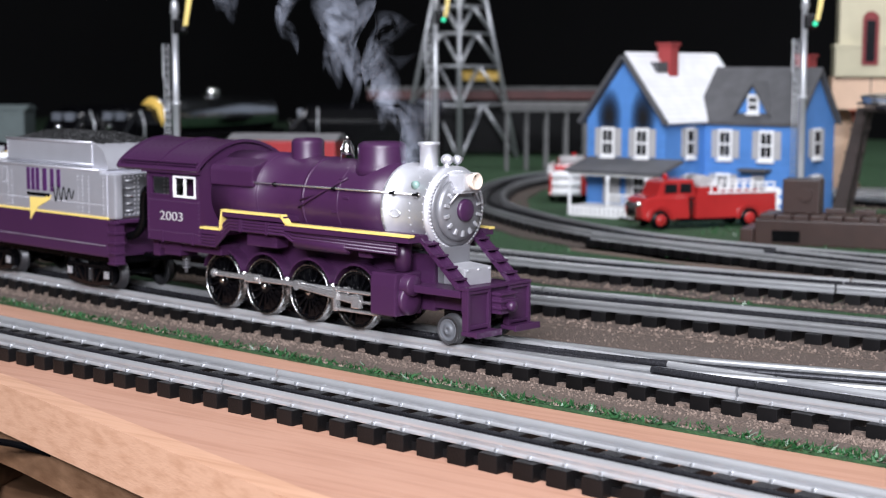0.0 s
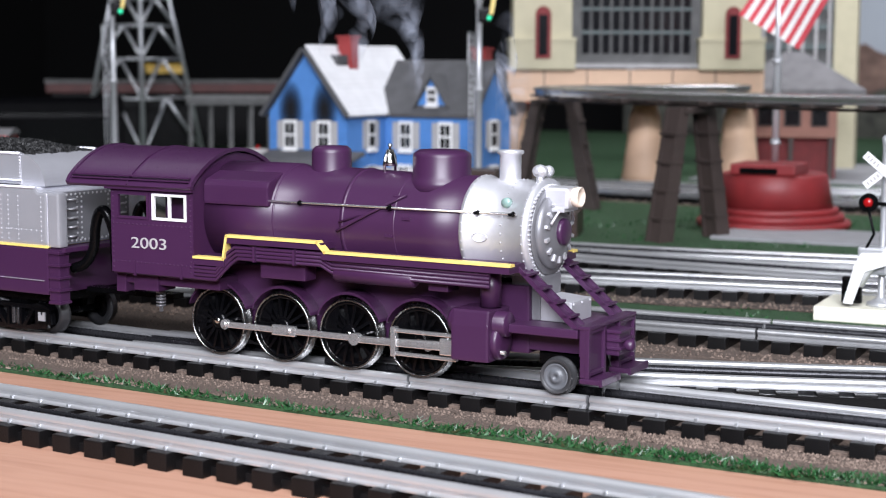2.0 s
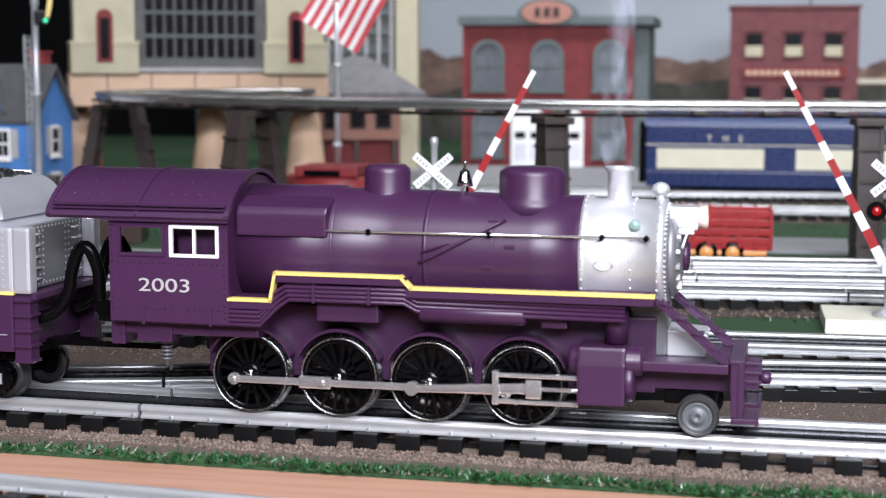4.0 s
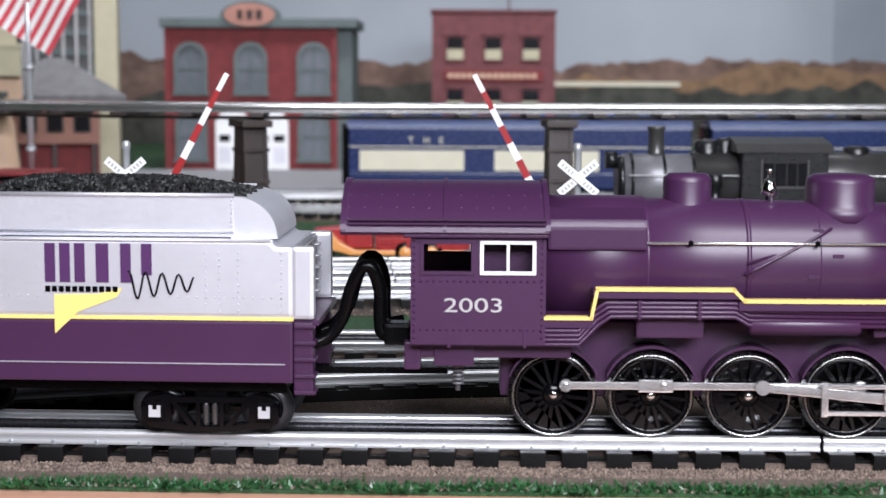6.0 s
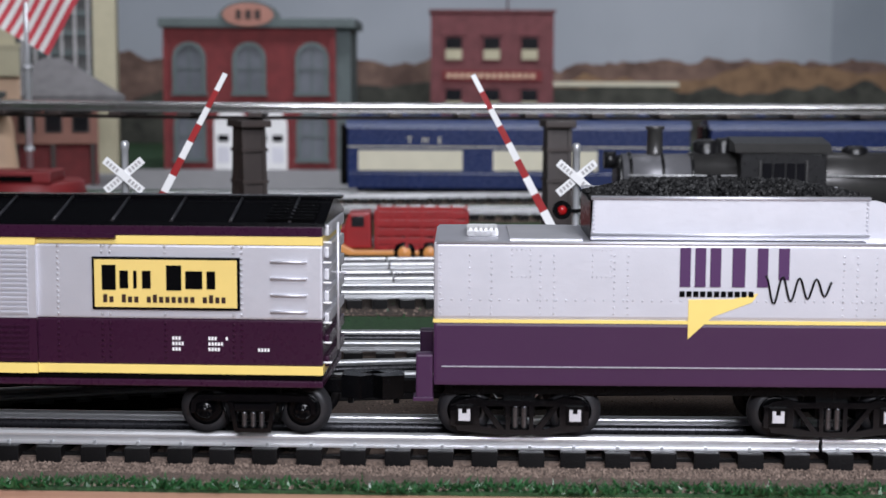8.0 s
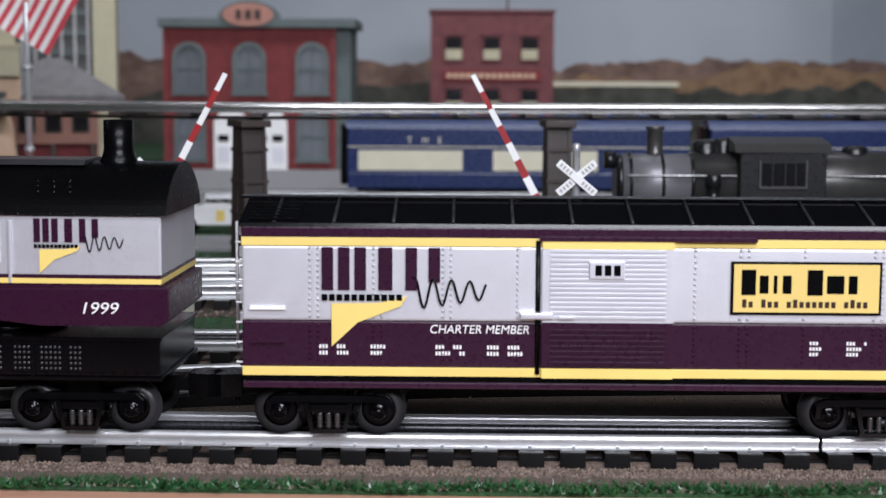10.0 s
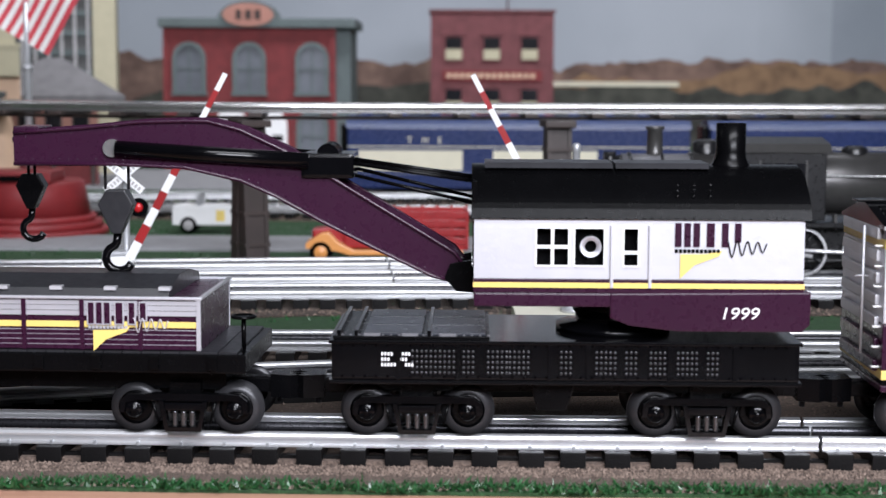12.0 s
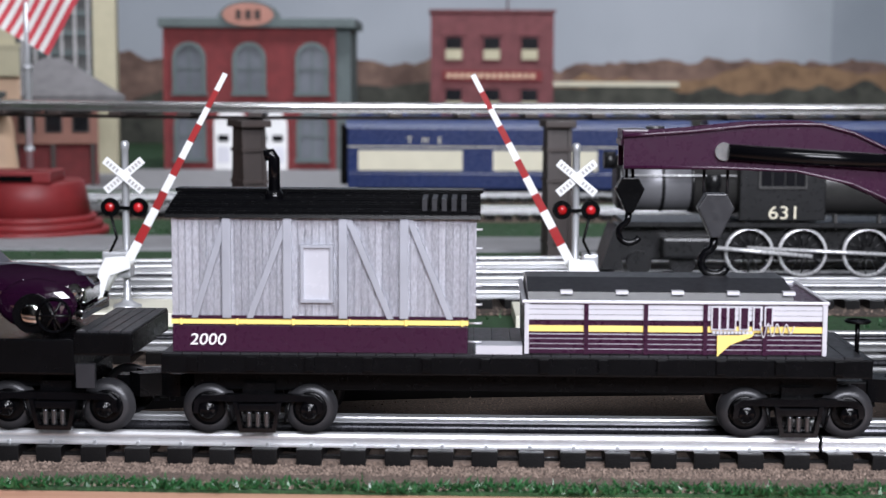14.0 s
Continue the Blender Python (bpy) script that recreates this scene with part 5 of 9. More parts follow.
def build_tender():
    mid, half = -0.1874, 0.059
    v = vehicle("coal_tender", mid, half, "pale grey and purple model coal tender with a heaped coal load", "tender")
    L, W = 0.0912, 0.0310
    bm = bmesh.new()
    box(bm, -L, L, -W, W, 0.0345, 0.0580, bev=0.0012)
    P = lambda n, b, m, lab="": part(n, b, m, v, lab)
    P("lower_body", bm, PURPLE, "purple lower tank side")
    bm = bmesh.new()
    prism(bm, [(-L, 0.0590), (L, 0.0590), (L, 0.0855), (L - 0.006, 0.0855), (L - 0.0085, 0.0880), (-L, 0.0880)], -W, W, bev=0.0015)
    P("tank", bm, LIGHTGREY)
    bm = bmesh.new()
    box(bm, -L - 0.0002, L + 0.0002, -W - 0.0003, W + 0.0003, 0.0580, 0.0592)
    P("yellow_band", bm, YELLOW, "yellow dividing band")
    bm = bmesh.new()
    for sy in (-1, 1):
        tube(bm, (-L + 0.001, sy * W, 0.0877), (L - 0.008, sy * W, 0.0877), 0.0007, seg=6)
        # thin pale strip paints the highlight on the purple side's bead
        box(bm, -L + 0.003, L - 0.003, *sorted((sy * W, sy * (W + 0.0005))), 0.0415, 0.0418)
    P("beading", bm, LIGHTGREY)
    x0, x1 = -0.0335, 0.0690
    for sy in (-1, 1):
        bm = bmesh.new()
        prism(bm, [(x0, 0.0885), (x1, 0.0885), (x1 - 0.0005, 0.1040), (x0 + 0.001, 0.1040)], *sorted((sy * 0.0262, sy * 0.0235)), bev=0.0004)
        P("bunker_side", bm, LIGHTGREY)
        bm = bmesh.new()
        tube(bm, (x0, sy * 0.0263, 0.1040), (x1, sy * 0.0263, 0.1040), 0.0008, seg=8)
        tube(bm, (x0, sy * 0.0268, 0.0905), (x1, sy * 0.0268, 0.0905), 0.0005, seg=6)
        P("bunker_rail", bm, LIGHTGREY)
        rivets(v, [(x0 + 0.001, sy * 0.0262, 0.091 + i * 0.0016) for i in range(8)] + [(x1 - 0.001, sy * 0.0262, 0.091 + i * 0.0016) for i in range(8)], LIGHTGREY)
    bm = bmesh.new()
    prism(bm, [(x1 - 0.0012, 0.1034), (x1 - 0.0012, 0.0880), (x1 + 0.0160, 0.0880)] + [(x1 + 0.0160 * math.cos(radians(a)), 0.0880 + 0.0155 * math.sin(radians(a))) for a in range(8, 91, 7)], -0.0260, 0.0260)
    P("bunker_front", bm, LIGHTGREY, "pale grey curved bunker front sheet")
    bm = bmesh.new()
    box(bm, x0, x1, -0.0236, 0.0236, 0.088, 0.1025)
    P("bunker_floor", bm, BLACK)
    rng = random.Random(11)
    vs, fs = [], []
    for k in range(2600):
        x = rng.uniform(x0 + 0.001, x1 + 0.003)
        y = rng.uniform(-0.024, 0.024)
        e = min(1, (x - x0) / 0.02) * min(1, (x1 + 0.004 - x) / 0.03) * (1 - (y / 0.027) ** 2)
        z = 0.1026 + 0.0062 * max(e, 0) ** 0.8
        r = rng.uniform(0.0006, 0.0016)
        i = len(vs)
        q = Euler((rng.uniform(0, 6), rng.uniform(0, 6), 0)).to_matrix()
        for w in ((1, 0, 0), (-1, 0.2, 0), (0, 1, 0.2), (0, -1, -0.1), (0, 0, 1), (0.1, 0, -1)):
            vs.append(Vector((x, y, z)) + q @ Vector(w) * r)
        for f in ((0, 2, 4), (2, 1, 4), (1, 3, 4), (3, 0, 4), (2, 0, 5), (1, 2, 5), (3, 1, 5), (0, 3, 5)):
            fs.append([i + a for a in f])
    me = bpy.data.meshes.new("coal_load")
    me.from_pydata(vs, [], fs)
    me.materials.append(COAL)
    ob = new("coal_load", me)
    ob.parent = v
    tagged(ob, "heap of glossy black coal")
    bm = bmesh.new()
    prism(bm, [(x0, 0.1020), (x0 + 0.025, 0.1066), (x1 - 0.03, 0.1070), (x1, 0.1025)], -0.015, 0.015)
    P("coal_core", bm, COAL)
    # rear deck: hatch, ribs, plate
    bm = bmesh.new()
    box(bm, -L + 0.012, -L + 0.024, -0.012, 0.012, 0.0880, 0.0905, bev=0.0008)
    for k in range(6):
        box(bm, -L + 0.013 + k * 0.0019, -L + 0.0140 + k * 0.0019, -0.018, -0.003, 0.0905, 0.0918)
    P("water_hatch", bm, WHITE, "white ribbed water hatch")
    P("rear_deck_plate", B(-L + 0.028, x0 - 0.003, -0.027, 0.027, 0.0880, 0.0888), SILVER)
    for sy in (-1, 1):
        bm = bmesh.new()
        box(bm, L + 0.0002, L + 0.0075, *sorted((sy * 0.031, sy * 0.024)), 0.0300, 0.0575, bev=0.0008)
        for k in range(5):
            box(bm, L + 0.0005, L + 0.0085, *sorted((sy * 0.0320, sy * 0.024)), 0.0305 + k * 0.0062, 0.0318 + k * 0.0062, bev=0.0003)
        P("end_step", bm, PURPLE)
        bm = bmesh.new()
        box(bm, -L - 0.0065, -L - 0.0002, *sorted((sy * 0.031, sy * 0.024)), 0.0290, 0.046, bev=0.0008)
        box(bm, -L - 0.0075, -L, *sorted((sy * 0.0315, sy * 0.023)), 0.0285, 0.0300, bev=0.0003)
        P("end_step", bm, PURPLE)
    bm = bmesh.new()
    box(bm, L + 0.0003, L + 0.0022, -0.0245, 0.0245, 0.0590, 0.0850)
    bulk = P("front_bulkhead", bm, SMOKEGREY, "silver riveted front bulkhead")
    items = [(Vector((L + 0.0022, y, 0.0615 + k * 0.0026)), (1, 0, 0)) for k in range(9) for y in (-0.0225, -0.0125, -0.0095, 0.0095, 0.0125, 0.0225)]
    items += [(Vector((L + 0.0022, -0.0225 + k * 0.003, z)), (1, 0, 0)) for k in range(16) for z in (0.0605, 0.0838)]
    studs(bulk, items, SILVER, r=0.0007)
    for sy in (-1, 1):
        bm = bmesh.new()
        box(bm, L - 0.0005, L + 0.0080, *sorted((sy * 0.0308, sy * 0.0250)), 0.0585, 0.0856, bev=0.0016)
        P("bulkhead_column", bm, LIGHTGREY, "silver rounded corner column")
        for k in range(5):
            bm = bmesh.new()
            z = 0.0630 + k * 0.0046
            pipe(bm, [Vector((L + 0.0018, sy * 0.0150, z)), Vector((L + 0.0042, sy * 0.0150, z)), Vector((L + 0.0042, sy * 0.0195, z)), Vector((L + 0.0018, sy * 0.0195, z))], 0.0005, seg=6)
            P("bulkhead_rung", bm, SILVER)
    P("front_sill", B(L - 0.0005, L + 0.0095, -0.0290, 0.0290, 0.0560, 0.0584, bev=0.0004), PURPLE)
    rv = []
    for sy in (-1, 1):
        for x in (-0.0888, -0.078, -0.070, -0.052, -0.047, -0.025, -0.020, 0.059, 0.064, 0.071, 0.087):
            rv += [(x, sy * W, 0.0615 + i * 0.0024) for i in range(10)]
        rv += [(-0.088 + i * 0.0035, sy * W, 0.0665) for i in range(51)]
    rivets(v, rv, LIGHTGREY, r=0.00035)
    for x in (-0.0625, -0.0330, 0.0):
        rv2 = [(x + i * 0.0017, -W, z) for i in range(5) for z in (0.0752, 0.0852)] + [(x + e, -W, 0.0752 + i * 0.0020) for e in (0, 0.0068) for i in range(5)]
        rivets(v, rv2, LIGHTGREY, r=0.00028, name="panel_rivets")
    club_mark(v, -0.0010, -W - 0.0001, 0.0718, 0.0555)
    P("underframe", B(-L + 0.004, L - 0.004, -0.022, 0.022, 0.0295, 0.0345), BLACK)
    for x in (-0.0589, 0.0585):
        bogie(v, x, 0.0415, boxes=SILVER, arch=False)
    coupler(v, -L - 0.006, -1)


build_tender()


def side_planks(parent, x0, x1, z0, z1, y, pitch, material, name="plank", depth=0.0006, vertical=True):
    """Single boards on a side."""
    k = 0
    a = x0 if vertical else z0
    end = x1 if vertical else z1
    while a < end - 1e-6:
        b = min(a + pitch, end)
        sy = -1 if y < 0 else 1
        d = depth * (1 + 0.25 * math.sin(k * 2.3))
        g = pitch * 0.07
        if vertical:
            bm = B(a + g, b - g, *sorted((y, y + sy * d)), z0, z1)
        else:
            bm = B(x0, x1, *sorted((y, y + sy * d)), a + g, b - g)
        part(name, bm, material, parent)
        a = b
        k += 1


def ladder(parent, x0, x1, y, z0, n, step, material):
    for k in range(n):
        z = z0 + k * step
        bm = bmesh.new()
        pipe(bm, [Vector((x0, y + 0.0015, z)), Vector((x0, y, z)), Vector((x1, y, z)), Vector((x1, y + 0.0015, z))], 0.00045, seg=6)
        part("grab_iron", bm, material, parent)


def build_boxcar():
    mid, half, L, W = -0.4510, 0.1035, 0.1325, 0.0315
    v = vehicle("boxcar", mid, half, "model boxcar in pale grey, maroon and yellow with a sliding door", "boxcar")
    P = lambda n, b, m, lab="": part(n, b, m, v, lab)
    P("lower_side", B(-L, L, -W, W, 0.0412, 0.0584, bev=0.0008), MAROON)
    P("sill", B(-L, L, -W + 0.0003, W - 0.0003, 0.0330, 0.0354, bev=0.0005), MAROON)
    # black strip paints the shade in the recess under the yellow band
    P("sill_recess", B(-L + 0.0005, L - 0.0005, -W + 0.0012, W - 0.0012, 0.0355, 0.0380), BLACK)
    P("lower_yellow_band", B(-L - 0.0001, L + 0.0001, -W - 0.0002, W + 0.0002, 0.0377, 0.0411, bev=0.0003), YELLOW)
    P("grey_side", B(-L, L, -W, W, 0.0585, 0.0860, bev=0.0008), LIGHTGREY)
    P("upper_yellow_band", B(-L - 0.0001, L + 0.0001, -W - 0.0002, W + 0.0002, 0.0861, 0.0894, bev=0.0003), YELLOW)
    P("top_plate", B(-L, L, -W - 0.0006, W + 0.0006, 0.0895, 0.0932, bev=0.0005), MAROON)
    bm = bmesh.new()
    prism(bm, [(-W - 0.0008, 0.0932), (-W - 0.0004, 0.0945), (-0.004, 0.1010), (0.004, 0.1010), (W + 0.0004, 0.0945), (W + 0.0008, 0.0932)], -L - 0.001, L + 0.001, "x")
    P("roof", bm, BLACKGLOSS, "black ribbed roof")
    for k in range(12):
        x = -L + 0.012 + k * 0.0219
        for sy in (-1, 1):
            bm = bmesh.new()
            tube(bm, (x, sy * (W + 0.0002), 0.0947), (x, sy * 0.005, 0.1012), 0.0007, seg=6)
            P("roof_rib", bm, DARKGREY)
    P("running_board", B(-L - 0.004, L + 0.004, -0.0045, 0.0045, 0.1012, 0.1022, bev=0.0003), BLACK)
    for x in (L - 0.021, -L + 0.003):
        for k in range(6):
            P("roof_walk_slat", B(x, x + 0.018, -W - 0.0002 + k * 0.0042, -W + 0.0018 + k * 0.0042, 0.0955 + k * 0.0008, 0.0963 + k * 0.0008), BLACK)
    for sy in (-1, 1):
        y = sy * (W + 0.0004)
        # door
        dx0, dx1 = -0.0220, 0.0262
        ya, yb = sorted((sy * (W + 0.0020), sy * (W - 0.001)))
        P("door_lower", B(dx0, dx1, ya, yb, 0.0420, 0.0584), MAROON)
        d = P("sliding_door", B(dx0, dx1, ya, yb, 0.0585, 0.0856), LIGHTGREY, "corrugated sliding door")
        P("door_band", B(dx0, dx1, ya, yb, 0.0857, 0.0886), YELLOW)
        P("door_foot", B(dx0, dx1, ya, yb, 0.0377, 0.0414), YELLOW)
        for k in range(15):
            z = 0.0600 + k * 0.00175
            part("rib", B(dx0 + 0.003, dx1 - 0.003, *sorted((sy * (W + 0.002), sy * (W + 0.0027))), z, z + 0.0009), LIGHTGREY, d)
        for k in range(7):
            z = 0.0432 + k * 0.0020
            P("door_rib", B(dx0 + 0.003, dx1 - 0.003, *sorted((sy * (W + 0.002), sy * (W + 0.0026))), z, z + 0.0008), MAROON)
        P("door_rail", B(dx0 - 0.001, dx1 + 0.03, *sorted((sy * (W + 0.0024), sy * W)), 0.0886, 0.0900), MAROON)
        bm = bmesh.new()
        tube(bm, (dx0 - 0.0015, y, 0.039), (dx0 - 0.0015, y, 0.0885), 0.0009, seg=8)
        P("door_post", bm, BLACK)
        bm = bmesh.new()
        box(bm, dx0 - 0.008, dx0 + 0.004, *sorted((sy * (W + 0.0034), sy * W)), 0.0598, 0.0622, bev=0.0006)
        box(bm, dx0 + 0.006, dx0 + 0.012, *sorted((sy * (W + 0.0034), sy * W)), 0.0598, 0.0612, bev=0.0004)
        P("door_latch", bm, LIGHTGREY)
        pl = P("door_plate", B(0.0015 - 0.0065, 0.0015 + 0.0065, *sorted((sy * (W + 0.0034), sy * (W + 0.002))), 0.0748, 0.0815, bev=0.0005), LIGHTGREY, "small framed maker's plate")
        bm = bmesh.new()
        for k in range(3):
            box(bm, -0.0028 + k * 0.0034, -0.0028 + k * 0.0034 + 0.0024, *sorted((sy * (W + 0.0037), sy * (W + 0.003))), 0.0762, 0.0800)
        part("plate_mark", bm, BLACK, pl)
        rv = []
        for x in (-0.1075, -0.1045, -0.084, -0.081, -0.0585, -0.0555, -0.031, 0.034, 0.0505, 0.0535, 0.074, 0.0995, 0.1025):
            rv += [(x, sy * W, 0.0440 + i * 0.0021) for i in range(7)]
            rv += [(x, sy * W, 0.0600 + i * 0.0021) for i in range(13)]
        rivets(v, [r for r in rv if r[2] > 0.0585], SILVER, r=0.00055)
        rivets(v, [r for r in rv if r[2] < 0.0585], MAROON, r=0.00055)
        for x, m in ((-0.1060, LIGHTGREY), (-0.0570, LIGHTGREY), (-0.0300, LIGHTGREY), (0.0520, LIGHTGREY), (0.101, LIGHTGREY)):
            P("side_seam", B(x - 0.0007, x + 0.0007, *sorted((sy * (W + 0.0003), sy * W)), 0.0588, 0.0857), m)
        ladder(v, L - 0.019, L - 0.006, sy * (W + 0.0012), 0.0615, 4, 0.0062, LIGHTGREY)
        for z, m in ((0.0625, WHITE), (0.0500, MAROON)):
            bm = bmesh.new()
            box(bm, -L + 0.003, -L + 0.016, *sorted((sy * (W + 0.0014), sy * W)), z, z + 0.0012)
            P("grab_iron", bm, m)
    for sx in (-1, 1):
        x = sx * L
        for k in range(7):
            z = 0.040 + k * 0.0082
            P("end_rib", B(*sorted((x, x + sx * 0.0018)), -0.026, 0.026, z, z + 0.0042, bev=0.0007), SILVER if z > 0.056 else MAROON)
        ladder(v, x - 0.0001, x + sx * 0.0026, -0.028, 0.042, 7, 0.0075, WHITE)
        bm = bmesh.new()
        tube(bm, (x + sx * 0.004, -0.016, 0.045), (x + sx * 0.004, -0.016, 0.0935), 0.0006, seg=6)
        tube(bm, (x + sx * 0.001, -0.016, 0.0745), (x + sx * 0.007, -0.016, 0.0745), 0.0004, seg=6)
        P("brake_staff", bm, SILVER)
        coupler(v, x - sx * 0.002, sx)
    club_mark(v, -0.1030, -W - 0.0006, 0.0700, 0.0605, ink=MAROON)
    lettering("charter_lettering", "CHARTER MEMBER", 0.0045, on_side(-0.063, -W - 0.0003, 0.0540), WHITE, v, shear=0.15, width=0.0365)
    plain_bars(v, -0.104, -W - 0.0001, 0.0495, 0.012, 0.0014, 2, WHITE)
    plain_bars(v, -0.085, -W - 0.0001, 0.0495, 0.008, 0.0014, 2, WHITE)
    plain_bars(v, -0.061, -W - 0.0001, 0.0495, 0.011, 0.0014, 2, WHITE)
    plain_bars(v, -0.042, -W - 0.0001, 0.0495, 0.014, 0.0014, 2, WHITE)
    plain_bars(v, 0.0765, -W - 0.0001, 0.0518, 0.0065, 0.0012, 3, WHITE)
    plain_bars(v, 0.0900, -W - 0.0001, 0.0518, 0.0078, 0.0012, 3, WHITE)
    plain_bars(v, 0.1085, -W - 0.0001, 0.0477, 0.0050, 0.0012, 1, WHITE)
    bd = P("sign_board", B(0.0470, 0.1020, -W - 0.0010, -W, 0.0618, 0.0815, bev=0.0003), BLACK, "yellow maker's sign with a black frame")
    part("sign_face", B(0.0480, 0.1010, -W - 0.0013, -W - 0.0009, 0.0628, 0.0805), mat("sign_yellow", (0.70, 0.52, 0.16), 0.5, var=0.04), bd)
    bars = [(0.0508, 0.0052, 0.0692, 0.0785), (0.0748, 0.0056, 0.0692, 0.0785)]
    bars += [(a, 0.0032 if a != 0.0625 else 0.0013, 0.0698, 0.0764) for a in (0.0574, 0.0625, 0.0658, 0.0819, 0.0850, 0.0898)]
    bars += [(0.0512 + k * 0.00232, 0.0015, 0.0646, 0.0676 if k in (0, 3, 8, 17) else 0.0668) for k in range(20) if k not in (2, 6, 15)]
    for a, w, z0, z1 in bars:
        part("sign_bar", B(a, a + w, -W - 0.0015, -W - 0.0012, z0, z1), BROWN if z1 < 0.069 else BLACK, bd)
    P("underframe", B(-L + 0.01, L - 0.01, -0.020, 0.020, 0.030, 0.0345), BLACK)
    for x in (-0.1014, 0.1050):
        bogie(v, x, 0.0373)


def build_crane():
    mid, half, W = -0.6995, 0.0540, 0.0315
    v = vehicle("crane_car", mid, half, "model wrecking crane car with a maroon boom and black deck", "crane")
    c = mid
    P = lambda n, b, m, lab="": part(n, b, m, v, lab)
    x0, x1 = -0.7860 - c, -0.6134 - c
    bm = bmesh.new()
    box(bm, x0, x1, -W, W, 0.0365, 0.0505, bev=0.0008)
    P("deck_frame", bm, BLACKGLOSS, "glossy black riveted deck frame")
    P("deck_lip", B(x0 - 0.001, x1 + 0.001, -W - 0.0008, W + 0.0008, 0.0500, 0.0512, bev=0.0003), BLACKGLOSS)
    P("deck_foot", B(x0 - 0.001, x1 + 0.001, -W - 0.0008, W + 0.0008, 0.0350, 0.0364, bev=0.0003), BLACKGLOSS)
    rv = []
    for g in (0.030, 0.0385, 0.049, 0.0580, 0.066, 0.085, 0.098, 0.109, 0.118, 0.128, 0.139):
        for i in range(3 if int(g * 1000) % 2 else 5):
            for j in range(5):
                rv.append((x0 + g + i * 0.0017, -W, 0.0392 + j * 0.0020))
    # rivets lighter than the black frame, to paint in their sparkle
    studs(v, [(q, (0, -1, 0)) for q in rv], DARKGREY, r=0.0006)
    rivets(v, [(x0 + 0.004 + i * 0.0042, -W, z) for i in range(40) for z in (0.0377, 0.0494)], BLACKGLOSS, r=0.0005)
    for g in (0.024, 0.046, 0.080, 0.094, 0.124, 0.148):
        P("frame_rib", B(x0 + g, x0 + g + 0.0016, -W - 0.0007, -W, 0.0366, 0.0499, bev=0.0003), BLACKGLOSS)
    plain_bars(v, x0 + 0.0185, -W - 0.0001, 0.0468, 0.0135, 0.0012, 3, WHITE)
    # raised plank deck at the boom end
    P("deck_box", B(x0 + 0.0005, x0 + 0.0585, -W + 0.001, W - 0.001, 0.0512, 0.0526, bev=0.0003), BLACK)
    for i in range(2):
        for j in range(3):
            a, y_ = x0 + 0.0120 + i * 0.0235, -W + 0.003 + j * 0.0195
            P("deck_hatch", B(a, a + 0.0215, y_, y_ + 0.0180, 0.0526, 0.0536, bev=0.0003), HATCHGREY, "dark grey deck hatch")
    for k in range(3):
        P("deck_hinge", B(x0 + 0.012 + k * 0.014, x0 + 0.018 + k * 0.014, -W + 0.0012, -W + 0.0028, 0.0526, 0.0536), SMOKEGREY)
    for xx in (x0 + 0.002, x0 + 0.0085, x0 + 0.0355):
        P("deck_rib", B(xx, xx + 0.0014, -W + 0.0015, W - 0.0015, 0.0526, 0.0546, bev=0.0003), BLACKGLOSS)
    studs(v, [(Vector((x0 + 0.004 + k * 0.0030, y_, 0.0528)), (0, 0, 1)) for k in range(19) for y_ in (-W + 0.0020, W - 0.0020)], SMOKEGREY, r=0.0006)
    bm = bmesh.new()
    lathe(bm, [(0.022, 0.0512), (0.022, 0.0535), (0.0145, 0.0545), (0.0145, 0.0575), (0.0155, 0.0585), (0.0155, 0.0620), (0.012, 0.0635)], base=(-0.6795 - c, 0, 0), seg=36)
    P("turntable", bm, BLACKGLOSS)
    # house
    h0, h1 = -0.7335 - c, -0.6134 - c
    wz0, wz1 = 0.0745, 0.0968
    hw = 0.0305
    P("house_base", B(h0, h1 + 0.001, -hw, hw, 0.0640, 0.0692, bev=0.0008), MAROON)
    bm = bmesh.new()
    prism(bm, [(-0.6833 - c, 0.0692), (-0.6833 - c, 0.0600), (-0.6760 - c, 0.0572), (-0.6580 - c, 0.0552), (h1 + 0.0005, 0.0552), (h1 + 0.0035, 0.0580), (h1 + 0.0035, 0.0700)], -hw - 0.0006, hw + 0.0006, bev=0.0006)
    P("counterweight", bm, MAROON, "maroon counterweight with painted number")
    P("maroon_belt", B(h0 - 0.0002, h1 + 0.0008, -hw - 0.0004, hw + 0.0004, 0.0693, 0.0744, bev=0.0003), MAROON)
    P("yellow_belt", B(h0 - 0.0003, h1 + 0.0010, -hw - 0.0008, hw + 0.0008, 0.0712, 0.0731), YELLOW)
    lettering("house_number", "1999", 0.0062, on_side(-0.6420 - c, -hw - 0.0009, 0.0600), WHITE, v, shear=0.2, width=0.0135)
    wins = ((-0.7105 - c, -0.6990 - c), (-0.6965 - c, -0.6860 - c), (-0.6785 - c, -0.6735 - c))
    zb, zt = 0.0795, 0.0930
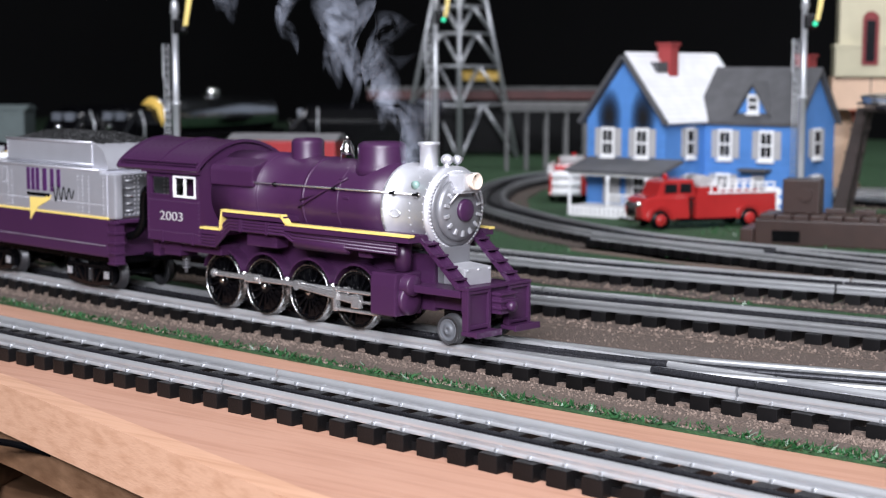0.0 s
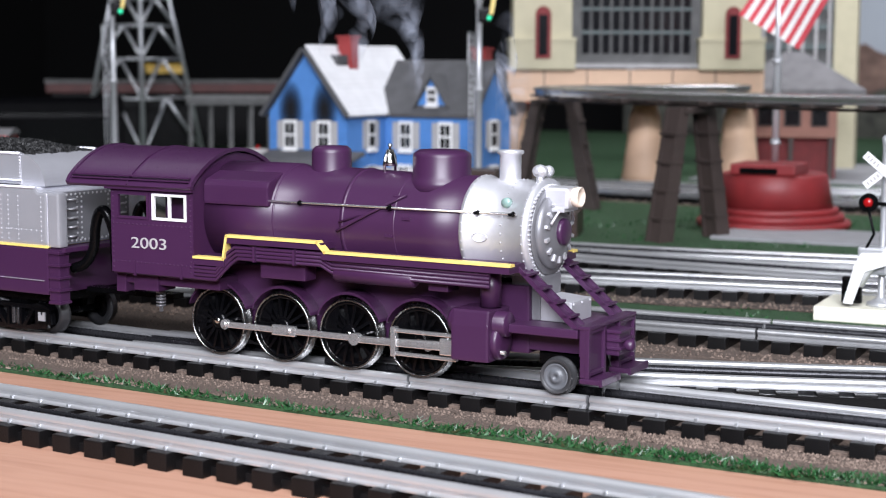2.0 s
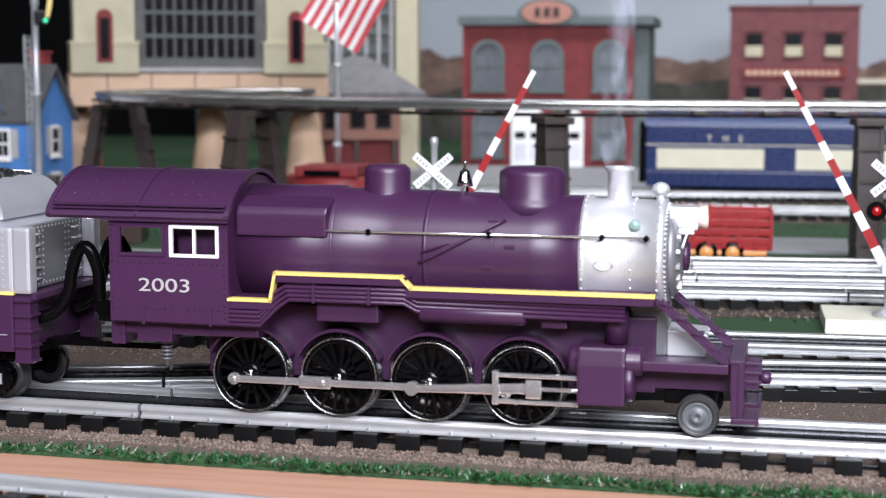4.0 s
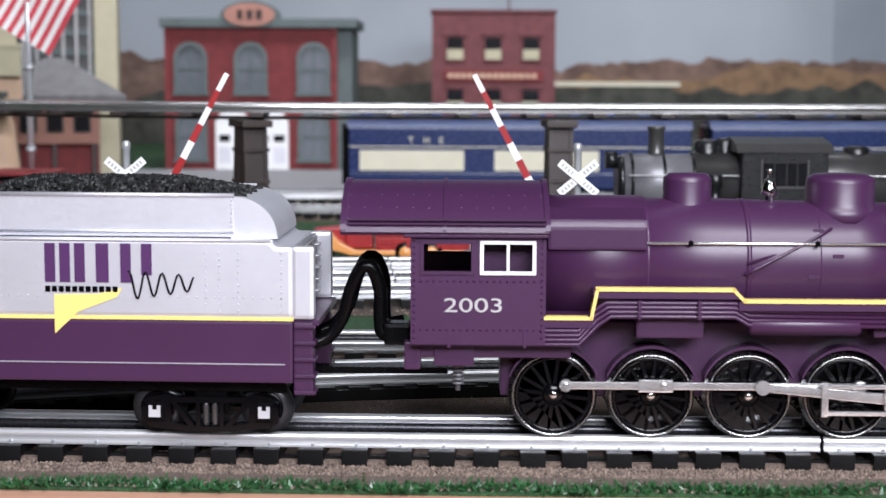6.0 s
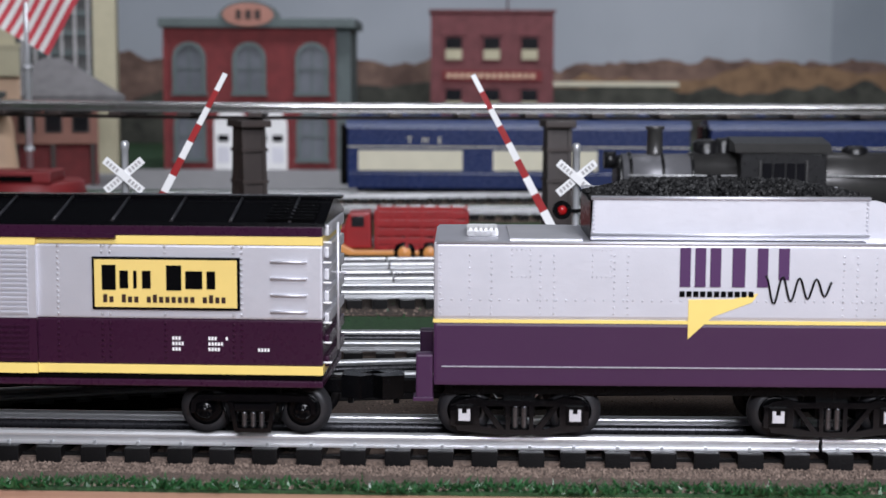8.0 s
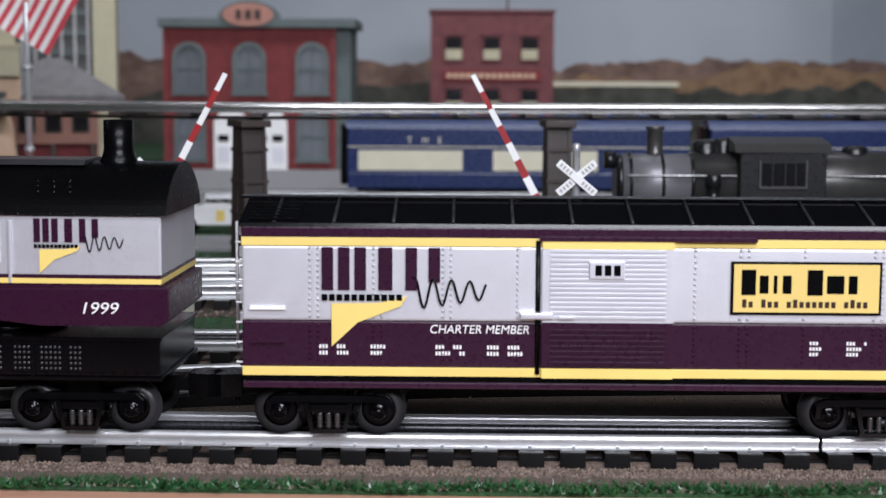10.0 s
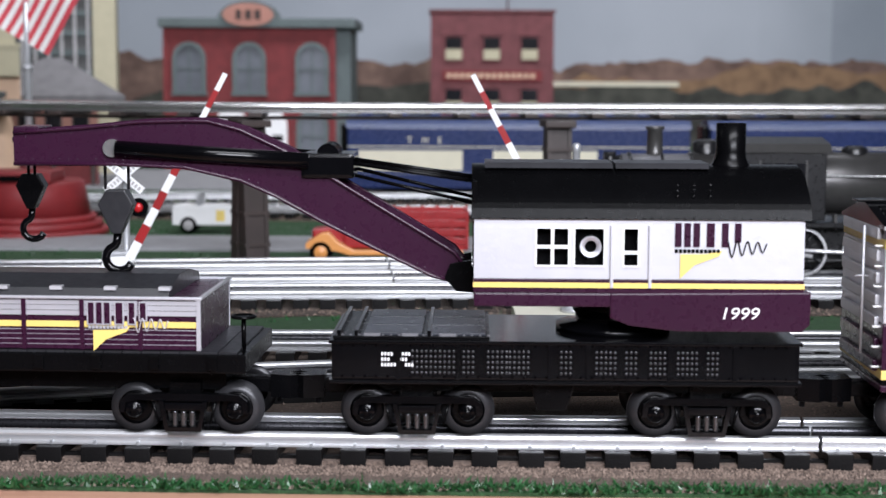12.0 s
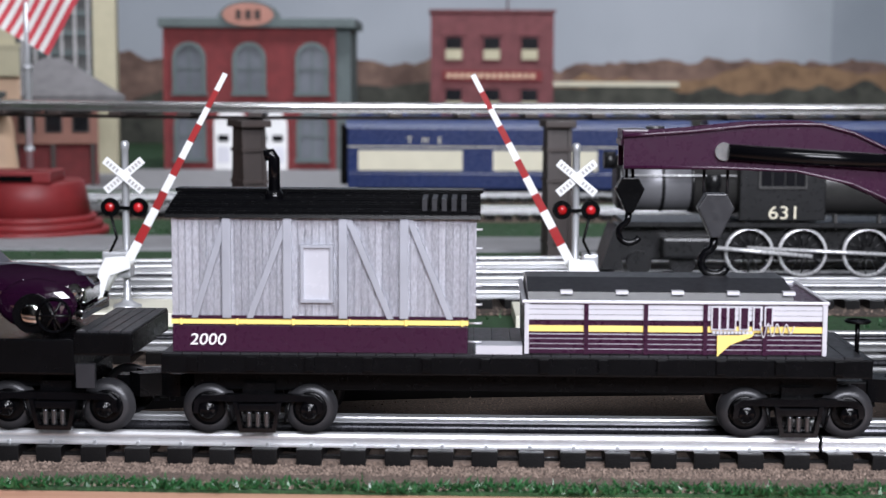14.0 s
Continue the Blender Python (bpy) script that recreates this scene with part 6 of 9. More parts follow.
    for sy in (-1, 1):
        ya, yb = sorted((sy * hw, sy * (hw - 0.0015)))
        xs = [h0] + [q for w in wins for q in w] + [h1]
        for a, b, z0_, z1_ in [(h0, h1, wz0, zb), (h0, h1, zt, wz1 + 0.001)] + [(a, b, zb, zt) for a, b in zip(xs[::2], xs[1::2])]:
            P("house_panel", B(a, b, ya, yb, z0_, z1_), LIGHTGREY)
        for i, w in enumerate(wins):
            bm = bmesh.new()
            y2, y3 = sorted((sy * (hw + 0.0005), sy * (hw - 0.001)))
            t = 0.0006
            for a, b, z0_, z1_ in ((w[0] - t, w[1] + t, zt, zt + t), (w[0] - t, w[1] + t, zb - t, zb), (w[0] - t, w[0], zb, zt), (w[1], w[1] + t, zb, zt)):
                box(bm, a, b, y2, y3, z0_, z1_)
            if i == 0:
                box(bm, (w[0] + w[1]) / 2 - t, (w[0] + w[1]) / 2 + t, y2, y3, zb, zt)
            if i != 1:
                box(bm, w[0], w[1], y2, y3, (zb + zt) / 2 - t - (0.002 if i else 0), (zb + zt) / 2 + t - (0.002 if i else 0))
            P("window_frame", bm, WHITE)
        for x in (-0.6830 - c, -0.6690 - c):
            P("door_hinge_post", B(x - 0.0006, x + 0.0006, *sorted((sy * (hw + 0.0012), sy * hw)), 0.0712, 0.0945, bev=0.0003), LIGHTGREY)
    P("house_front", B(h0 - 0.0005, h0 + 0.001, -hw + 0.0016, hw - 0.0016, wz0, 0.110), BLACK)
    P("house_back", B(h1 - 0.001, h1 + 0.0008, -hw + 0.0005, hw - 0.0005, wz0, 0.100), LIGHTGREY)
    P("house_floor", B(h0 + 0.001, h1 - 0.001, -hw + 0.002, hw - 0.002, 0.0745, 0.0755), BLACK)
    bm = bmesh.new()
    lathe(bm, [(0.0040, -0.001), (0.0040, 0.001), (0.0022, 0.001), (0.0022, -0.001), (0.0040, -0.001)], base=(-0.6905 - c, -hw + 0.004, 0.0860), axis="y", seg=20, ring=True)
    P("winch_drum", bm, LIGHTGREY)
    P("winch_block", B(-0.712 - c, -0.672 - c, -hw + 0.006, hw - 0.006, 0.0755, 0.094), BLACK)
    n = 44
    pts = [(-hw - 0.0012 + 2 * (hw + 0.0012) * i / n, 0.0965 + 0.0185 * math.sin(math.pi * i / n) ** 0.6) for i in range(n + 1)]
    bm = bmesh.new()
    prism(bm, pts, h0 - 0.001, h1 + 0.003, "x")
    P("house_roof", bm, BLACK, "black arched roof")
    items = [(Vector((h0 + 0.002 + k * 0.0030, y_, z_)), (0, y_, 0.02)) for k in range(40) for y_, z_ in ((-hw - 0.0014, 0.0972), (hw + 0.0014, 0.0972))]
    items += [(Vector((h0 + 0.0745 + k * 0.0060, -0.0275, 0.1050 + j * 0.0020)), (0, -1, 0.6)) for k in range(3) for j in range(3)]
    studs(v, items, BLACKGLOSS, r=0.0005)
    for a, b in ((h0 + 0.004, h0 + 0.052), (h0 + 0.053, h0 + 0.088)):
        bm = bmesh.new()
        prism(bm, [(-0.013, 0.1140), (-0.011, 0.1160), (0.011, 0.1160), (0.013, 0.1140)], a, b, "x")
        P("roof_panel", bm, DARKGREY)
    bm = bmesh.new()
    lathe(bm, [(0.0085, 0.1130), (0.0070, 0.1155), (0.0060, 0.1180), (0.0057, 0.1200), (0.0057, 0.1308), (0.0050, 0.1308), (0.0048, 0.122), (0.0001, 0.122)], base=(-0.6355 - c, 0, 0), seg=28)
    P("smokestack", bm, BLACK)
    club_mark(v, -0.6600 - c, -hw - 0.0003, 0.0866, 0.0335, ink=MAROON)
    # boom: curved girder in the middle plane, its foot on the house front
    top = [(-0.9080, 0.1265), (-0.8990, 0.1272), (-0.8830, 0.1284), (-0.8600, 0.1308), (-0.8430, 0.1313), (-0.8340, 0.1312), (-0.8220, 0.1280), (-0.8000, 0.1178), (-0.7790, 0.1050), (-0.7410, 0.0822), (-0.7350, 0.0745)]
    bot = [(-0.7400, 0.0700), (-0.7490, 0.0722), (-0.7700, 0.0822), (-0.7920, 0.0932), (-0.8090, 0.1025), (-0.8220, 0.1082), (-0.8430, 0.1130), (-0.8700, 0.1140), (-0.9080, 0.1140)]
    for sy in (-1, 1):
        bm = bmesh.new()
        prism(bm, [(a - c, z) for a, z in top + bot], *sorted((sy * 0.0110, sy * 0.0092)))
        P("boom_side", bm, MAROON, "maroon curved boom girder")
        bm = bmesh.new()
        for seq, dz in ((top, 0.0004), (bot, -0.0004)):
            pipe(bm, [Vector((a - c, sy * 0.0113, z - dz)) for a, z in seq], 0.0008, seg=6)
        P("boom_flange", bm, MAROON)
        items = []
        for seq, dz in ((top, -0.0022), (bot, 0.0022)):
            for (a0, z0_), (a1, z1_) in zip(seq, seq[1:]):
                n_ = max(int(math.hypot(a1 - a0, z1_ - z0_) / 0.0032), 1)
                items += [(Vector((a0 + (a1 - a0) * q / n_ - c, sy * 0.0110, z0_ + (z1_ - z0_) * q / n_ + dz)), (0, sy, 0)) for q in range(n_)]
        studs(v, items, MAROON, r=0.00034)
    for k in range(10):
        i = k / 9
        a = top[min(int(i * 9), 9)]
        P("boom_tie", B(a[0] - c - 0.001, a[0] - c + 0.001, -0.0092, 0.0092, a[1] - 0.004, a[1] - 0.002), MAROON)
    bm = bmesh.new()
    lathe(bm, [(0.0034, -0.0125), (0.0034, 0.0125)], base=(-0.8705 - c, 0, 0.1205), axis="y", seg=18)
    P("boom_pin", bm, STEEL, "bright steel boom pin")
    for sy in (-1, 1):
        bm = bmesh.new()
        tube(bm, (-0.869 - c, sy * 0.0118, 0.1203), (-0.7960 - c, sy * 0.0118, 0.1160), 0.0032, seg=14)
        P("boom_strut", bm, BLACKGLOSS)
    bm = bmesh.new()
    box(bm, -0.799 - c, -0.779 - c, -0.0125, 0.0125, 0.1095, 0.1190, bev=0.0015)
    for k in range(4):
        lathe(bm, [(0.0042, -0.0013), (0.0042, 0.0013)], base=(-0.789 - c, -0.009 + k * 0.006, 0.1185), axis="y", seg=14)
    P("pulley_block", bm, BLACKGLOSS)
    for y, za, zb_ in ((-0.009, 0.1150, 0.1085), (-0.004, 0.1165, 0.1100), (0.004, 0.1150, 0.1085), (0.009, 0.1120, 0.1010), (-0.007, 0.1105, 0.1000)):
        bm = bmesh.new()
        tube(bm, (-0.779 - c, y, za), (h0 + 0.001, y, zb_), 0.0008, seg=6)
        P("hoist_cable", bm, BLACK)
    P("boom_head", B(-0.9085 - c, -0.8985 - c, -0.0095, 0.0095, 0.1245, 0.1285, bev=0.0006), MAROON)
    bm = bmesh.new()
    lathe(bm, [(0.0040, -0.0100), (0.0040, 0.0100)], base=(-0.7395 - c, 0, 0.0745), axis="y", seg=18)
    for yy in (-0.0128, 0.0114):
        prism(bm, [(-0.7445 - c, 0.0720), (-0.7425 - c, 0.0775), (-0.7345 - c, 0.0790), (-0.7335 - c, 0.0665), (-0.7400 - c, 0.0670)], yy, yy + 0.0014)
    P("boom_foot", bm, BLACK)
    for x, z0, k in ((-0.9045 - c, 0.1140, 1.0), (-0.8715 - c, 0.1140, 1.25)):
        bm = bmesh.new()
        off = 0.0045 if k > 1 else 0.0012
        drop = 0.010 if k > 1 else 0.004
        for xx in (-off, off):
            tube(bm, (x + xx, 0, z0), (x + xx, 0, z0 - drop), 0.0006, seg=6)
        zz = z0 - drop
        prism(bm, [(x - 0.0030 * k, zz), (x - 0.0056 * k, zz - 0.0045 * k), (x - 0.0014 * k, zz - 0.0135 * k), (x + 0.0014 * k, zz - 0.0135 * k), (x + 0.0056 * k, zz - 0.0045 * k), (x + 0.0030 * k, zz)], -0.0035, 0.0035, bev=0.0006)
        hb = P("hook_block", bm, DARKGREY if k > 1 else BLACK, "dark crane hook block")
        bm = bmesh.new()
        hcz = zz - 0.0205 * k
        pts = [Vector((x, 0, zz - 0.0130 * k)), Vector((x - 0.0004, 0, hcz + 0.0040 * k))]
        for i in range(10):
            a = radians(110 + i * 25)
            pts.append(Vector((x + 0.0003 * k + 0.0042 * k * math.cos(a), 0, hcz + 0.0040 * k * math.sin(a) - 0.001)))
        pipe(bm, pts, 0.0013 * k, seg=10)
        part("hook", bm, BLACKGLOSS, hb)
    # winding gear and brake details under the deck
    bm = bmesh.new()
    prism(bm, [(-0.7125 - c, 0.0350), (-0.7095 - c, 0.0235), (-0.6985 - c, 0.0235), (-0.6945 - c, 0.0350)], -0.024, -0.010, bev=0.0006)
    P("battery_box", bm, BLACK)
    P("underframe", B(x0 + 0.01, x1 - 0.01, -0.018, 0.018, 0.0295, 0.0350), BLACK)
    for x in (-0.7545 - c, -0.6458 - c):
        bogie(v, x, 0.0380)
    coupler(v, x0 + 0.001, -1)
    coupler(v, x1 - 0.001, 1)


def build_work_car():
    mid, half, W = -0.9480, 0.0960, 0.0315
    v = vehicle("work_caboose", mid, half, "model work caboose with a silver timber cabin and a tool bin", "caboose")
    c = mid
    P = lambda n, b, m, lab="": part(n, b, m, v, lab)
    x0, x1 = -1.0800 - c, -0.8168 - c
    P("bed", B(x0, x1, -W, W, 0.0380, 0.0452, bev=0.0006), BLACK, "black flat bed with stake pockets")
    for k in range(12):
        x = x0 + 0.012 + k * 0.0217
        for sy in (-1, 1):
            P("stake_pocket", B(x - 0.0018, x + 0.0018, *sorted((sy * (W + 0.0012), sy * W)), 0.0392, 0.0447, bev=0.0004), BLACK)
    for k in range(36):
        P("floor_plank", B(x0 + 0.001 + k * 0.0072, x0 + 0.0078 + k * 0.0072, -W + 0.0008, W - 0.0008, 0.0452, 0.0459), DARKGREY)
    # cabin
    a, b = -1.0757 - c, -0.9661 - c
    hw = 0.0300
    cab = P("cabin_skirt", B(a, b, -hw, hw, 0.0460, 0.0562, bev=0.0005), MAROON, "maroon cabin skirt")
    P("cabin_yellow_band", B(a - 0.0002, b + 0.0002, -hw - 0.0008, hw + 0.0008, 0.0567, 0.0584), YELLOW)
    P("cabin_belt", B(a - 0.0002, b + 0.0002, -hw - 0.0006, hw + 0.0006, 0.0587, 0.0598), MAROON)
    P("cabin_wall", B(a, b, -hw + 0.0006, hw - 0.0006, 0.0587, 0.0970), SILVERWOOD, "silver painted board wall")
    for sy in (-1, 1):
        side_planks(v, a, b, 0.0588, 0.0962, sy * (hw - 0.0006), 0.0026, SILVERWOOD)
        for x in (a + 0.0205, a + 0.0430, a + 0.0635, a + 0.0860):
            P("wall_post", B(x - 0.0016, x + 0.0016, *sorted((sy * (hw + 0.0016), sy * hw)), 0.0590, 0.0962, bev=0.0003), POSTGREY)
        for xt, xb in ((a + 0.0205, a + 0.0085), (a + 0.0430, a + 0.0290), (a + 0.0655, a + 0.0810), (a + 0.0880, a + 0.1030)):
            bm = bmesh.new()
            prism(bm, [(xt - 0.0012, 0.0960), (xt + 0.0012, 0.0960), (xb + 0.0012, 0.0590), (xb - 0.0012, 0.0590)], *sorted((sy * (hw + 0.0012), sy * (hw - 0.0001))))
            P("wall_brace", bm, POSTGREY)
        wx = a + 0.0490
        w = P("window", B(wx, wx + 0.0098, *sorted((sy * (hw + 0.0006), sy * (hw - 0.002))), 0.0660, 0.0852), mat("pale_pane", (0.42, 0.42, 0.46), 0.25, var=0.06), "shuttered pale window")
        bm = bmesh.new()
        t = 0.0011
        y2, y3 = sorted((sy * (hw + 0.0016), sy * hw))
        for q in ((wx - t, wx + 0.0098 + t, 0.0852, 0.0852 + t), (wx - t, wx + 0.0098 + t, 0.066 - t, 0.066), (wx - t, wx, 0.066, 0.0852), (wx + 0.0098, wx + 0.0098 + t, 0.066, 0.0852)):
            box(bm, q[0], q[1], y2, y3, q[2], q[3])
        part("frame", bm, POSTGREY, w)
        for k in range(6):
            P("band_clip", B(a + 0.003 + k * 0.0208, a + 0.0040 + k * 0.0208, *sorted((sy * (hw + 0.0014), sy * hw)), 0.0564, 0.0587, bev=0.0002), YELLOW)
    P("cabin_end", B(b + 0.0001, b + 0.0030, -hw + 0.001, hw - 0.001, 0.0590, 0.0965), SILVERWOOD)
    ladder(v, b + 0.0005, b + 0.005, -0.027, 0.050, 7, 0.0070, SILVER)
    bm = bmesh.new()
    prism(bm, [(-hw - 0.0022, 0.0962), (-hw - 0.0018, 0.0975), (-0.005, 0.1032), (0.005, 0.1032), (hw + 0.0018, 0.0975), (hw + 0.0022, 0.0962)], a - 0.002, b + 0.0045, "x")
    P("cabin_roof", bm, BLACK, "black plank roof")
    for k in range(9):
        for sy in (-1, 1):
            y = sy * (0.006 + k * 0.0029)
            z = 0.1032 - (abs(y) - 0.005) * 0.213
            P("roof_plank", B(a - 0.002, b + 0.0045, y - 0.0013, y + 0.0013, z - 0.0003, z + 0.0006), BLACKGLOSS if k % 3 == 0 else BLACK)
    P("ridge_walk", B(a - 0.003, b + 0.0055, -0.0045, 0.0045, 0.1036, 0.1050, bev=0.0003), BLACK)
    for k in range(5):
        P("hatch_slat", B(b - 0.017 + k * 0.0036, b - 0.0152 + k * 0.0036, -0.030, -0.008, 0.0990, 0.1035), DARKGREY)
    bm = bmesh.new()
    sx = a + 0.0360
    pipe(bm, [Vector((sx, -0.012, 0.099)), Vector((sx, -0.012, 0.1170)), Vector((sx - 0.0008, -0.012, 0.1186)), Vector((sx - 0.0036, -0.012, 0.1180))], 0.0022, seg=12)
    lathe(bm, [(0.0040, 0.0995), (0.0034, 0.1035), (0.0026, 0.105)], base=(sx, -0.012, 0), seg=16)
    P("stovepipe", bm, BLACKGLOSS, "bent black stovepipe")
    lettering("cabin_number", "2000", 0.0060, on_side(a + 0.0065, -hw - 0.0002, 0.0488), WHITE, v, shear=0.15, width=0.0135)
    # tool bin
    d0, d1 = -0.9449 - c, -0.8340 - c
    P("bin_body", B(d0, d1, -0.0285, 0.0285, 0.0460, 0.0655, bev=0.0004), MAROON, "maroon and silver slatted tool bin")
    for sy in (-1, 1):
        for z, hgt, m in ((0.0464, 0.0016, MAROON), (0.0483, 0.0016, MAROON), (0.0502, 0.0016, MAROON), (0.0521, 0.0014, MAROON), (0.0546, 0.0022, YELLOW), (0.0590, 0.0018, LIGHTGREY), (0.0610, 0.0018, LIGHTGREY), (0.0630, 0.0016, LIGHTGREY)):
            P("bin_slat", B(d0 + 0.0005, d1 - 0.0005, *sorted((sy * 0.0292, sy * 0.0285)), z, z + hgt), m)
            # pale strips paint the thin highlights along the maroon slats
            if m == MAROON:
                P("slat_edge", B(d0 + 0.0005, d1 - 0.0005, *sorted((sy * 0.0290, sy * 0.0285)), z + hgt, z + hgt + 0.00022), LIGHTGREY)
        for k in range(6):
            x = d0 + 0.0006 + k * (d1 - d0 - 0.0012) / 5
            P("bin_post", B(x - 0.0008, x + 0.0008, *sorted((sy * 0.0299, sy * 0.0285)), 0.0462, 0.0652), MAROON if k % 5 else LIGHTGREY)
        P("bin_rim", B(d0 - 0.0012, d1 + 0.0008, *sorted((sy * 0.0302, sy * 0.0286)), 0.0652, 0.0663, bev=0.0003), LIGHTGREY)
    for x in (d0 - 0.0012, d1 - 0.0008):
        P("bin_rim", B(x, x + 0.0016, -0.0285, 0.0285, 0.0652, 0.0663, bev=0.0003), SILVER)
    bm = bmesh.new()
    prism(bm, [(-0.0284, 0.0656), (-0.0265, 0.0690), (-0.008, 0.0722), (0.008, 0.0722), (0.0265, 0.0690), (0.0284, 0.0656)], d0 + 0.001, d1 - 0.012, "x")
    P("bin_lid", bm, DARKGREY, "dark grey hinged bin lid")
    for k in range(5):
        P("lid_hinge", B(d0 + 0.013 + k * 0.0205, d0 + 0.0175 + k * 0.0205, -0.0280, -0.0245, 0.0684, 0.0697), SILVER)
    club_mark(v, d0 + 0.0690, -0.0300, 0.0562, 0.0300, ink=MAROON, script=LIGHTGREY, edge=LIGHTGREY)
    P("bin_step", B(b + 0.003, d0 - 0.001, -0.0305, -0.020, 0.0460, 0.0492), LIGHTGREY)
    bm = bmesh.new()
    tube(bm, (x1 - 0.003, -0.018, 0.045), (x1 - 0.003, -0.018, 0.0572), 0.0009, seg=8)
    lathe(bm, [(0.0045, -0.0006), (0.0050, 0), (0.0045, 0.0006), (0.0036, 0)], base=(x1 - 0.003, -0.018, 0.0575), seg=20)
    P("brake_wheel", bm, BLACK)
    P("underframe", B(x0 + 0.01, x1 - 0.01, -0.018, 0.018, 0.0295, 0.0380), BLACK)
    bm = bmesh.new()
    for y in (-0.016, 0.016):
        pipe(bm, [Vector((x0 + 0.07, y, 0.0375)), Vector((x0 + 0.10, y, 0.0320)), Vector((x1 - 0.10, y, 0.0320)), Vector((x1 - 0.07, y, 0.0375))], 0.0008)
    P("truss_rod", bm, BLACK)
    for x in (-1.0451 - c, -0.8420 - c):
        bogie(v, x, 0.0385)
    coupler(v, x0 + 0.001, -1)
    coupler(v, x1 - 0.001, 1)


def build_auto_flat():
    mid, half, W = -1.2070, 0.0850, 0.0300
    v = vehicle("flatcar", mid, half, "black depressed flatcar carrying a dark automobile", "flatcar")
    P = lambda n, b, m, lab="": part(n, b, m, v, lab)
    x1 = 0.117
    P("bed", B(-x1 + 0.022, x1 - 0.022, -W, W, 0.0365, 0.0500, bev=0.0008), BLACK)
    for sx in (-1, 1):
        P("end_deck", B(*sorted((sx * (x1 - 0.022), sx * x1)), -W, W, 0.0440, 0.0525, bev=0.0008), BLACK)
        for k in range(5):
            P("deck_plank", B(*sorted((sx * (x1 - 0.021 + k * 0.0042), sx * (x1 - 0.0172 + k * 0.0042))), -W + 0.001, W - 0.001, 0.0525, 0.0532), DARKGREY)
        P("corner_step", B(*sorted((sx * (x1 - 0.021), sx * (x1 - 0.014))), -W - 0.0012, -W + 0.001, 0.032, 0.041), DARKGREY)
        coupler(v, sx * (x1 - 0.001), sx)
        bogie(v, sx * 0.085, 0.0380)
    P("underframe", B(-x1 + 0.02, x1 - 0.02, -0.017, 0.017, 0.0295, 0.0365), BLACK)
    bm = bmesh.new()
    lathe(bm, [(0.0062, -0.0007), (0.0070, 0.0), (0.0062, 0.0007), (0.0055, 0.0), (0.0062, -0.0007)], base=(x1 - 0.0290, -W - 0.0012, 0.0590), axis="y", seg=24, ring=True)
    for k in range(3):
        a = k * math.pi / 3
        d = Vector((0.0060 * math.cos(a), 0, 0.0060 * math.sin(a)))
        tube(bm, Vector((x1 - 0.0290, -W - 0.0012, 0.0590)) - d, Vector((x1 - 0.0290, -W - 0.0012, 0.0590)) + d, 0.0006, seg=6)
    tube(bm, (x1 - 0.0290, -W - 0.0012, 0.0590), (x1 - 0.0290, -W + 0.004, 0.0480), 0.0007, seg=6)
    P("brake_wheel", bm, BLACKGLOSS, "black spoked brake wheel on the side")
    auto_on(v, 0.048)


def auto_on(v, x):
    """The dark automobile chained on the deck."""
    P = lambda n, b, m, lab="": part(n, b, m, v, lab, at=pose(x, 0, 0.0505))
    bm = bmesh.new()
    ball(bm, (0.014, 0, 0.0155), 0.01, 3, (3.3, 1.55, 0.92))
    P("auto_hood", bm, PAINTBROWN, "glossy dark rounded hood")
    bm = bmesh.new()
    ball(bm, (-0.022, 0, 0.0150), 0.01, 3, (3.0, 1.95, 0.95))
    P("auto_body", bm, PAINTBROWN, "glossy dark aubergine automobile body")
    for xx in (-0.032, 0.029):
        for sy in (-1, 1):
            bm = bmesh.new()
            ball(bm, (xx, sy * 0.0155, 0.0105), 0.01, 3, (1.55, 0.52, 1.0))
            P("auto_fender", bm, PAINTBROWN)
    for sy in (-1, 1):
        bm = bmesh.new()
        ball(bm, (0.0425, sy * 0.0125, 0.0150), 0.0032, 2)
        P("auto_headlamp", bm, CHROME)
    bm = bmesh.new()
    prism(bm, [(-0.030, 0.020), (-0.022, 0.0310), (0.000, 0.0320), (0.012, 0.0215)], -0.0165, 0.0165, bev=0.004)
    P("auto_roof", bm, PAINTBROWN)
    for xx in (-0.032, 0.029):
        for sy in (-1, 1):
            bm = bmesh.new()
            lathe(bm, [(0.0075, -0.002), (0.0078, 0), (0.0075, 0.002), (0.0045, 0.0024), (0.004, 0.0015), (0.0001, 0.0018)], base=(xx, sy * 0.0205, 0.0075), axis="y", seg=20)
            w = P("auto_wheel", bm, BLACK)
            bm = bmesh.new()
            lathe(bm, [(0.0042, -0.0028), (0.0036, -0.0032), (0.0001, -0.0034)], base=(xx, sy * 0.0205, 0.0075), axis="y", seg=16)
            part("hub_cap", bm, CHROME, w)
    P("auto_bumper", B(0.0445, 0.0475, -0.019, 0.019, 0.0050, 0.0085, bev=0.001), CHROME)
    P("auto_grille", B(0.0440, 0.0462, -0.011, 0.011, 0.0100, 0.0160, bev=0.001), CHROME)


SILVERWOOD = wood_mat("silver_board", (0.37, 0.375, 0.42), (0.60, 0.61, 0.67), (220, 220, 60))
for _n in SILVERWOOD.node_tree.nodes:
    if _n.type == "BSDF_PRINCIPLED":
        _n.inputs["Metallic"].default_value = 0.55
    if _n.type == "BUMP":
        _n.inputs["Strength"].default_value = 0.7
    if _n.type == "MAP_RANGE":
        _n.inputs["To Min"].default_value, _n.inputs["To Max"].default_value = 0.26, 0.42
POSTGREY = mat("grey_post_paint", (0.40, 0.41, 0.46), 0.4, 0.5, var=0.05)
build_boxcar()
build_crane()
build_work_car()
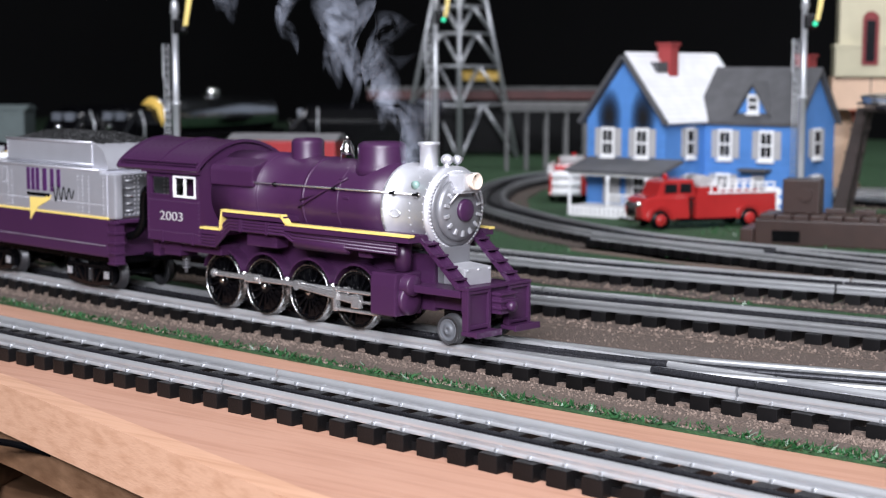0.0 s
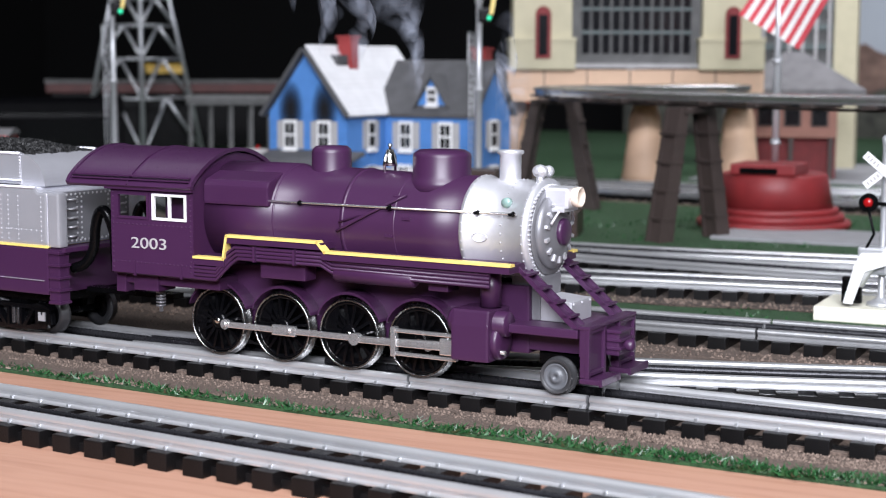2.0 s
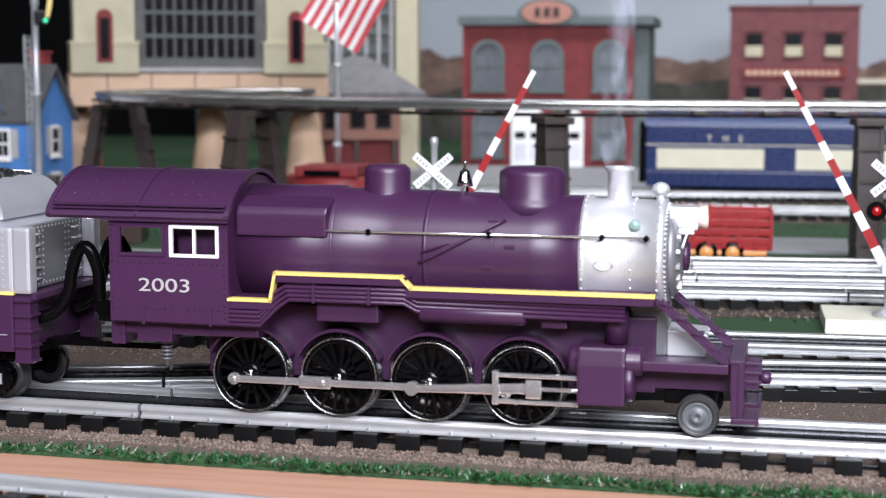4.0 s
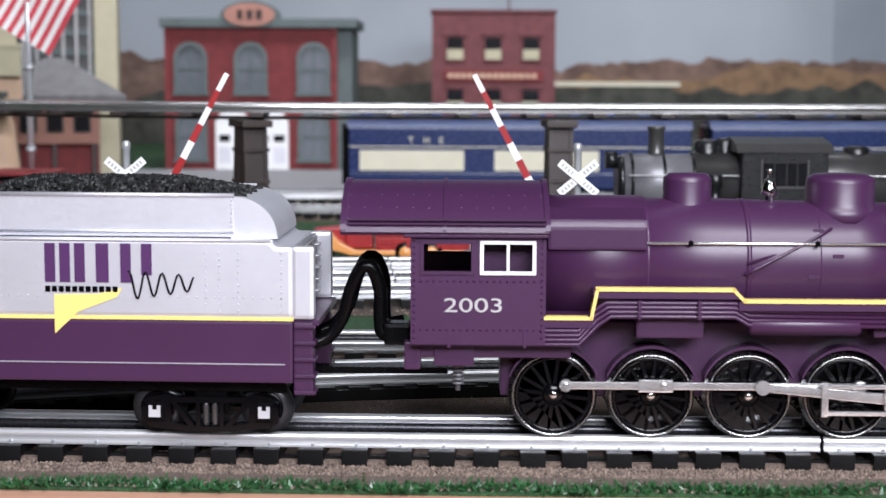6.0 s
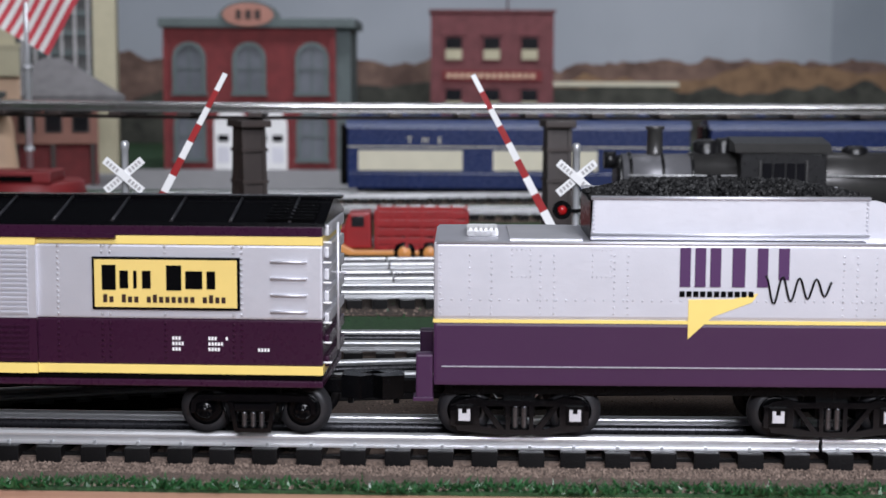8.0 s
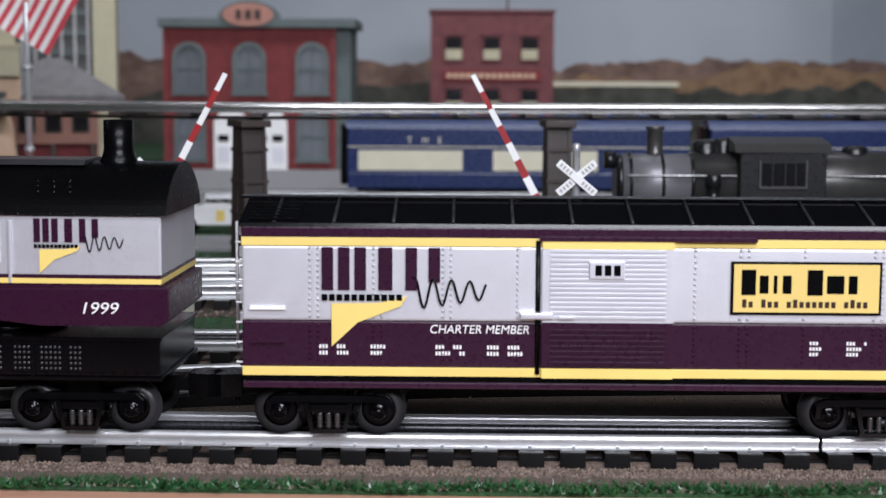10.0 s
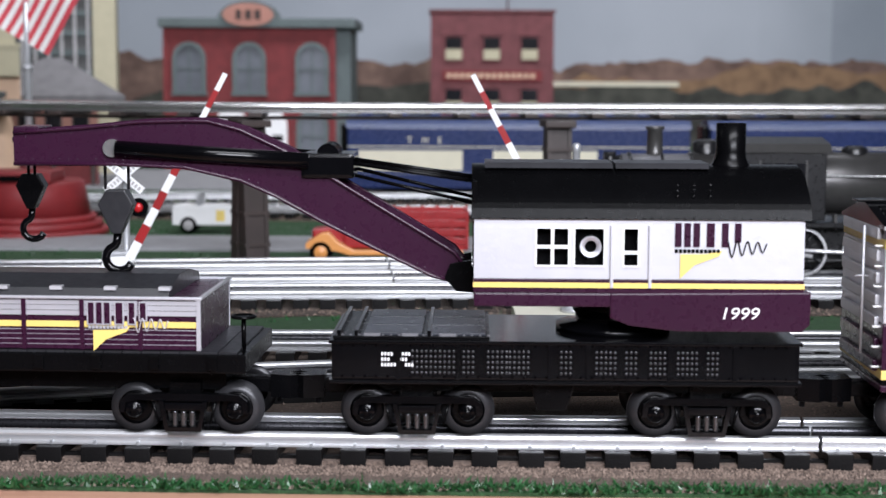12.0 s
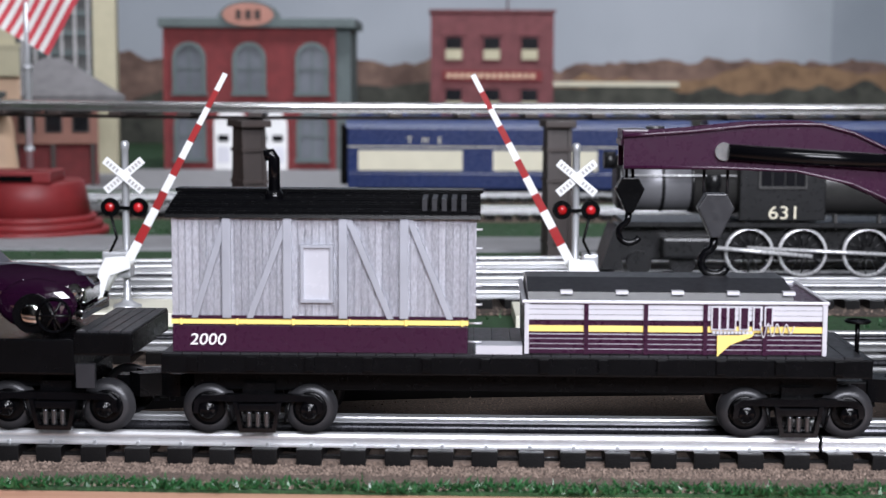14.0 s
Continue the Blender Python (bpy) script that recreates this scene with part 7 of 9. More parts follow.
build_auto_flat()


# ---- crossing gates ----
def crossing_gate(x, y, side, label):
    """side: +1 when the raised arm leans towards +x."""
    g = thing("crossing_gate", pose(x, y, 0), label, "crossing gate", group="railroad crossing gates")
    part("base_pad", B(-0.036, 0.034, -0.018, 0.040, 0.0, 0.0085, bev=0.001), PADWHITE, g, "cream moulded base")
    bm = bmesh.new()
    lathe(bm, [(0.0085, 0.0085), (0.0085, 0.0105), (0.0060, 0.0115), (0.0035, 0.013), (0.0022, 0.0145), (0.0022, 0.104), (0.0026, 0.1045), (0.0026, 0.108), (0.0016, 0.1095)], seg=18)
    part("post", bm, SIGNAL, g)
    for a in (40, -40):
        bm = bmesh.new()
        box(bm, -0.0145, 0.0145, -0.0012, 0, -0.0024, 0.0024, bev=0.0003)
        bm.transform(Matrix.Translation((0, -0.003 - (0.0013 if a > 0 else 0), 0.089)) @ Matrix.Rotation(radians(a), 4, "Y"))
        b = part("crossbuck_board", bm, WHITE, g)
        bm = bmesh.new()
        for k in range(-5, 6):
            if abs(k) > 1:
                box(bm, k * 0.0024 - 0.0007, k * 0.0024 + 0.0007, -0.0014, -0.0011, -0.0012, 0.0012)
        bm.transform(Matrix.Translation((0, -0.003 - (0.0013 if a > 0 else 0), 0.089)) @ Matrix.Rotation(radians(a), 4, "Y"))
        part("faded_print", bm, PALEGREY, b)
    part("lamp_bar", B(-0.010, 0.010, -0.004, -0.002, 0.0685, 0.0705), BLACK, g)
    for sx in (-1, 1):
        bm = bmesh.new()
        lathe(bm, [(0.0056, -0.0012), (0.0056, 0.0012), (0.0030, 0.005), (0.001, 0.0055)], base=(sx * 0.0085, -0.004, 0.0700), axis="y", seg=20)
        hd_ = part("signal_head", bm, BLACK, g)
        bm = bmesh.new()
        lathe(bm, [(0.0030, -0.0018), (0.0022, -0.0028), (0.0001, -0.0032)], base=(sx * 0.0085, -0.004, 0.0700), axis="y", seg=16)
        part("red_lens", bm, REDLIT if sx > 0 else REDLAMP, hd_, "red signal lens")
    part("mechanism_box", B(-0.013 * (1 if side > 0 else -0.3), 0.004 if side > 0 else 0.013, -0.009, 0.004, 0.0280, 0.0440, bev=0.0015), SIGNAL, g)
    bm = bmesh.new()
    pipe(bm, [Vector((-side * 0.008, -0.008, 0.068)), Vector((-side * 0.004, -0.008, 0.052)), Vector((-side * 0.010, -0.008, 0.040))], 0.0009)
    part("cable", bm, BLACK, g)
    # arm with red and white bands
    p0, p1 = Vector((side * 0.004, -0.010, 0.040)), Vector((side * 0.062, -0.010, 0.1495))
    bm = bmesh.new()
    pipe(bm, [Vector((-side * 0.012, -0.010, 0.022)), Vector((-side * 0.004, -0.010, 0.0365)), Vector((side * 0.003, -0.010, 0.0385)), p0.copy()], 0.0036, seg=8)
    part("arm_bracket", bm, WHITE, g)
    bm = bmesh.new()
    prism(bm, [(side * a, b) for a, b in ((-0.0195, 0.0110), (-0.0140, 0.0105), (-0.0075, 0.0300), (0.0050, 0.0345), (0.0050, 0.0420), (-0.0100, 0.0410), (-0.0135, 0.0340))], -0.0150, -0.0132, bev=0.0004)
    part("arm_plate", bm, WHITE, g, "white arm plate with a worn foot")
    part("counterweight", B(*sorted((-side * 0.022, -side * 0.010)), -0.009, -0.003, 0.010, 0.026, bev=0.002), BLACK, g)
    n = 11
    for k in range(n):
        a, b = p0.lerp(p1, k / n), p0.lerp(p1, (k + 1) / n)
        w = 0.0054 - 0.0027 * k / n
        d = (b - a).normalized()
        nrm = Vector((-d.z, 0, d.x))
        bm = bmesh.new()
        prism(bm, [((a - nrm * w / 2).x, (a - nrm * w / 2).z), ((a + nrm * w / 2).x, (a + nrm * w / 2).z), ((b + nrm * w / 2).x, (b + nrm * w / 2).z), ((b - nrm * w / 2).x, (b - nrm * w / 2).z)], -0.0115, -0.0095)
        part("arm_band", bm, RED if k % 2 else WHITE, g, "red arm band" if k % 2 else "white arm band")


crossing_gate(-0.189, 0.990, 1, "white crossing gate with raised striped arm and crossbuck")
crossing_gate(0.080, 0.985, -1, "white crossing gate with raised striped arm and crossbuck")


# ---- elevated trestle ----
TRL, TRLEN = course([(-0.49, 1.800), (-0.56, 1.748), (-0.612, 1.670), (-0.630, 1.575), (-0.585, 1.480), (-0.500, 1.402), (-0.415, 1.352), (-0.28, 1.285), (-0.149, 1.258), (0.09, 1.275), (0.45, 1.295)])


def build_trestle():
    t = thing("elevated_trestle", pose(0, 0, 0), "elevated grey track on brown plastic trestle bents", "trestle")

    def sweep(off, w, z0, z1, name, m):
        bm = bmesh.new()
        f, b = [], []
        n = 70
        for i in range(n + 1):
            p, h = TRL(TRLEN * i / n)
            f.append((p.x - math.sin(h) * (off - w), p.y + math.cos(h) * (off - w)))
            b.append((p.x - math.sin(h) * (off + w), p.y + math.cos(h) * (off + w)))
        ribbon(bm, f, b, z0, z1)
        part(name, bm, m, t)

    def rounded(off):
        bm = bmesh.new()
        pts = []
        for i in range(71):
            p, h = TRL(TRLEN * i / 70)
            pts.append(Vector((p.x - math.sin(h) * off, p.y + math.cos(h) * off, 0.1242)))
        pipe(bm, pts, 0.0026, seg=12)
        part("rail", bm, DECKGREY, t)
    for off in (-0.0165, 0.0, 0.0165):
        sweep(off, 0.0012, 0.1195, 0.1235, "rail_web", DECKGREY)
        rounded(off)
    sweep(0, 0.0035, 0.1140, 0.1165, "deck_stringer", TRESTLE)
    s = 0.01
    while s < TRLEN:
        p, h = TRL(s)
        part("tie", B(-0.005, 0.005, -0.022, 0.022, 0.1166, 0.1194), TRESTLE, t, at=pose(p.x, p.y, 0, 0, 0, math.degrees(h)))
        s += 0.052
    for x, y, rz, spread in ((-0.630, 1.574, 0, 0.0415), (-0.417, 1.351, 59, 0.033), (-0.147, 1.252, -62, 0.010), (0.090, 1.275, -84, 0.010)):
        for sy in (-1, 1):
            bm = bmesh.new()
            # a channel-shaped leg, wider at the foot
            lean = sy * spread
            for q in ((-0.0095, -0.0065), (0.0065, 0.0095)):
                prism(bm, [(lean * 0.45 - 0.005, 0.113), (lean * 0.45 + 0.005, 0.113), (lean + 0.0076, 0.0), (lean - 0.0076, 0.0)], *q)
            prism(bm, [(lean * 0.45 - 0.0035, 0.113), (lean * 0.45 + 0.0035, 0.113), (lean + 0.0056, 0.0), (lean - 0.0056, 0.0)], -0.0065, 0.0065)
            leg = part("trestle_leg", bm, TRESTLE, t, at=pose(x, y, 0, 0, 0, rz))
            for k in range(4):
                z = 0.018 + k * 0.024
                xx = lean + (lean * 0.45 - lean) * z / 0.113
                part("leg_step", B(xx - 0.0068, xx + 0.0068, -0.0104, 0.0104, z, z + 0.0026), TRESTLE, leg)
        part("trestle_cap", B(-0.016, 0.016, -0.012, 0.012, 0.1085, 0.1139, bev=0.001), TRESTLE, t, at=pose(x, y, 0, 0, 0, rz))


build_trestle()


# ---- buildings behind the line ----
def arched_window(parent, x, z0, z1, w, y, frame_m, pane_m):
    r = w / 2
    arc = [(x + r * math.cos(a), z1 - r + r * math.sin(a)) for a in [math.pi * i / 10 for i in range(11)]]
    out = [(x + (r + 0.006) * math.cos(a), z1 - r + (r + 0.006) * math.sin(a)) for a in [math.pi * i / 10 for i in range(11)]]
    bm = bmesh.new()
    prism(bm, [(x + r + 0.006, z0)] + out + [(x - r - 0.006, z0), (x - r, z0)] + arc[::-1] + [(x + r, z0)], y - 0.006, y)
    w_ = part("window", bm, frame_m, parent)
    bm = bmesh.new()
    prism(bm, [(x + r, z0)] + arc + [(x - r, z0)], y - 0.002, y - 0.0005)
    part("pane", bm, pane_m, w_)
    part("mullion", B(x - 0.0012, x + 0.0012, y - 0.004, y - 0.002, z0, z1 - 0.002), frame_m, w_)
    part("transom", B(x - r, x + r, y - 0.004, y - 0.002, (z0 + z1) / 2 - 0.0012, (z0 + z1) / 2 + 0.0012), frame_m, w_)
    part("sill", B(x - r - 0.008, x + r + 0.008, y - 0.008, y, z0 - 0.005, z0), frame_m, w_)


def build_fire_station():
    x0, x1, y = -0.418, -0.160, 2.42
    f = thing("fire_station", pose(0, 0, 0), "red brick two-storey fire station with grey trim and white doors", "building")
    part("wall", B(x0, x1, y, y + 0.20, 0, 0.214), REDWALL, f)
    part("side_wall", B(x1, x1 + 0.022, y + 0.010, y + 0.19, 0, 0.212), TRIMGREY, f)
    part("cornice", B(x0 - 0.006, x1 + 0.03, y - 0.012, y + 0.21, 0.2141, 0.228, bev=0.002), TRIMGREY, f)
    for x in (x0 + 0.004, x1 - 0.004):
        part("corner_strip", B(x - 0.004, x + 0.004, y - 0.004, y - 0.0002, 0, 0.2138), REDWALL, f)
    bm = bmesh.new()
    pts = [(-0.289 + 0.046 * math.cos(a), 0.228 + 0.026 * math.sin(a)) for a in [math.pi * i / 16 for i in range(17)]]
    prism(bm, pts, y - 0.010, y + 0.01)
    part("pediment", bm, TRIMGREY, f)
    bm = bmesh.new()
    pts = [(-0.289 + 0.038 * math.cos(a), 0.233 + 0.017 * math.sin(a)) for a in [2 * math.pi * i / 28 for i in range(28)]]
    prism(bm, pts, y - 0.016, y - 0.0102)
    s = part("oval_sign", bm, SIGNPEACH, f, "peach oval sign with dark marks")
    for k, w in ((-0.018, 0.008), (-0.004, 0.009), (0.010, 0.009)):
        part("sign_mark", B(-0.289 + k, -0.289 + k + w, y - 0.0175, y - 0.016, 0.226, 0.240), BROWN, s)
    for x in (-0.379, -0.289, -0.195):
        arched_window(f, x, 0.118, 0.187, 0.038, y, TRIMGREY, WINDOWGREY)
    for x in (-0.379, -0.195):
        arched_window(f, x, 0.018, 0.086, 0.036, y, TRIMGREY, WINDOWGREY)
    for x in (-0.317, -0.259):
        d = part("garage_door", B(x - 0.026, x + 0.026, y - 0.003, y - 0.0002, 0.0005, 0.070), WHITE, f, "white panelled garage door")
        bm = bmesh.new()
        pts = [(x + 0.026 * math.cos(a), 0.070 + 0.022 * math.sin(a)) for a in [math.pi * i / 12 for i in range(13)]]
        prism(bm, pts, y - 0.003, y - 0.0002)
        part("door_arch", bm, WHITE, d)
        for k in (-0.012, 0.012):
            part("door_pane", B(x + k - 0.008, x + k + 0.008, y - 0.0038, y - 0.003, 0.044, 0.054), DARKWINDOW, d)
            part("door_panel", B(x + k - 0.009, x + k + 0.009, y - 0.0038, y - 0.003, 0.012, 0.036), LIGHTGREY, d)


build_fire_station()


def build_brick_building():
    f = thing("brick_building", pose(0, 0, 0), "dull brick commercial building with pale lower sashes", "building")
    x0, x1, y = -0.020, 0.194, 2.80
    part("wall", B(x0, x1, y, y + 0.16, 0, 0.252), BRICKWALL, f)
    part("parapet", B(x0 - 0.003, x1 + 0.003, y - 0.004, y + 0.164, 0.2521, 0.257), BRICKWALL, f)
    part("sign_band", B(x0 + 0.02, x1 - 0.02, y - 0.004, y, 0.134, 0.152), REDWALL, f)
    bm = bmesh.new()
    for k in range(14):
        box(bm, x0 + 0.028 + k * 0.0112, x0 + 0.036 + k * 0.0112, y - 0.005, y - 0.004, 0.139, 0.147)
    part("faded_lettering", bm, PEACH, f)
    for z in (0.168, 0.078):
        for x in (0.020, 0.086, 0.152):
            w = part("window", B(x - 0.017, x + 0.017, y - 0.004, y - 0.0002, z, z + 0.044), BRICKWALL, f)
            part("upper_pane", B(x - 0.014, x + 0.014, y - 0.0055, y - 0.004, z + 0.021, z + 0.041), DARKWINDOW, w)
            part("lower_sash", B(x - 0.014, x + 0.014, y - 0.0055, y - 0.004, z + 0.003, z + 0.0205), CREAM, w)
            part("lintel", B(x - 0.019, x + 0.019, y - 0.006, y, z + 0.044, z + 0.049), BRICKWALL, w)
    bm = bmesh.new()
    tube(bm, (0.115, y + 0.05, 0.25), (0.115, y + 0.05, 0.33), 0.002)
    part("mast", bm, TIN, f)


build_brick_building()


def build_house():
    """L-shaped farmhouse; x runs along its front, the gable wing's near corner is the origin."""
    h = thing("farmhouse", pose(-0.813, 1.458, 0, 0, 0, -3), "bright blue two-storey farmhouse with soot-stained windows and porch", "house")
    P = lambda n, b, m, lab="": part(n, b, m, h, lab)
    W, wh, ap = 0.096, 0.099, 0.162
    bm = bmesh.new()
    prism(bm, [(-W, 0), (-W, wh), (-W / 2, ap), (0, wh), (0, 0)], 0, 0.175)
    P("gable_wing", bm, BLUEWALL)
    bm = bmesh.new()
    prism(bm, [(0.077, 0), (0.077, 0.097), (0.120, 0.148), (0.163, 0.097), (0.163, 0)], 0.0003, 0.106, "x")
    P("main_wing", bm, BLUEWALL)
    for k in range(22):
        z = 0.005 + k * 0.0044
        P("clapboard", B(-W - 0.0004, 0.0004, -0.0005, 0.0, z, z + 0.0036), BLUEWALL)
        P("clapboard", B(0.0006, 0.1064, 0.0765, 0.077, z, z + 0.0036), BLUEWALL)
    # roofs as slabs of shingle courses
    def slab(name, a, b, y0, y1, m, t=0.004):
        bm = bmesh.new()
        d = Vector((b[0] - a[0], b[1] - a[1])).normalized()
        nx, nz = -d.y * t, d.x * t
        if nz < 0:
            nx, nz = -nx, -nz
        prism(bm, [a, b, (b[0] + nx, b[1] + nz), (a[0] + nx, a[1] + nz)], y0, y1)
        return P(name, bm, m)
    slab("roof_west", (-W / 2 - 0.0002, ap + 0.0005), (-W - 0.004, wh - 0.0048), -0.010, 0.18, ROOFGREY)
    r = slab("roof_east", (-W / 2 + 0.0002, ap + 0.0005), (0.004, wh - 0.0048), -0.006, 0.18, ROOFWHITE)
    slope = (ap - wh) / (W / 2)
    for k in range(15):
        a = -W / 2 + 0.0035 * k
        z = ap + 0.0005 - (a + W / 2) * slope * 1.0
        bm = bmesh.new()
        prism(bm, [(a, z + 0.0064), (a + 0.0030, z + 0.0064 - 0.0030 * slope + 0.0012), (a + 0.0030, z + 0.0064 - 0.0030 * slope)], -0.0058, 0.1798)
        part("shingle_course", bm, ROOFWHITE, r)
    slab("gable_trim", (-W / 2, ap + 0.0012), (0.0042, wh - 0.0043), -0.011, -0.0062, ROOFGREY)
    bm = bmesh.new()
    prism(bm, [(0.0725, 0.0975), (0.1205, 0.1535), (0.168, 0.0975), (0.168, 0.0935), (0.1205, 0.1485), (0.0725, 0.0935)], -0.012, 0.112, "x")
    P("main_roof", bm, ROOFGREY)
    for x, y, z0, z1 in ((-0.036, 0.060, 0.140, 0.176), (0.078, 0.150, 0.110, 0.164)):
        c = P("chimney", B(x - 0.008, x + 0.008, y - 0.008, y + 0.008, z0, z1, bev=0.0006), CHIMNEY)
        part("chimney_cap", B(x - 0.0095, x + 0.0095, y - 0.0095, y + 0.0095, z1, z1 + 0.003), CHIMNEY, c)
    P("roof_patch", B(-0.045, -0.030, 0.03, 0.050, 0.148, 0.1585), ROOFGREY)
    # dormer
    bm = bmesh.new()
    prism(bm, [(0.036, 0.104), (0.056, 0.136), (0.076, 0.104)], 0.080, 0.115)
    P("dormer", bm, BLUEWALL)
    bm = bmesh.new()
    prism(bm, [(0.0335, 0.1035), (0.056, 0.1395), (0.0785, 0.1035), (0.076, 0.1035), (0.056, 0.1355), (0.036, 0.1035)], 0.074, 0.116)
    P("dormer_roof", bm, ROOFGREY)

    def window(x, y, z, axis="x", w=0.0125, hh=0.027, shut=True):
        """A sash window with white frame, four panes and grey shutters."""
        def bx(a, b, d0, d1, z0, z1):
            return B(a, b, y + d0, y + d1, z0, z1) if axis == "x" else B(x + d0, x + d1, a, b, z0, z1)
        c = x if axis == "x" else y
        s = -1 if axis == "x" else 1
        d = sorted((s * 0.0022, s * 0.0005))
        f = P("window", bx(c - w / 2 - 0.002, c + w / 2 + 0.002, *d, z - 0.002, z + hh + 0.002), WHITE)
        d2 = sorted((s * 0.0030, s * 0.0023))
        for i in (-1, 1):
            for j in (0, 1):
                part("pane", bx(c + i * w / 4 - w * 0.20, c + i * w / 4 + w * 0.20, *d2, z + j * hh / 2 + 0.0012, z + (j + 1) * hh / 2 - 0.0012), DARKWINDOW, f)
        part("sill", bx(c - w / 2 - 0.003, c + w / 2 + 0.003, *sorted((s * 0.005, s * 0.0005)), z - 0.0045, z - 0.002), WHITE, f)
        if shut:
            for i in (-1, 1):
                part("shutter", bx(c + i * (w / 2 + 0.006) - 0.004, c + i * (w / 2 + 0.006) + 0.004, *sorted((s * 0.0018, s * 0.0005)), z - 0.001, z + hh + 0.001), PALEGREY, f)
    for x in (-0.069, -0.027):
        window(x, -0.0005, 0.062)
    for x in (0.026, 0.074):
        window(x, 0.0768, 0.060)
    window(0.024, 0.0768, 0.014)
    for z in (0.062, 0.014):
        window(0.0002, 0.045, z, axis="y", w=0.0110)
        window(0.1062, 0.120, z, axis="y", w=0.0125)
    window(0.056, 0.0800, 0.1085, w=0.009, hh=0.015, shut=False)
    # soot above the upper gable windows
    for x in (-0.069, -0.027):
        bm = bmesh.new()
        box(bm, x - 0.017, x + 0.017, -0.0009, -0.0007, 0.070, 0.134)
        P("soot_stain", bm, SOOTSTAIN, "feathered black soot stain")
    # front door and porch
    P("front_door", B(-0.074, -0.054, -0.003, -0.0004, 0.012, 0.045), PALEGREY)
    window(-0.030, -0.0005, 0.018, w=0.012, hh=0.024)
    fl = P("porch_floor", B(-0.092, 0.018, -0.042, -0.001, 0.0, 0.0105, bev=0.0005), WHITE)
    for k in range(19):
        part("lattice_slat", B(-0.091 + k * 0.0056, -0.0893 + k * 0.0056, -0.0426, -0.042, 0.001, 0.0095), PALEGREY, fl)
    bm = bmesh.new()
    prism(bm, [(-0.046, 0.0485), (-0.0005, 0.0600), (-0.0005, 0.0560), (-0.046, 0.0455)], -0.093, 0.022, "x")
    P("porch_roof", bm, ROOFGREY)
    P("porch_beam", B(-0.091, 0.018, -0.042, -0.039, 0.0425, 0.0455), WHITE)
    for x in (-0.090, -0.043, 0.004, 0.0165):
        bm = bmesh.new()
        lathe(bm, [(0.0022, 0.0105), (0.0016, 0.013), (0.0016, 0.036), (0.0024, 0.040), (0.0024, 0.0425)], base=(x, -0.0405, 0), seg=8)
        P("porch_post", bm, WHITE)
    P("porch_rail", B(-0.041, 0.017, -0.0412, -0.0398, 0.0235, 0.0250), WHITE)
    for k in range(14):
        P("baluster", B(-0.0395 + k * 0.0041, -0.0383 + k * 0.0041, -0.0410, -0.0400, 0.0105, 0.0236), WHITE)
    P("door_canopy", B(0.048, 0.080, 0.062, 0.0770, 0.046, 0.0495, bev=0.001), ROOFGREY)
    P("back_door", B(0.058, 0.072, 0.0745, 0.0764, 0.004, 0.042), PALEGREY)


SOOTSTAIN = bpy.data.materials.new("soot_stain")
SOOTSTAIN.use_nodes = True
_nt = SOOTSTAIN.node_tree
_b = _nt.nodes["Principled BSDF"]
_b.inputs["Base Color"].default_value = (0.006, 0.006, 0.007, 1)
_b.inputs["Roughness"].default_value = 0.95
_co, _mp, _gr, _rp = (_nt.nodes.new(n) for n in ("ShaderNodeTexCoord", "ShaderNodeMapping", "ShaderNodeTexGradient", "ShaderNodeValToRGB"))
_gr.gradient_type = "SPHERICAL"
_mp.inputs["Location"].default_value = (-1.0, 0, -1.0)
_mp.inputs["Scale"].default_value = (2.0, 0, 2.0)
_nt.links.new(_co.outputs["Generated"], _mp.inputs["Vector"])
_nt.links.new(_mp.outputs["Vector"], _gr.inputs["Vector"])
_rp.color_ramp.elements[0].position, _rp.color_ramp.elements[1].position = 0.02, 0.95
_rp.color_ramp.elements[1].color = (0.80, 0.80, 0.80, 1)
_nt.links.new(_gr.outputs["Color"], _rp.inputs["Fac"])
_nt.links.new(_rp.outputs["Color"], _b.inputs["Alpha"])
build_house()


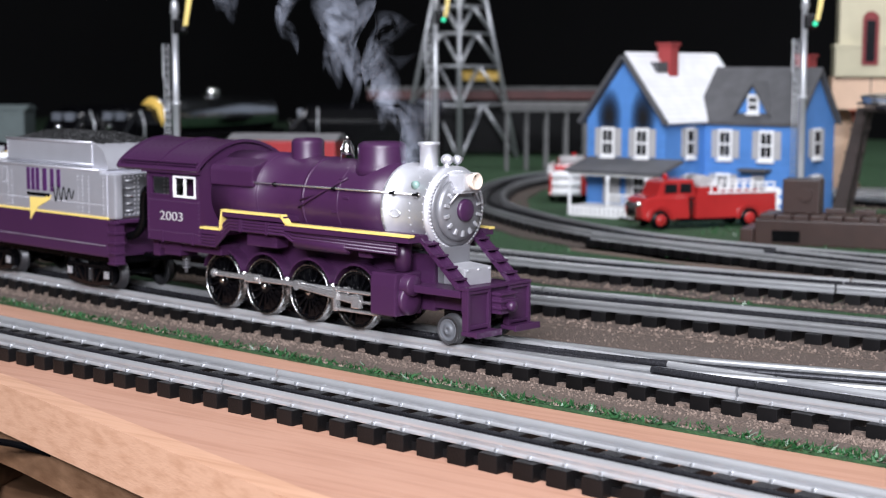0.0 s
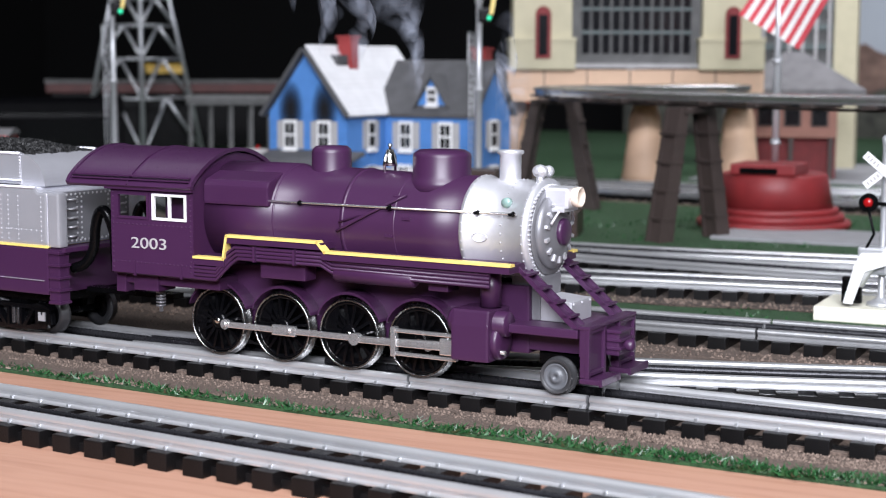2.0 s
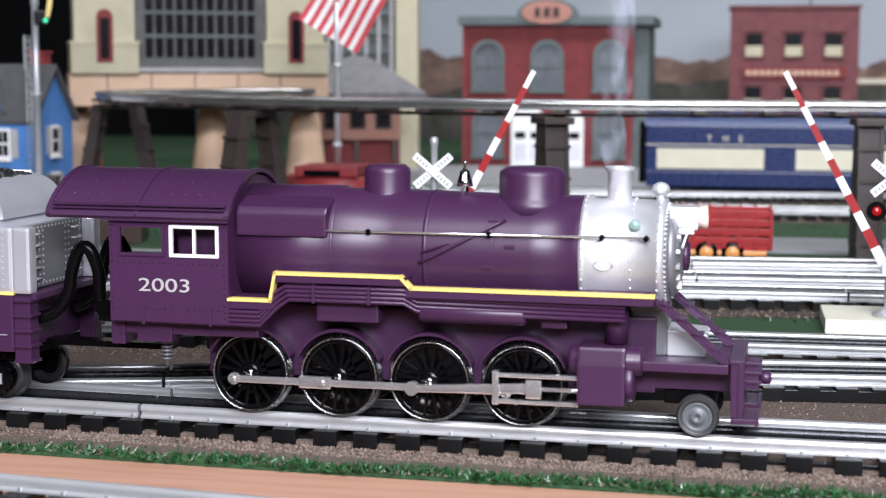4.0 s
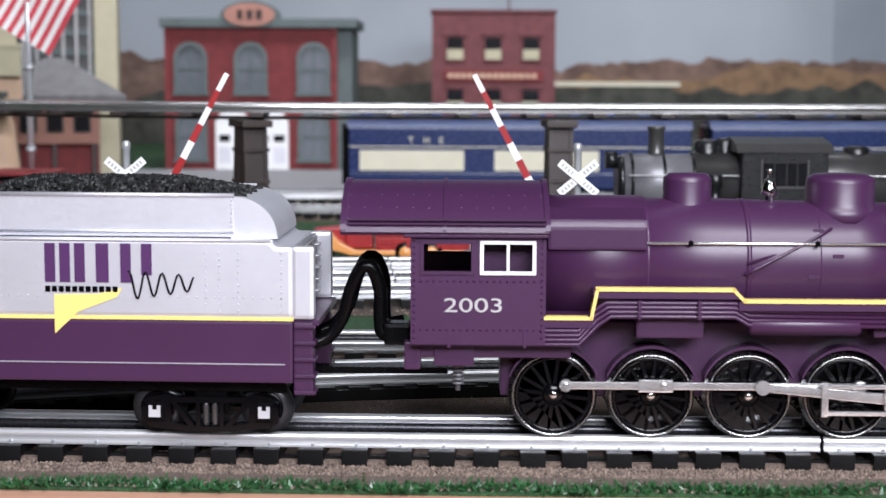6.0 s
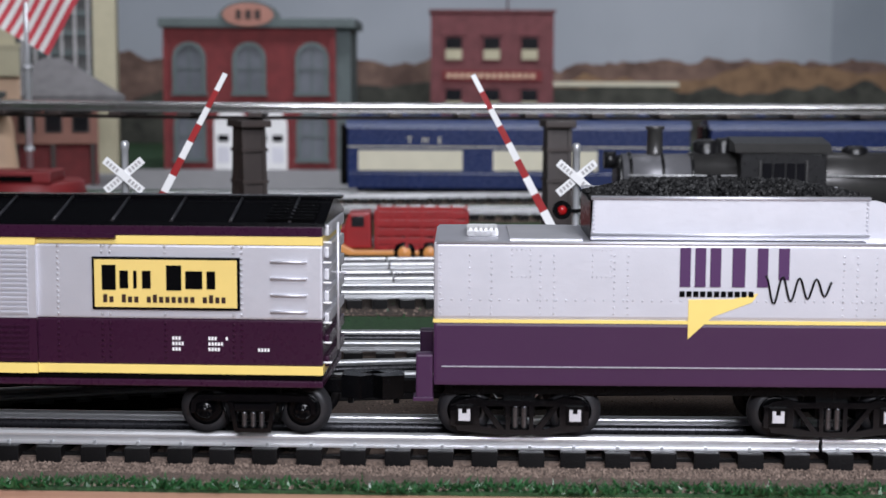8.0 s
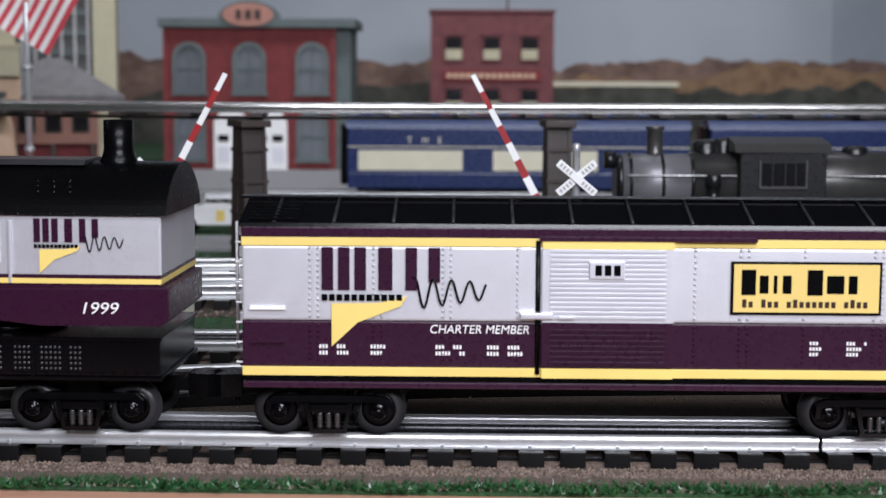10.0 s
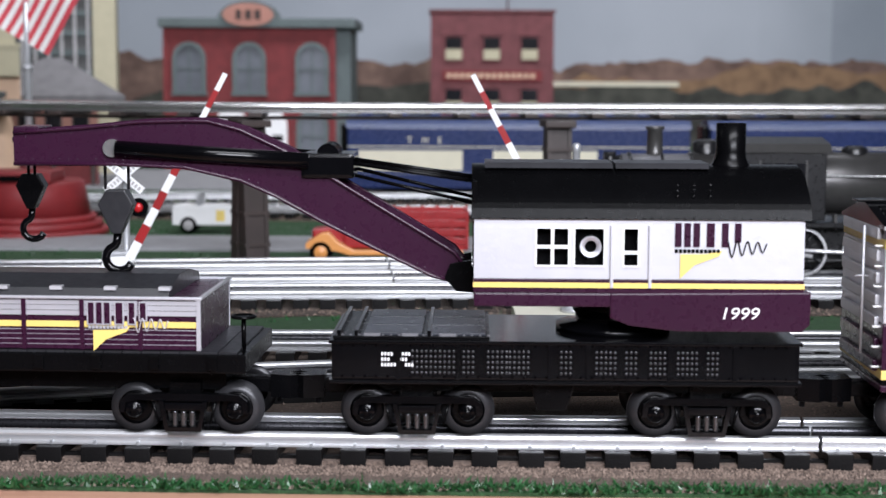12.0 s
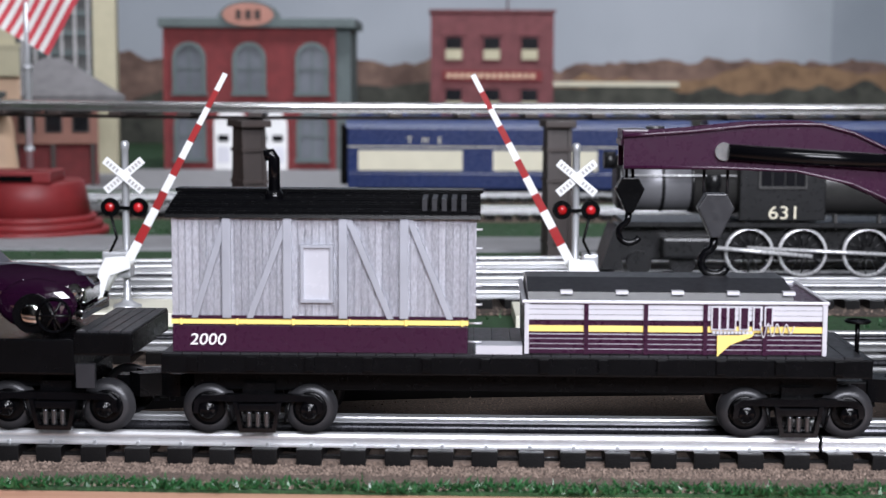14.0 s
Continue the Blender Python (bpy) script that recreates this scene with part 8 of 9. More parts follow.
def build_cream_hall():
    h = thing("cream_bridge_house", pose(-0.700, 1.79, 0, 0, 0, 26), "cream twin-towered bridge house on a peach base and columns", "building")
    P = lambda n, b, m, lab="": part(n, b, m, h, lab)
    for x in (-0.032, 0.188):
        P("tower_base", B(x - 0.038, x + 0.038, -0.03, 0.05, 0.143, 0.176, bev=0.001), CREAM)
        t = P("tower", B(x - 0.034, x + 0.034, -0.026, 0.046, 0.1761, 0.33, bev=0.001), CREAM, "cream tower with a red-framed slit window")
        part("belt", B(x - 0.039, x + 0.039, -0.031, 0.051, 0.176, 0.180), CREAM, t)
        bm = bmesh.new()
        r = 0.009
        arc = [(x + r * math.cos(a), 0.207 + r * math.sin(a)) for a in [math.pi * i / 8 for i in range(9)]]
        prism(bm, [(x + r, 0.156)] + arc + [(x - r, 0.156)], -0.0325, -0.0305)
        w = part("slit_frame", bm, REDWALL, t)
        part("slit_pane", B(x - 0.005, x + 0.005, -0.0335, -0.0326, 0.160, 0.206), DARKWINDOW, w)
    P("hall", B(0.0, 0.156, -0.010, 0.04, 0.150, 0.33), DULLGREY)
    for i in range(12):
        P("window_bar", B(0.0126 + i * 0.0118, 0.0146 + i * 0.0118, -0.014, -0.0102, 0.158, 0.33), DULLGREY)
    for j in range(6):
        z = 0.162 + j * 0.027
        for i in range(11):
            P("window_pane", B(0.0152 + i * 0.0118, 0.0235 + i * 0.0118, -0.0118, -0.0102, z, z + 0.022), DARKWINDOW)
        P("transom", B(0.012, 0.146, -0.0135, -0.0118, z + 0.0225, z + 0.0262), TRIMGREY)
    P("ledge", B(-0.002, 0.158, -0.022, 0.04, 0.145, 0.1499), PALEGREY)
    P("peach_base", B(-0.072, 0.228, -0.020, 0.06, 0.106, 0.1428, bev=0.001), PEACH)
    for k in range(5):
        P("base_joint", B(-0.03 + k * 0.05, -0.0288 + k * 0.05, -0.021, -0.0201, 0.107, 0.1425), BROWN)
    for x in (-0.06, 0.10, 0.215):
        bm = bmesh.new()
        lathe(bm, [(0.031, 0.0), (0.026, 0.02), (0.021, 0.06), (0.019, 0.085), (0.012, 0.1055)], base=(x, 0.06, 0), seg=14)
        P("column", bm, PEACH, "peach tapering column")


build_cream_hall()


def build_station():
    h = thing("station", pose(-0.505, 2.10, 0, 0, 0, 14), "small tan station with a grey hipped roof on brown base", "building")
    P = lambda n, b, m, lab="": part(n, b, m, h, lab)
    P("lower_storey", B(-0.045, 0.055, -0.02, 0.06, 0, 0.056), REDWALL)
    P("upper_storey", B(-0.060, 0.055, -0.035, 0.06, 0.0561, 0.110), SIGNPEACH)
    for x in (-0.045, -0.012, 0.022):
        w = P("window", B(x, x + 0.022, -0.0375, -0.0352, 0.070, 0.103), BROWN)
        part("pane", B(x + 0.002, x + 0.020, -0.0385, -0.0376, 0.072, 0.101), DARKWINDOW, w)
    for x in (-0.055, -0.005, 0.045):
        P("stanchion", B(x, x + 0.006, -0.034, -0.028, 0, 0.056), BROWN)
    bm = bmesh.new()
    lo = [(-0.088, -0.07, 0.1101), (0.088, -0.07, 0.1101), (0.088, 0.09, 0.1101), (-0.088, 0.09, 0.1101)]
    e = [bm.verts.new((x, y, z + 0.008)) for x, y, z in lo]
    g = [bm.verts.new(q) for q in lo]
    a = bm.verts.new((-0.012, 0.01, 0.166))
    b = bm.verts.new((0.012, 0.01, 0.166))
    bm.faces.new(g[::-1])
    for i in range(4):
        bm.faces.new((g[i], g[(i + 1) % 4], e[(i + 1) % 4], e[i]))
    bm.faces.new((e[0], e[1], b, a))
    bm.faces.new((e[1], e[2], b))
    bm.faces.new((e[2], e[3], a, b))
    bm.faces.new((e[3], e[0], a))
    P("roof", bm, STATIONROOF, "grey hipped roof")


build_station()


def build_annex():
    """A tall cream block with a grey glazed front behind the station."""
    h = thing("cream_tower_block", pose(-0.56, 2.30, 0, 0, 0, 8), "tall cream block with a dull grey lattice front", "building")
    P = lambda n, b, m, lab="": part(n, b, m, h, lab)
    P("core", B(-0.09, 0.062, 0.012, 0.06, 0, 0.36), DULLGREY)
    for x, m in ((-0.092, DULLGREY), (0.062, CREAM)):
        P("pier", B(x, x + 0.032, 0.0, 0.062, 0, 0.38, bev=0.001), m, "cream corner pier")
    for i in range(7):
        P("mullion", B(-0.058 + i * 0.0185, -0.054 + i * 0.0185, 0.004, 0.0119, 0.10, 0.36), PALEGREY)
    for j in range(9):
        P("transom", B(-0.060, 0.062, 0.006, 0.0118, 0.115 + j * 0.028, 0.122 + j * 0.028), TRIMGREY)


build_annex()


def build_flag():
    f = thing("flagpole", pose(-0.380, 1.500, 0), "striped flag on a silver pole over a tiered red plinth", "flagpole")
    for r, z0, z1 in ((0.071, 0, 0.0065), (0.065, 0.0066, 0.0128), (0.0595, 0.0129, 0.0185)):
        bm = bmesh.new()
        lathe(bm, [(r, z0), (r, z1 - 0.0012), (r - 0.0012, z1)], seg=48)
        part("plinth_tier", bm, PLINTHRED, f)
    bm = bmesh.new()
    lathe(bm, [(0.0545, 0.0186), (0.0490, 0.048), (0.0470, 0.0498)], seg=48)
    part("plinth_drum", bm, PLINTHRED, f, "dull red tapering plinth drum")
    bm = bmesh.new()
    box(bm, -0.030, 0.030, -0.046, 0.010, 0.0501, 0.060, bev=0.002)
    cr = part("plinth_crown", bm, PLINTHRED, f)
    part("crown_slot", B(-0.020, 0.014, -0.0485, -0.0455, 0.0515, 0.0565), BLACK, cr)
    bm = bmesh.new()
    tube(bm, (0, 0, 0.05), (0, 0, 0.31), 0.0036, 0.0026, seg=14)
    part("pole", bm, SIGNAL, f)
    for z in (0.075, 0.118, 0.150):
        bm = bmesh.new()
        lathe(bm, [(0.0046, z), (0.0046, z + 0.005)], seg=14)
        part("pole_collar", bm, SIGNAL, f)
    u, v_ = Vector((0.52, 0, 0.85)), Vector((0.86, 0, -0.50))
    o = Vector((-0.036, -0.006, 0.196))
    for k in range(13):
        bm = bmesh.new()
        w = 0.00496
        rows = []
        for i in range(13):
            q = o + v_ * (k * w) + u * (i * 0.010)
            dy = 0.004 * math.sin(i * 0.55 + k * 0.13)
            rows.append([bm.verts.new(q + Vector((0, dy + e, 0)) + v_ * s) for s, e in ((0, 0), (w, 0.0006), (w, 0.0014), (0, 0.0008))])
        for a, b in zip(rows, rows[1:]):
            for i in range(4):
                bm.faces.new((a[i], a[(i + 1) % 4], b[(i + 1) % 4], b[i]))
        bm.faces.new(rows[0])
        bm.faces.new(rows[-1])
        bmesh.ops.recalc_face_normals(bm, faces=bm.faces[:])
        part("flag_stripe", bm, CANVASWHITE if k % 2 else FLAGRED, f)


build_flag()


# ---- masts and tower ----
def semaphore(x, y, h, lit, turn):
    s = thing("semaphore_signal", pose(x, y, 0, 0, 0, turn), "slender silver semaphore mast with ladder and yellow blade", "signal", group="semaphore masts")
    bm = bmesh.new()
    lathe(bm, [(0.010, 0), (0.010, 0.004), (0.0045, 0.006), (0.0036, 0.012), (0.0034, h * 0.55), (0.0046, h * 0.555), (0.0046, h * 0.565), (0.0030, h * 0.57), (0.0030, h * 0.95), (0.0042, h * 0.955), (0.0034, h * 1.0), (0.001, h * 1.02)], seg=14)
    part("mast", bm, SIGNAL, s)
    for xx in (-0.0075, -0.0035):
        bm = bmesh.new()
        tube(bm, (xx - 0.002, -0.004, 0.004), (xx - 0.002, -0.004, h * 0.82), 0.0005, seg=6)
        part("ladder_rail", bm, SIGNAL, s)
    for k in range(int(h * 0.8 / 0.007)):
        bm = bmesh.new()
        tube(bm, (-0.0095, -0.004, 0.008 + k * 0.007), (-0.0055, -0.004, 0.008 + k * 0.007), 0.0004, seg=5)
        part("ladder_rung", bm, SIGNAL, s)
    bm = bmesh.new()
    pipe(bm, [Vector((-0.011, -0.004, h * 0.82)), Vector((-0.011, -0.004, h * 0.68)), Vector((-0.004, -0.004, h * 0.60))], 0.0005)
    part("ladder_cage", bm, SIGNAL, s)
    part("signal_box", B(-0.001, 0.012, -0.005, 0.004, h * 0.865, h * 0.93, bev=0.002), BLACK, s)
    bm = bmesh.new()
    prism(bm, [(0.010, h * 0.90), (0.014, h * 0.90), (0.022, h * 1.10), (0.016, h * 1.10)], -0.0065, -0.0052)
    part("blade", bm, YELLOW, s, "yellow semaphore blade")
    bm = bmesh.new()
    lathe(bm, [(0.0024, -0.002), (0.0016, -0.003), (0.0001, -0.0032)], base=(0.010, -0.004, h * 0.885), axis="y", seg=12)
    part("lens", bm, lit, s)


semaphore(-1.123, 1.075, 0.212, DARKGREY, 30)
semaphore(-1.101, 1.449, 0.232, GREENLIT, 30)
semaphore(-0.686, 1.505, 0.221, GREENLIT, 25)


def build_tower():
    t = thing("lattice_tower", pose(-1.625, 2.205, 0, 0, 0, 37), "silver lattice floodlight tower on four splayed legs", "tower")
    H, b0, b1 = 0.42, 0.099, 0.014

    def corner(i, z):
        r = b0 + (b1 - b0) * z / H
        a = math.pi / 2 * i
        return Vector((r * math.cos(a), r * math.sin(a), z))
    for i in range(4):
        bm = bmesh.new()
        tube(bm, corner(i, 0), corner(i, H), 0.0042, 0.003, seg=6)
        part("leg", bm, TIN, t)
    levels = [0.0, 0.09, 0.155, 0.21, 0.255, 0.295, 0.33]
    for a, b in zip(levels, levels[1:]):
        for i in range(4):
            j = (i + 1) % 4
            for p, q in ((corner(i, b), corner(j, b)), (corner(i, a), (corner(i, b) + corner(j, b)) / 2), (corner(j, a), (corner(i, b) + corner(j, b)) / 2)):
                bm = bmesh.new()
                tube(bm, p, q, 0.0024, seg=6)
                part("brace", bm, TIN, t)
    part("platform", B(-0.018, 0.018, -0.018, 0.018, 0.4201, 0.426), TIN, t)


build_tower()


# ---- standing vehicles and far rolling stock ----
def wheel_part(parent, x, y, z, r, hub_m, w=0.005):
    bm = bmesh.new()
    lathe(bm, [(r * 0.55, -w / 2), (r * 0.95, -w / 2), (r, -w / 4), (r, w / 4), (r * 0.95, w / 2), (r * 0.55, w / 2)], base=(x, y, z), axis="y", seg=22)
    wh = part("wheel", bm, BLACK, parent)
    bm = bmesh.new()
    s = -1 if y < 0 else 1
    prof = [(r * 0.60, s * w * 0.50), (r * 0.55, s * w * 0.60), (r * 0.25, s * w * 0.56), (r * 0.18, s * w * 0.72), (0.0001, s * w * 0.74)]
    lathe(bm, prof, base=(x, y, z), axis="y", seg=18)
    part("hub", bm, hub_m, wh)


def fire_engine(x, y, rz, label):
    """The cab faces local -x."""
    f = thing("fire_engine", pose(x, y, 0, 0, 0, rz), label, "fire engine", group="red fire engines")
    P = lambda n, b, m, lab="": part(n, b, m, f, lab)
    bm = bmesh.new()
    prism(bm, [(-0.068, 0.010), (-0.070, 0.020), (-0.068, 0.028), (-0.062, 0.031), (-0.050, 0.033), (-0.020, 0.033), (-0.018, 0.010)], -0.019, 0.019, bev=0.003)
    P("hood", bm, FIRERED)
    bm = bmesh.new()
    prism(bm, [(-0.054, 0.030), (-0.048, 0.045), (-0.040, 0.0475), (-0.014, 0.0475), (-0.012, 0.030)], -0.0175, 0.0175, bev=0.003)
    c = P("cab", bm, FIRERED, "glossy red cab with dark windows")
    for sy in (-1, 1):
        part("side_window", B(-0.045, -0.032, *sorted((sy * 0.0180, sy * 0.0170)), 0.0345, 0.0435, bev=0.0008), DARKWINDOW, c)
        part("side_window", B(-0.029, -0.017, *sorted((sy * 0.0180, sy * 0.0170)), 0.0345, 0.0435, bev=0.0008), DARKWINDOW, c)
        P("body_side", B(-0.012, 0.074, *sorted((sy * 0.0195, sy * 0.010)), 0.010, 0.034, bev=0.001), FIRERED)
        P("running_board", B(-0.030, 0.030, *sorted((sy * 0.0205, sy * 0.012)), 0.0075, 0.0100), BLACK)
        for z in (0.0335, 0.0425):
            P("ladder_rail", B(0.000, 0.072, *sorted((sy * 0.0215, sy * 0.0200)), z, z + 0.0013), WHITE)
        for k in range(9):
            P("ladder_rung", B(0.002 + k * 0.0085, 0.0033 + k * 0.0085, *sorted((sy * 0.0212, sy * 0.0202)), 0.0345, 0.0428), WHITE)
        for x_ in (-0.050, 0.045):
            wheel_part(f, x_, sy * 0.0185, 0.0095, 0.0095, FIRERED)
            bm = bmesh.new()
            arc = [(x_ + 0.012 * math.cos(a), 0.0095 + 0.012 * math.sin(a)) for a in [math.pi * i / 10 for i in range(11)]]
            arc2 = [(x_ + 0.0145 * math.cos(a), 0.0095 + 0.0145 * math.sin(a)) for a in [math.pi * i / 10 for i in range(11)]]
            prism(bm, arc + arc2[::-1], *sorted((sy * 0.0212, sy * 0.013)))
            P("fender", bm, FIRERED)
        bm = bmesh.new()
        ball(bm, (-0.068, sy * 0.012, 0.024), 0.0035, 2)
        P("headlamp", bm, CHROME)
    P("bed_floor", B(-0.012, 0.074, -0.012, 0.012, 0.012, 0.026), BROWN)
    P("grille", B(-0.0715, -0.0695, -0.009, 0.009, 0.012, 0.026, bev=0.0006), CHROME)
    P("bumper", B(-0.0745, -0.0715, -0.020, 0.020, 0.006, 0.010, bev=0.001), CHROME)
    bm = bmesh.new()
    lathe(bm, [(0.0065, -0.014), (0.0065, 0.014)], base=(0.000, 0, 0.044), axis="y", seg=16)
    P("hose_reel", bm, PALEGREY, "grey hose reel")
    P("pump_panel", B(-0.011, 0.010, -0.0200, 0.0200, 0.012, 0.040, bev=0.001), FIRERED)
    for k in range(3):
        bm = bmesh.new()
        lathe(bm, [(0.0045, -0.016), (0.0045, 0.016)], base=(0.0775, 0, 0.014 + k * 0.0095), axis="y", seg=14)
        P("hose_roll", bm, WHITE, "white rolled hose")
    bm = bmesh.new()
    lathe(bm, [(0.003, 0.0475), (0.0026, 0.050), (0.001, 0.0525)], base=(-0.036, 0, 0), seg=12)
    P("beacon", bm, REDLAMP)


fire_engine(-0.742, 1.396, 56, "glossy red vintage fire engine parked beside the blue house")
fire_engine(-1.015, 1.60, -62, "glossy red vintage fire engine with white hose rolls")


def build_loader():
    """The brown freight platform by the curved line."""
    b = thing("freight_platform", pose(-0.554, 1.332, 0, 0, 0, 14), "dark brown plastic freight platform with a control box", "platform")
    P = lambda n, bm, m, lab="": part(n, bm, m, b, lab)
    P("base", B(-0.085, 0.042, -0.022, 0.030, 0, 0.022, bev=0.001), BROWN)
    P("step_block", B(-0.097, -0.0855, -0.026, 0.026, 0, 0.014, bev=0.001), BROWN)
    for k in range(8):
        P("deck_slab", B(-0.082 + k * 0.0145, -0.069 + k * 0.0145, -0.019, 0.027, 0.0221, 0.0262, bev=0.0006), BROWN)
    P("notch", B(-0.070, -0.046, -0.0228, -0.0221, 0.003, 0.013), BLACK)
    bx = P("control_box", B(-0.066, -0.034, 0.000, 0.026, 0.0263, 0.056, bev=0.0012), BROWN, "dark brown control box")
    bm = bmesh.new()
    lathe(bm, [(0.006, -0.002), (0.006, 0.0), (0.0045, 0.001)], base=(-0.046, -0.0005, 0.043), axis="y", seg=18)
    part("box_dial", bm, BROWN, bx)
    for k in range(2):
        P("rail_stub", B(-0.03 + k * 0.025, -0.012 + k * 0.025, 0.006, 0.012, 0.0263, 0.031, bev=0.0006), BROWN)


build_loader()


def stake_truck():
    t = thing("stake_truck", pose(-0.043, 1.300, 0), "dark red stake truck with orange fenders and chassis", "truck")
    P = lambda n, b, m, lab="": part(n, b, m, t, lab)
    bm = bmesh.new()
    prism(bm, [(-0.064, 0.012), (-0.064, 0.016), (-0.052, 0.024), (-0.046, 0.025), (-0.038, 0.017), (-0.026, 0.011), (0.060, 0.011), (0.060, 0.007), (-0.030, 0.007), (-0.040, 0.010)], -0.021, 0.021, bev=0.0012)
    P("fender_chassis", bm, ORANGE, "orange running boards and fenders")
    bm = bmesh.new()
    prism(bm, [(-0.059, 0.012), (-0.059, 0.0265), (-0.033, 0.029), (-0.033, 0.012)], -0.010, 0.010, bev=0.002)
    P("hood", bm, RED)
    bm = bmesh.new()
    prism(bm, [(-0.034, 0.012), (-0.034, 0.029), (-0.030, 0.040), (-0.013, 0.041), (-0.012, 0.012)], -0.016, 0.016, bev=0.002)
    c = P("cab", bm, RED)
    for sy in (-1, 1):
        part("cab_window", B(-0.028, -0.018, *sorted((sy * 0.0165, sy * 0.0155)), 0.029, 0.0375, bev=0.0006), DARKWINDOW, c)
        for x, r in ((-0.052, 0.0090), (0.034, 0.0090), (0.014, 0.0090)):
            wheel_part(t, x, sy * 0.0185, 0.0090, r, ORANGE)
        for z in (0.0160, 0.0230, 0.0300, 0.0370):
            P("stake_rail", B(-0.010, 0.064, *sorted((sy * 0.0205, sy * 0.0190)), z, z + 0.0050, bev=0.0004), RED)
        for k in range(7):
            P("stake", B(-0.009 + k * 0.0118, -0.0065 + k * 0.0118, *sorted((sy * 0.0216, sy * 0.0203)), 0.013, 0.0430), RED)
    P("bed", B(-0.010, 0.064, -0.019, 0.019, 0.0112, 0.0155), RED)
    for x in (-0.010, 0.0625):
        P("bed_end", B(x, x + 0.0015, -0.019, 0.019, 0.0156, 0.042), RED)
    P("grille", B(-0.0605, -0.0592, -0.008, 0.008, 0.013, 0.025), CHROME)


stake_truck()


def white_jeep():
    t = thing("utility_truck", pose(-0.205, 1.52, 0), "white utility truck with an open body and round emblem", "truck")
    P = lambda n, b, m, lab="": part(n, b, m, t, lab)
    P("body", B(-0.045, 0.040, -0.018, 0.018, 0.008, 0.026, bev=0.002), WHITE)
    P("cab", B(0.010, 0.036, -0.016, 0.016, 0.0261, 0.044, bev=0.002), WHITE)
    P("cab_glass", B(0.014, 0.032, -0.0168, -0.0158, 0.029, 0.040, bev=0.0006), DARKWINDOW)
    P("windscreen_frame", B(-0.022, -0.019, -0.016, 0.016, 0.0261, 0.036), TIN)
    P("emblem", B(-0.004, 0.004, -0.0188, -0.0181, 0.012, 0.022, bev=0.0003), YELLOW)
    for sy in (-1, 1):
        for x in (-0.030, 0.028):
            wheel_part(t, x, sy * 0.0165, 0.0080, 0.0080, PALEGREY)


white_jeep()


def coach(x0, x1, yc, label, letters=()):
    c = thing("passenger_coach", pose(0, yc, 0), label, "coach", group="blue passenger coaches")
    P = lambda n, b, m, lab="": part(n, b, m, c, lab)
    W = 0.030
    P("lower_side", B(x0, x1, -W, W, 0.017, 0.0345, bev=0.001), CARBLUE)
    P("window_belt", B(x0, x1, -W + 0.0005, W - 0.0005, 0.0346, 0.0632), CARBLUE)
    P("letter_board", B(x0, x1, -W, W, 0.0633, 0.086, bev=0.001), CARBLUE)
    bm = bmesh.new()
    n = 12
    prism(bm, [(-W + 2 * W * i / n, 0.0861 + 0.0135 * math.sin(math.pi * i / n) ** 0.8) for i in range(n + 1)], x0 - 0.002, x1 + 0.002, "x")
    P("roof", bm, mat("coach_roof_blue", (0.018, 0.035, 0.11), 0.45), "dark blue arched roof")
    for sy in (-1, 1):
        a = x0 + 0.012
        k = 0
        while a + 0.11 < x1:
            P("cream_panel", B(a, a + 0.120, *sorted((sy * (W + 0.0008), sy * (W - 0.001))), 0.0375, 0.0605), CARCREAM, "cream window panel")
            a += 0.155
            k += 1
        P("stripe", B(x0, x1, *sorted((sy * (W + 0.0004), sy * W)), 0.0640, 0.0652), CARCREAM)
    for k in range(int((x1 - x0) / 0.04)):
        P("roof_vent", B(x0 + 0.015 + k * 0.04, x0 + 0.027 + k * 0.04, -0.006, 0.006, 0.0985, 0.1025, bev=0.001), CARBLUE)
    P("vestibule", B(x0 - 0.009, x0 - 0.0005, -0.018, 0.018, 0.020, 0.090, bev=0.002), BLACK)
    P("underframe", B(x0 + 0.01, x1 - 0.01, -0.022, 0.022, 0.0125, 0.0169), BLACK)
    for x in (x0 + 0.05, x1 - 0.05):
        P("bogie_frame", B(x - 0.03, x + 0.03, -0.025, 0.025, 0.0030, 0.0124, bev=0.001), BLACK)
    for txt, x in letters:
        lettering("coach_lettering", txt, 0.0105, on_side(x, -W - 0.0004, 0.0685), CARCREAM, c)


coach(-0.108, 0.285, 1.885, "dark blue model passenger coach with cream window panels", (("T", -0.040), ("H", -0.022), ("E", -0.004)))
coach(0.310, 0.720, 1.890, "dark blue model passenger coach with cream window panels")


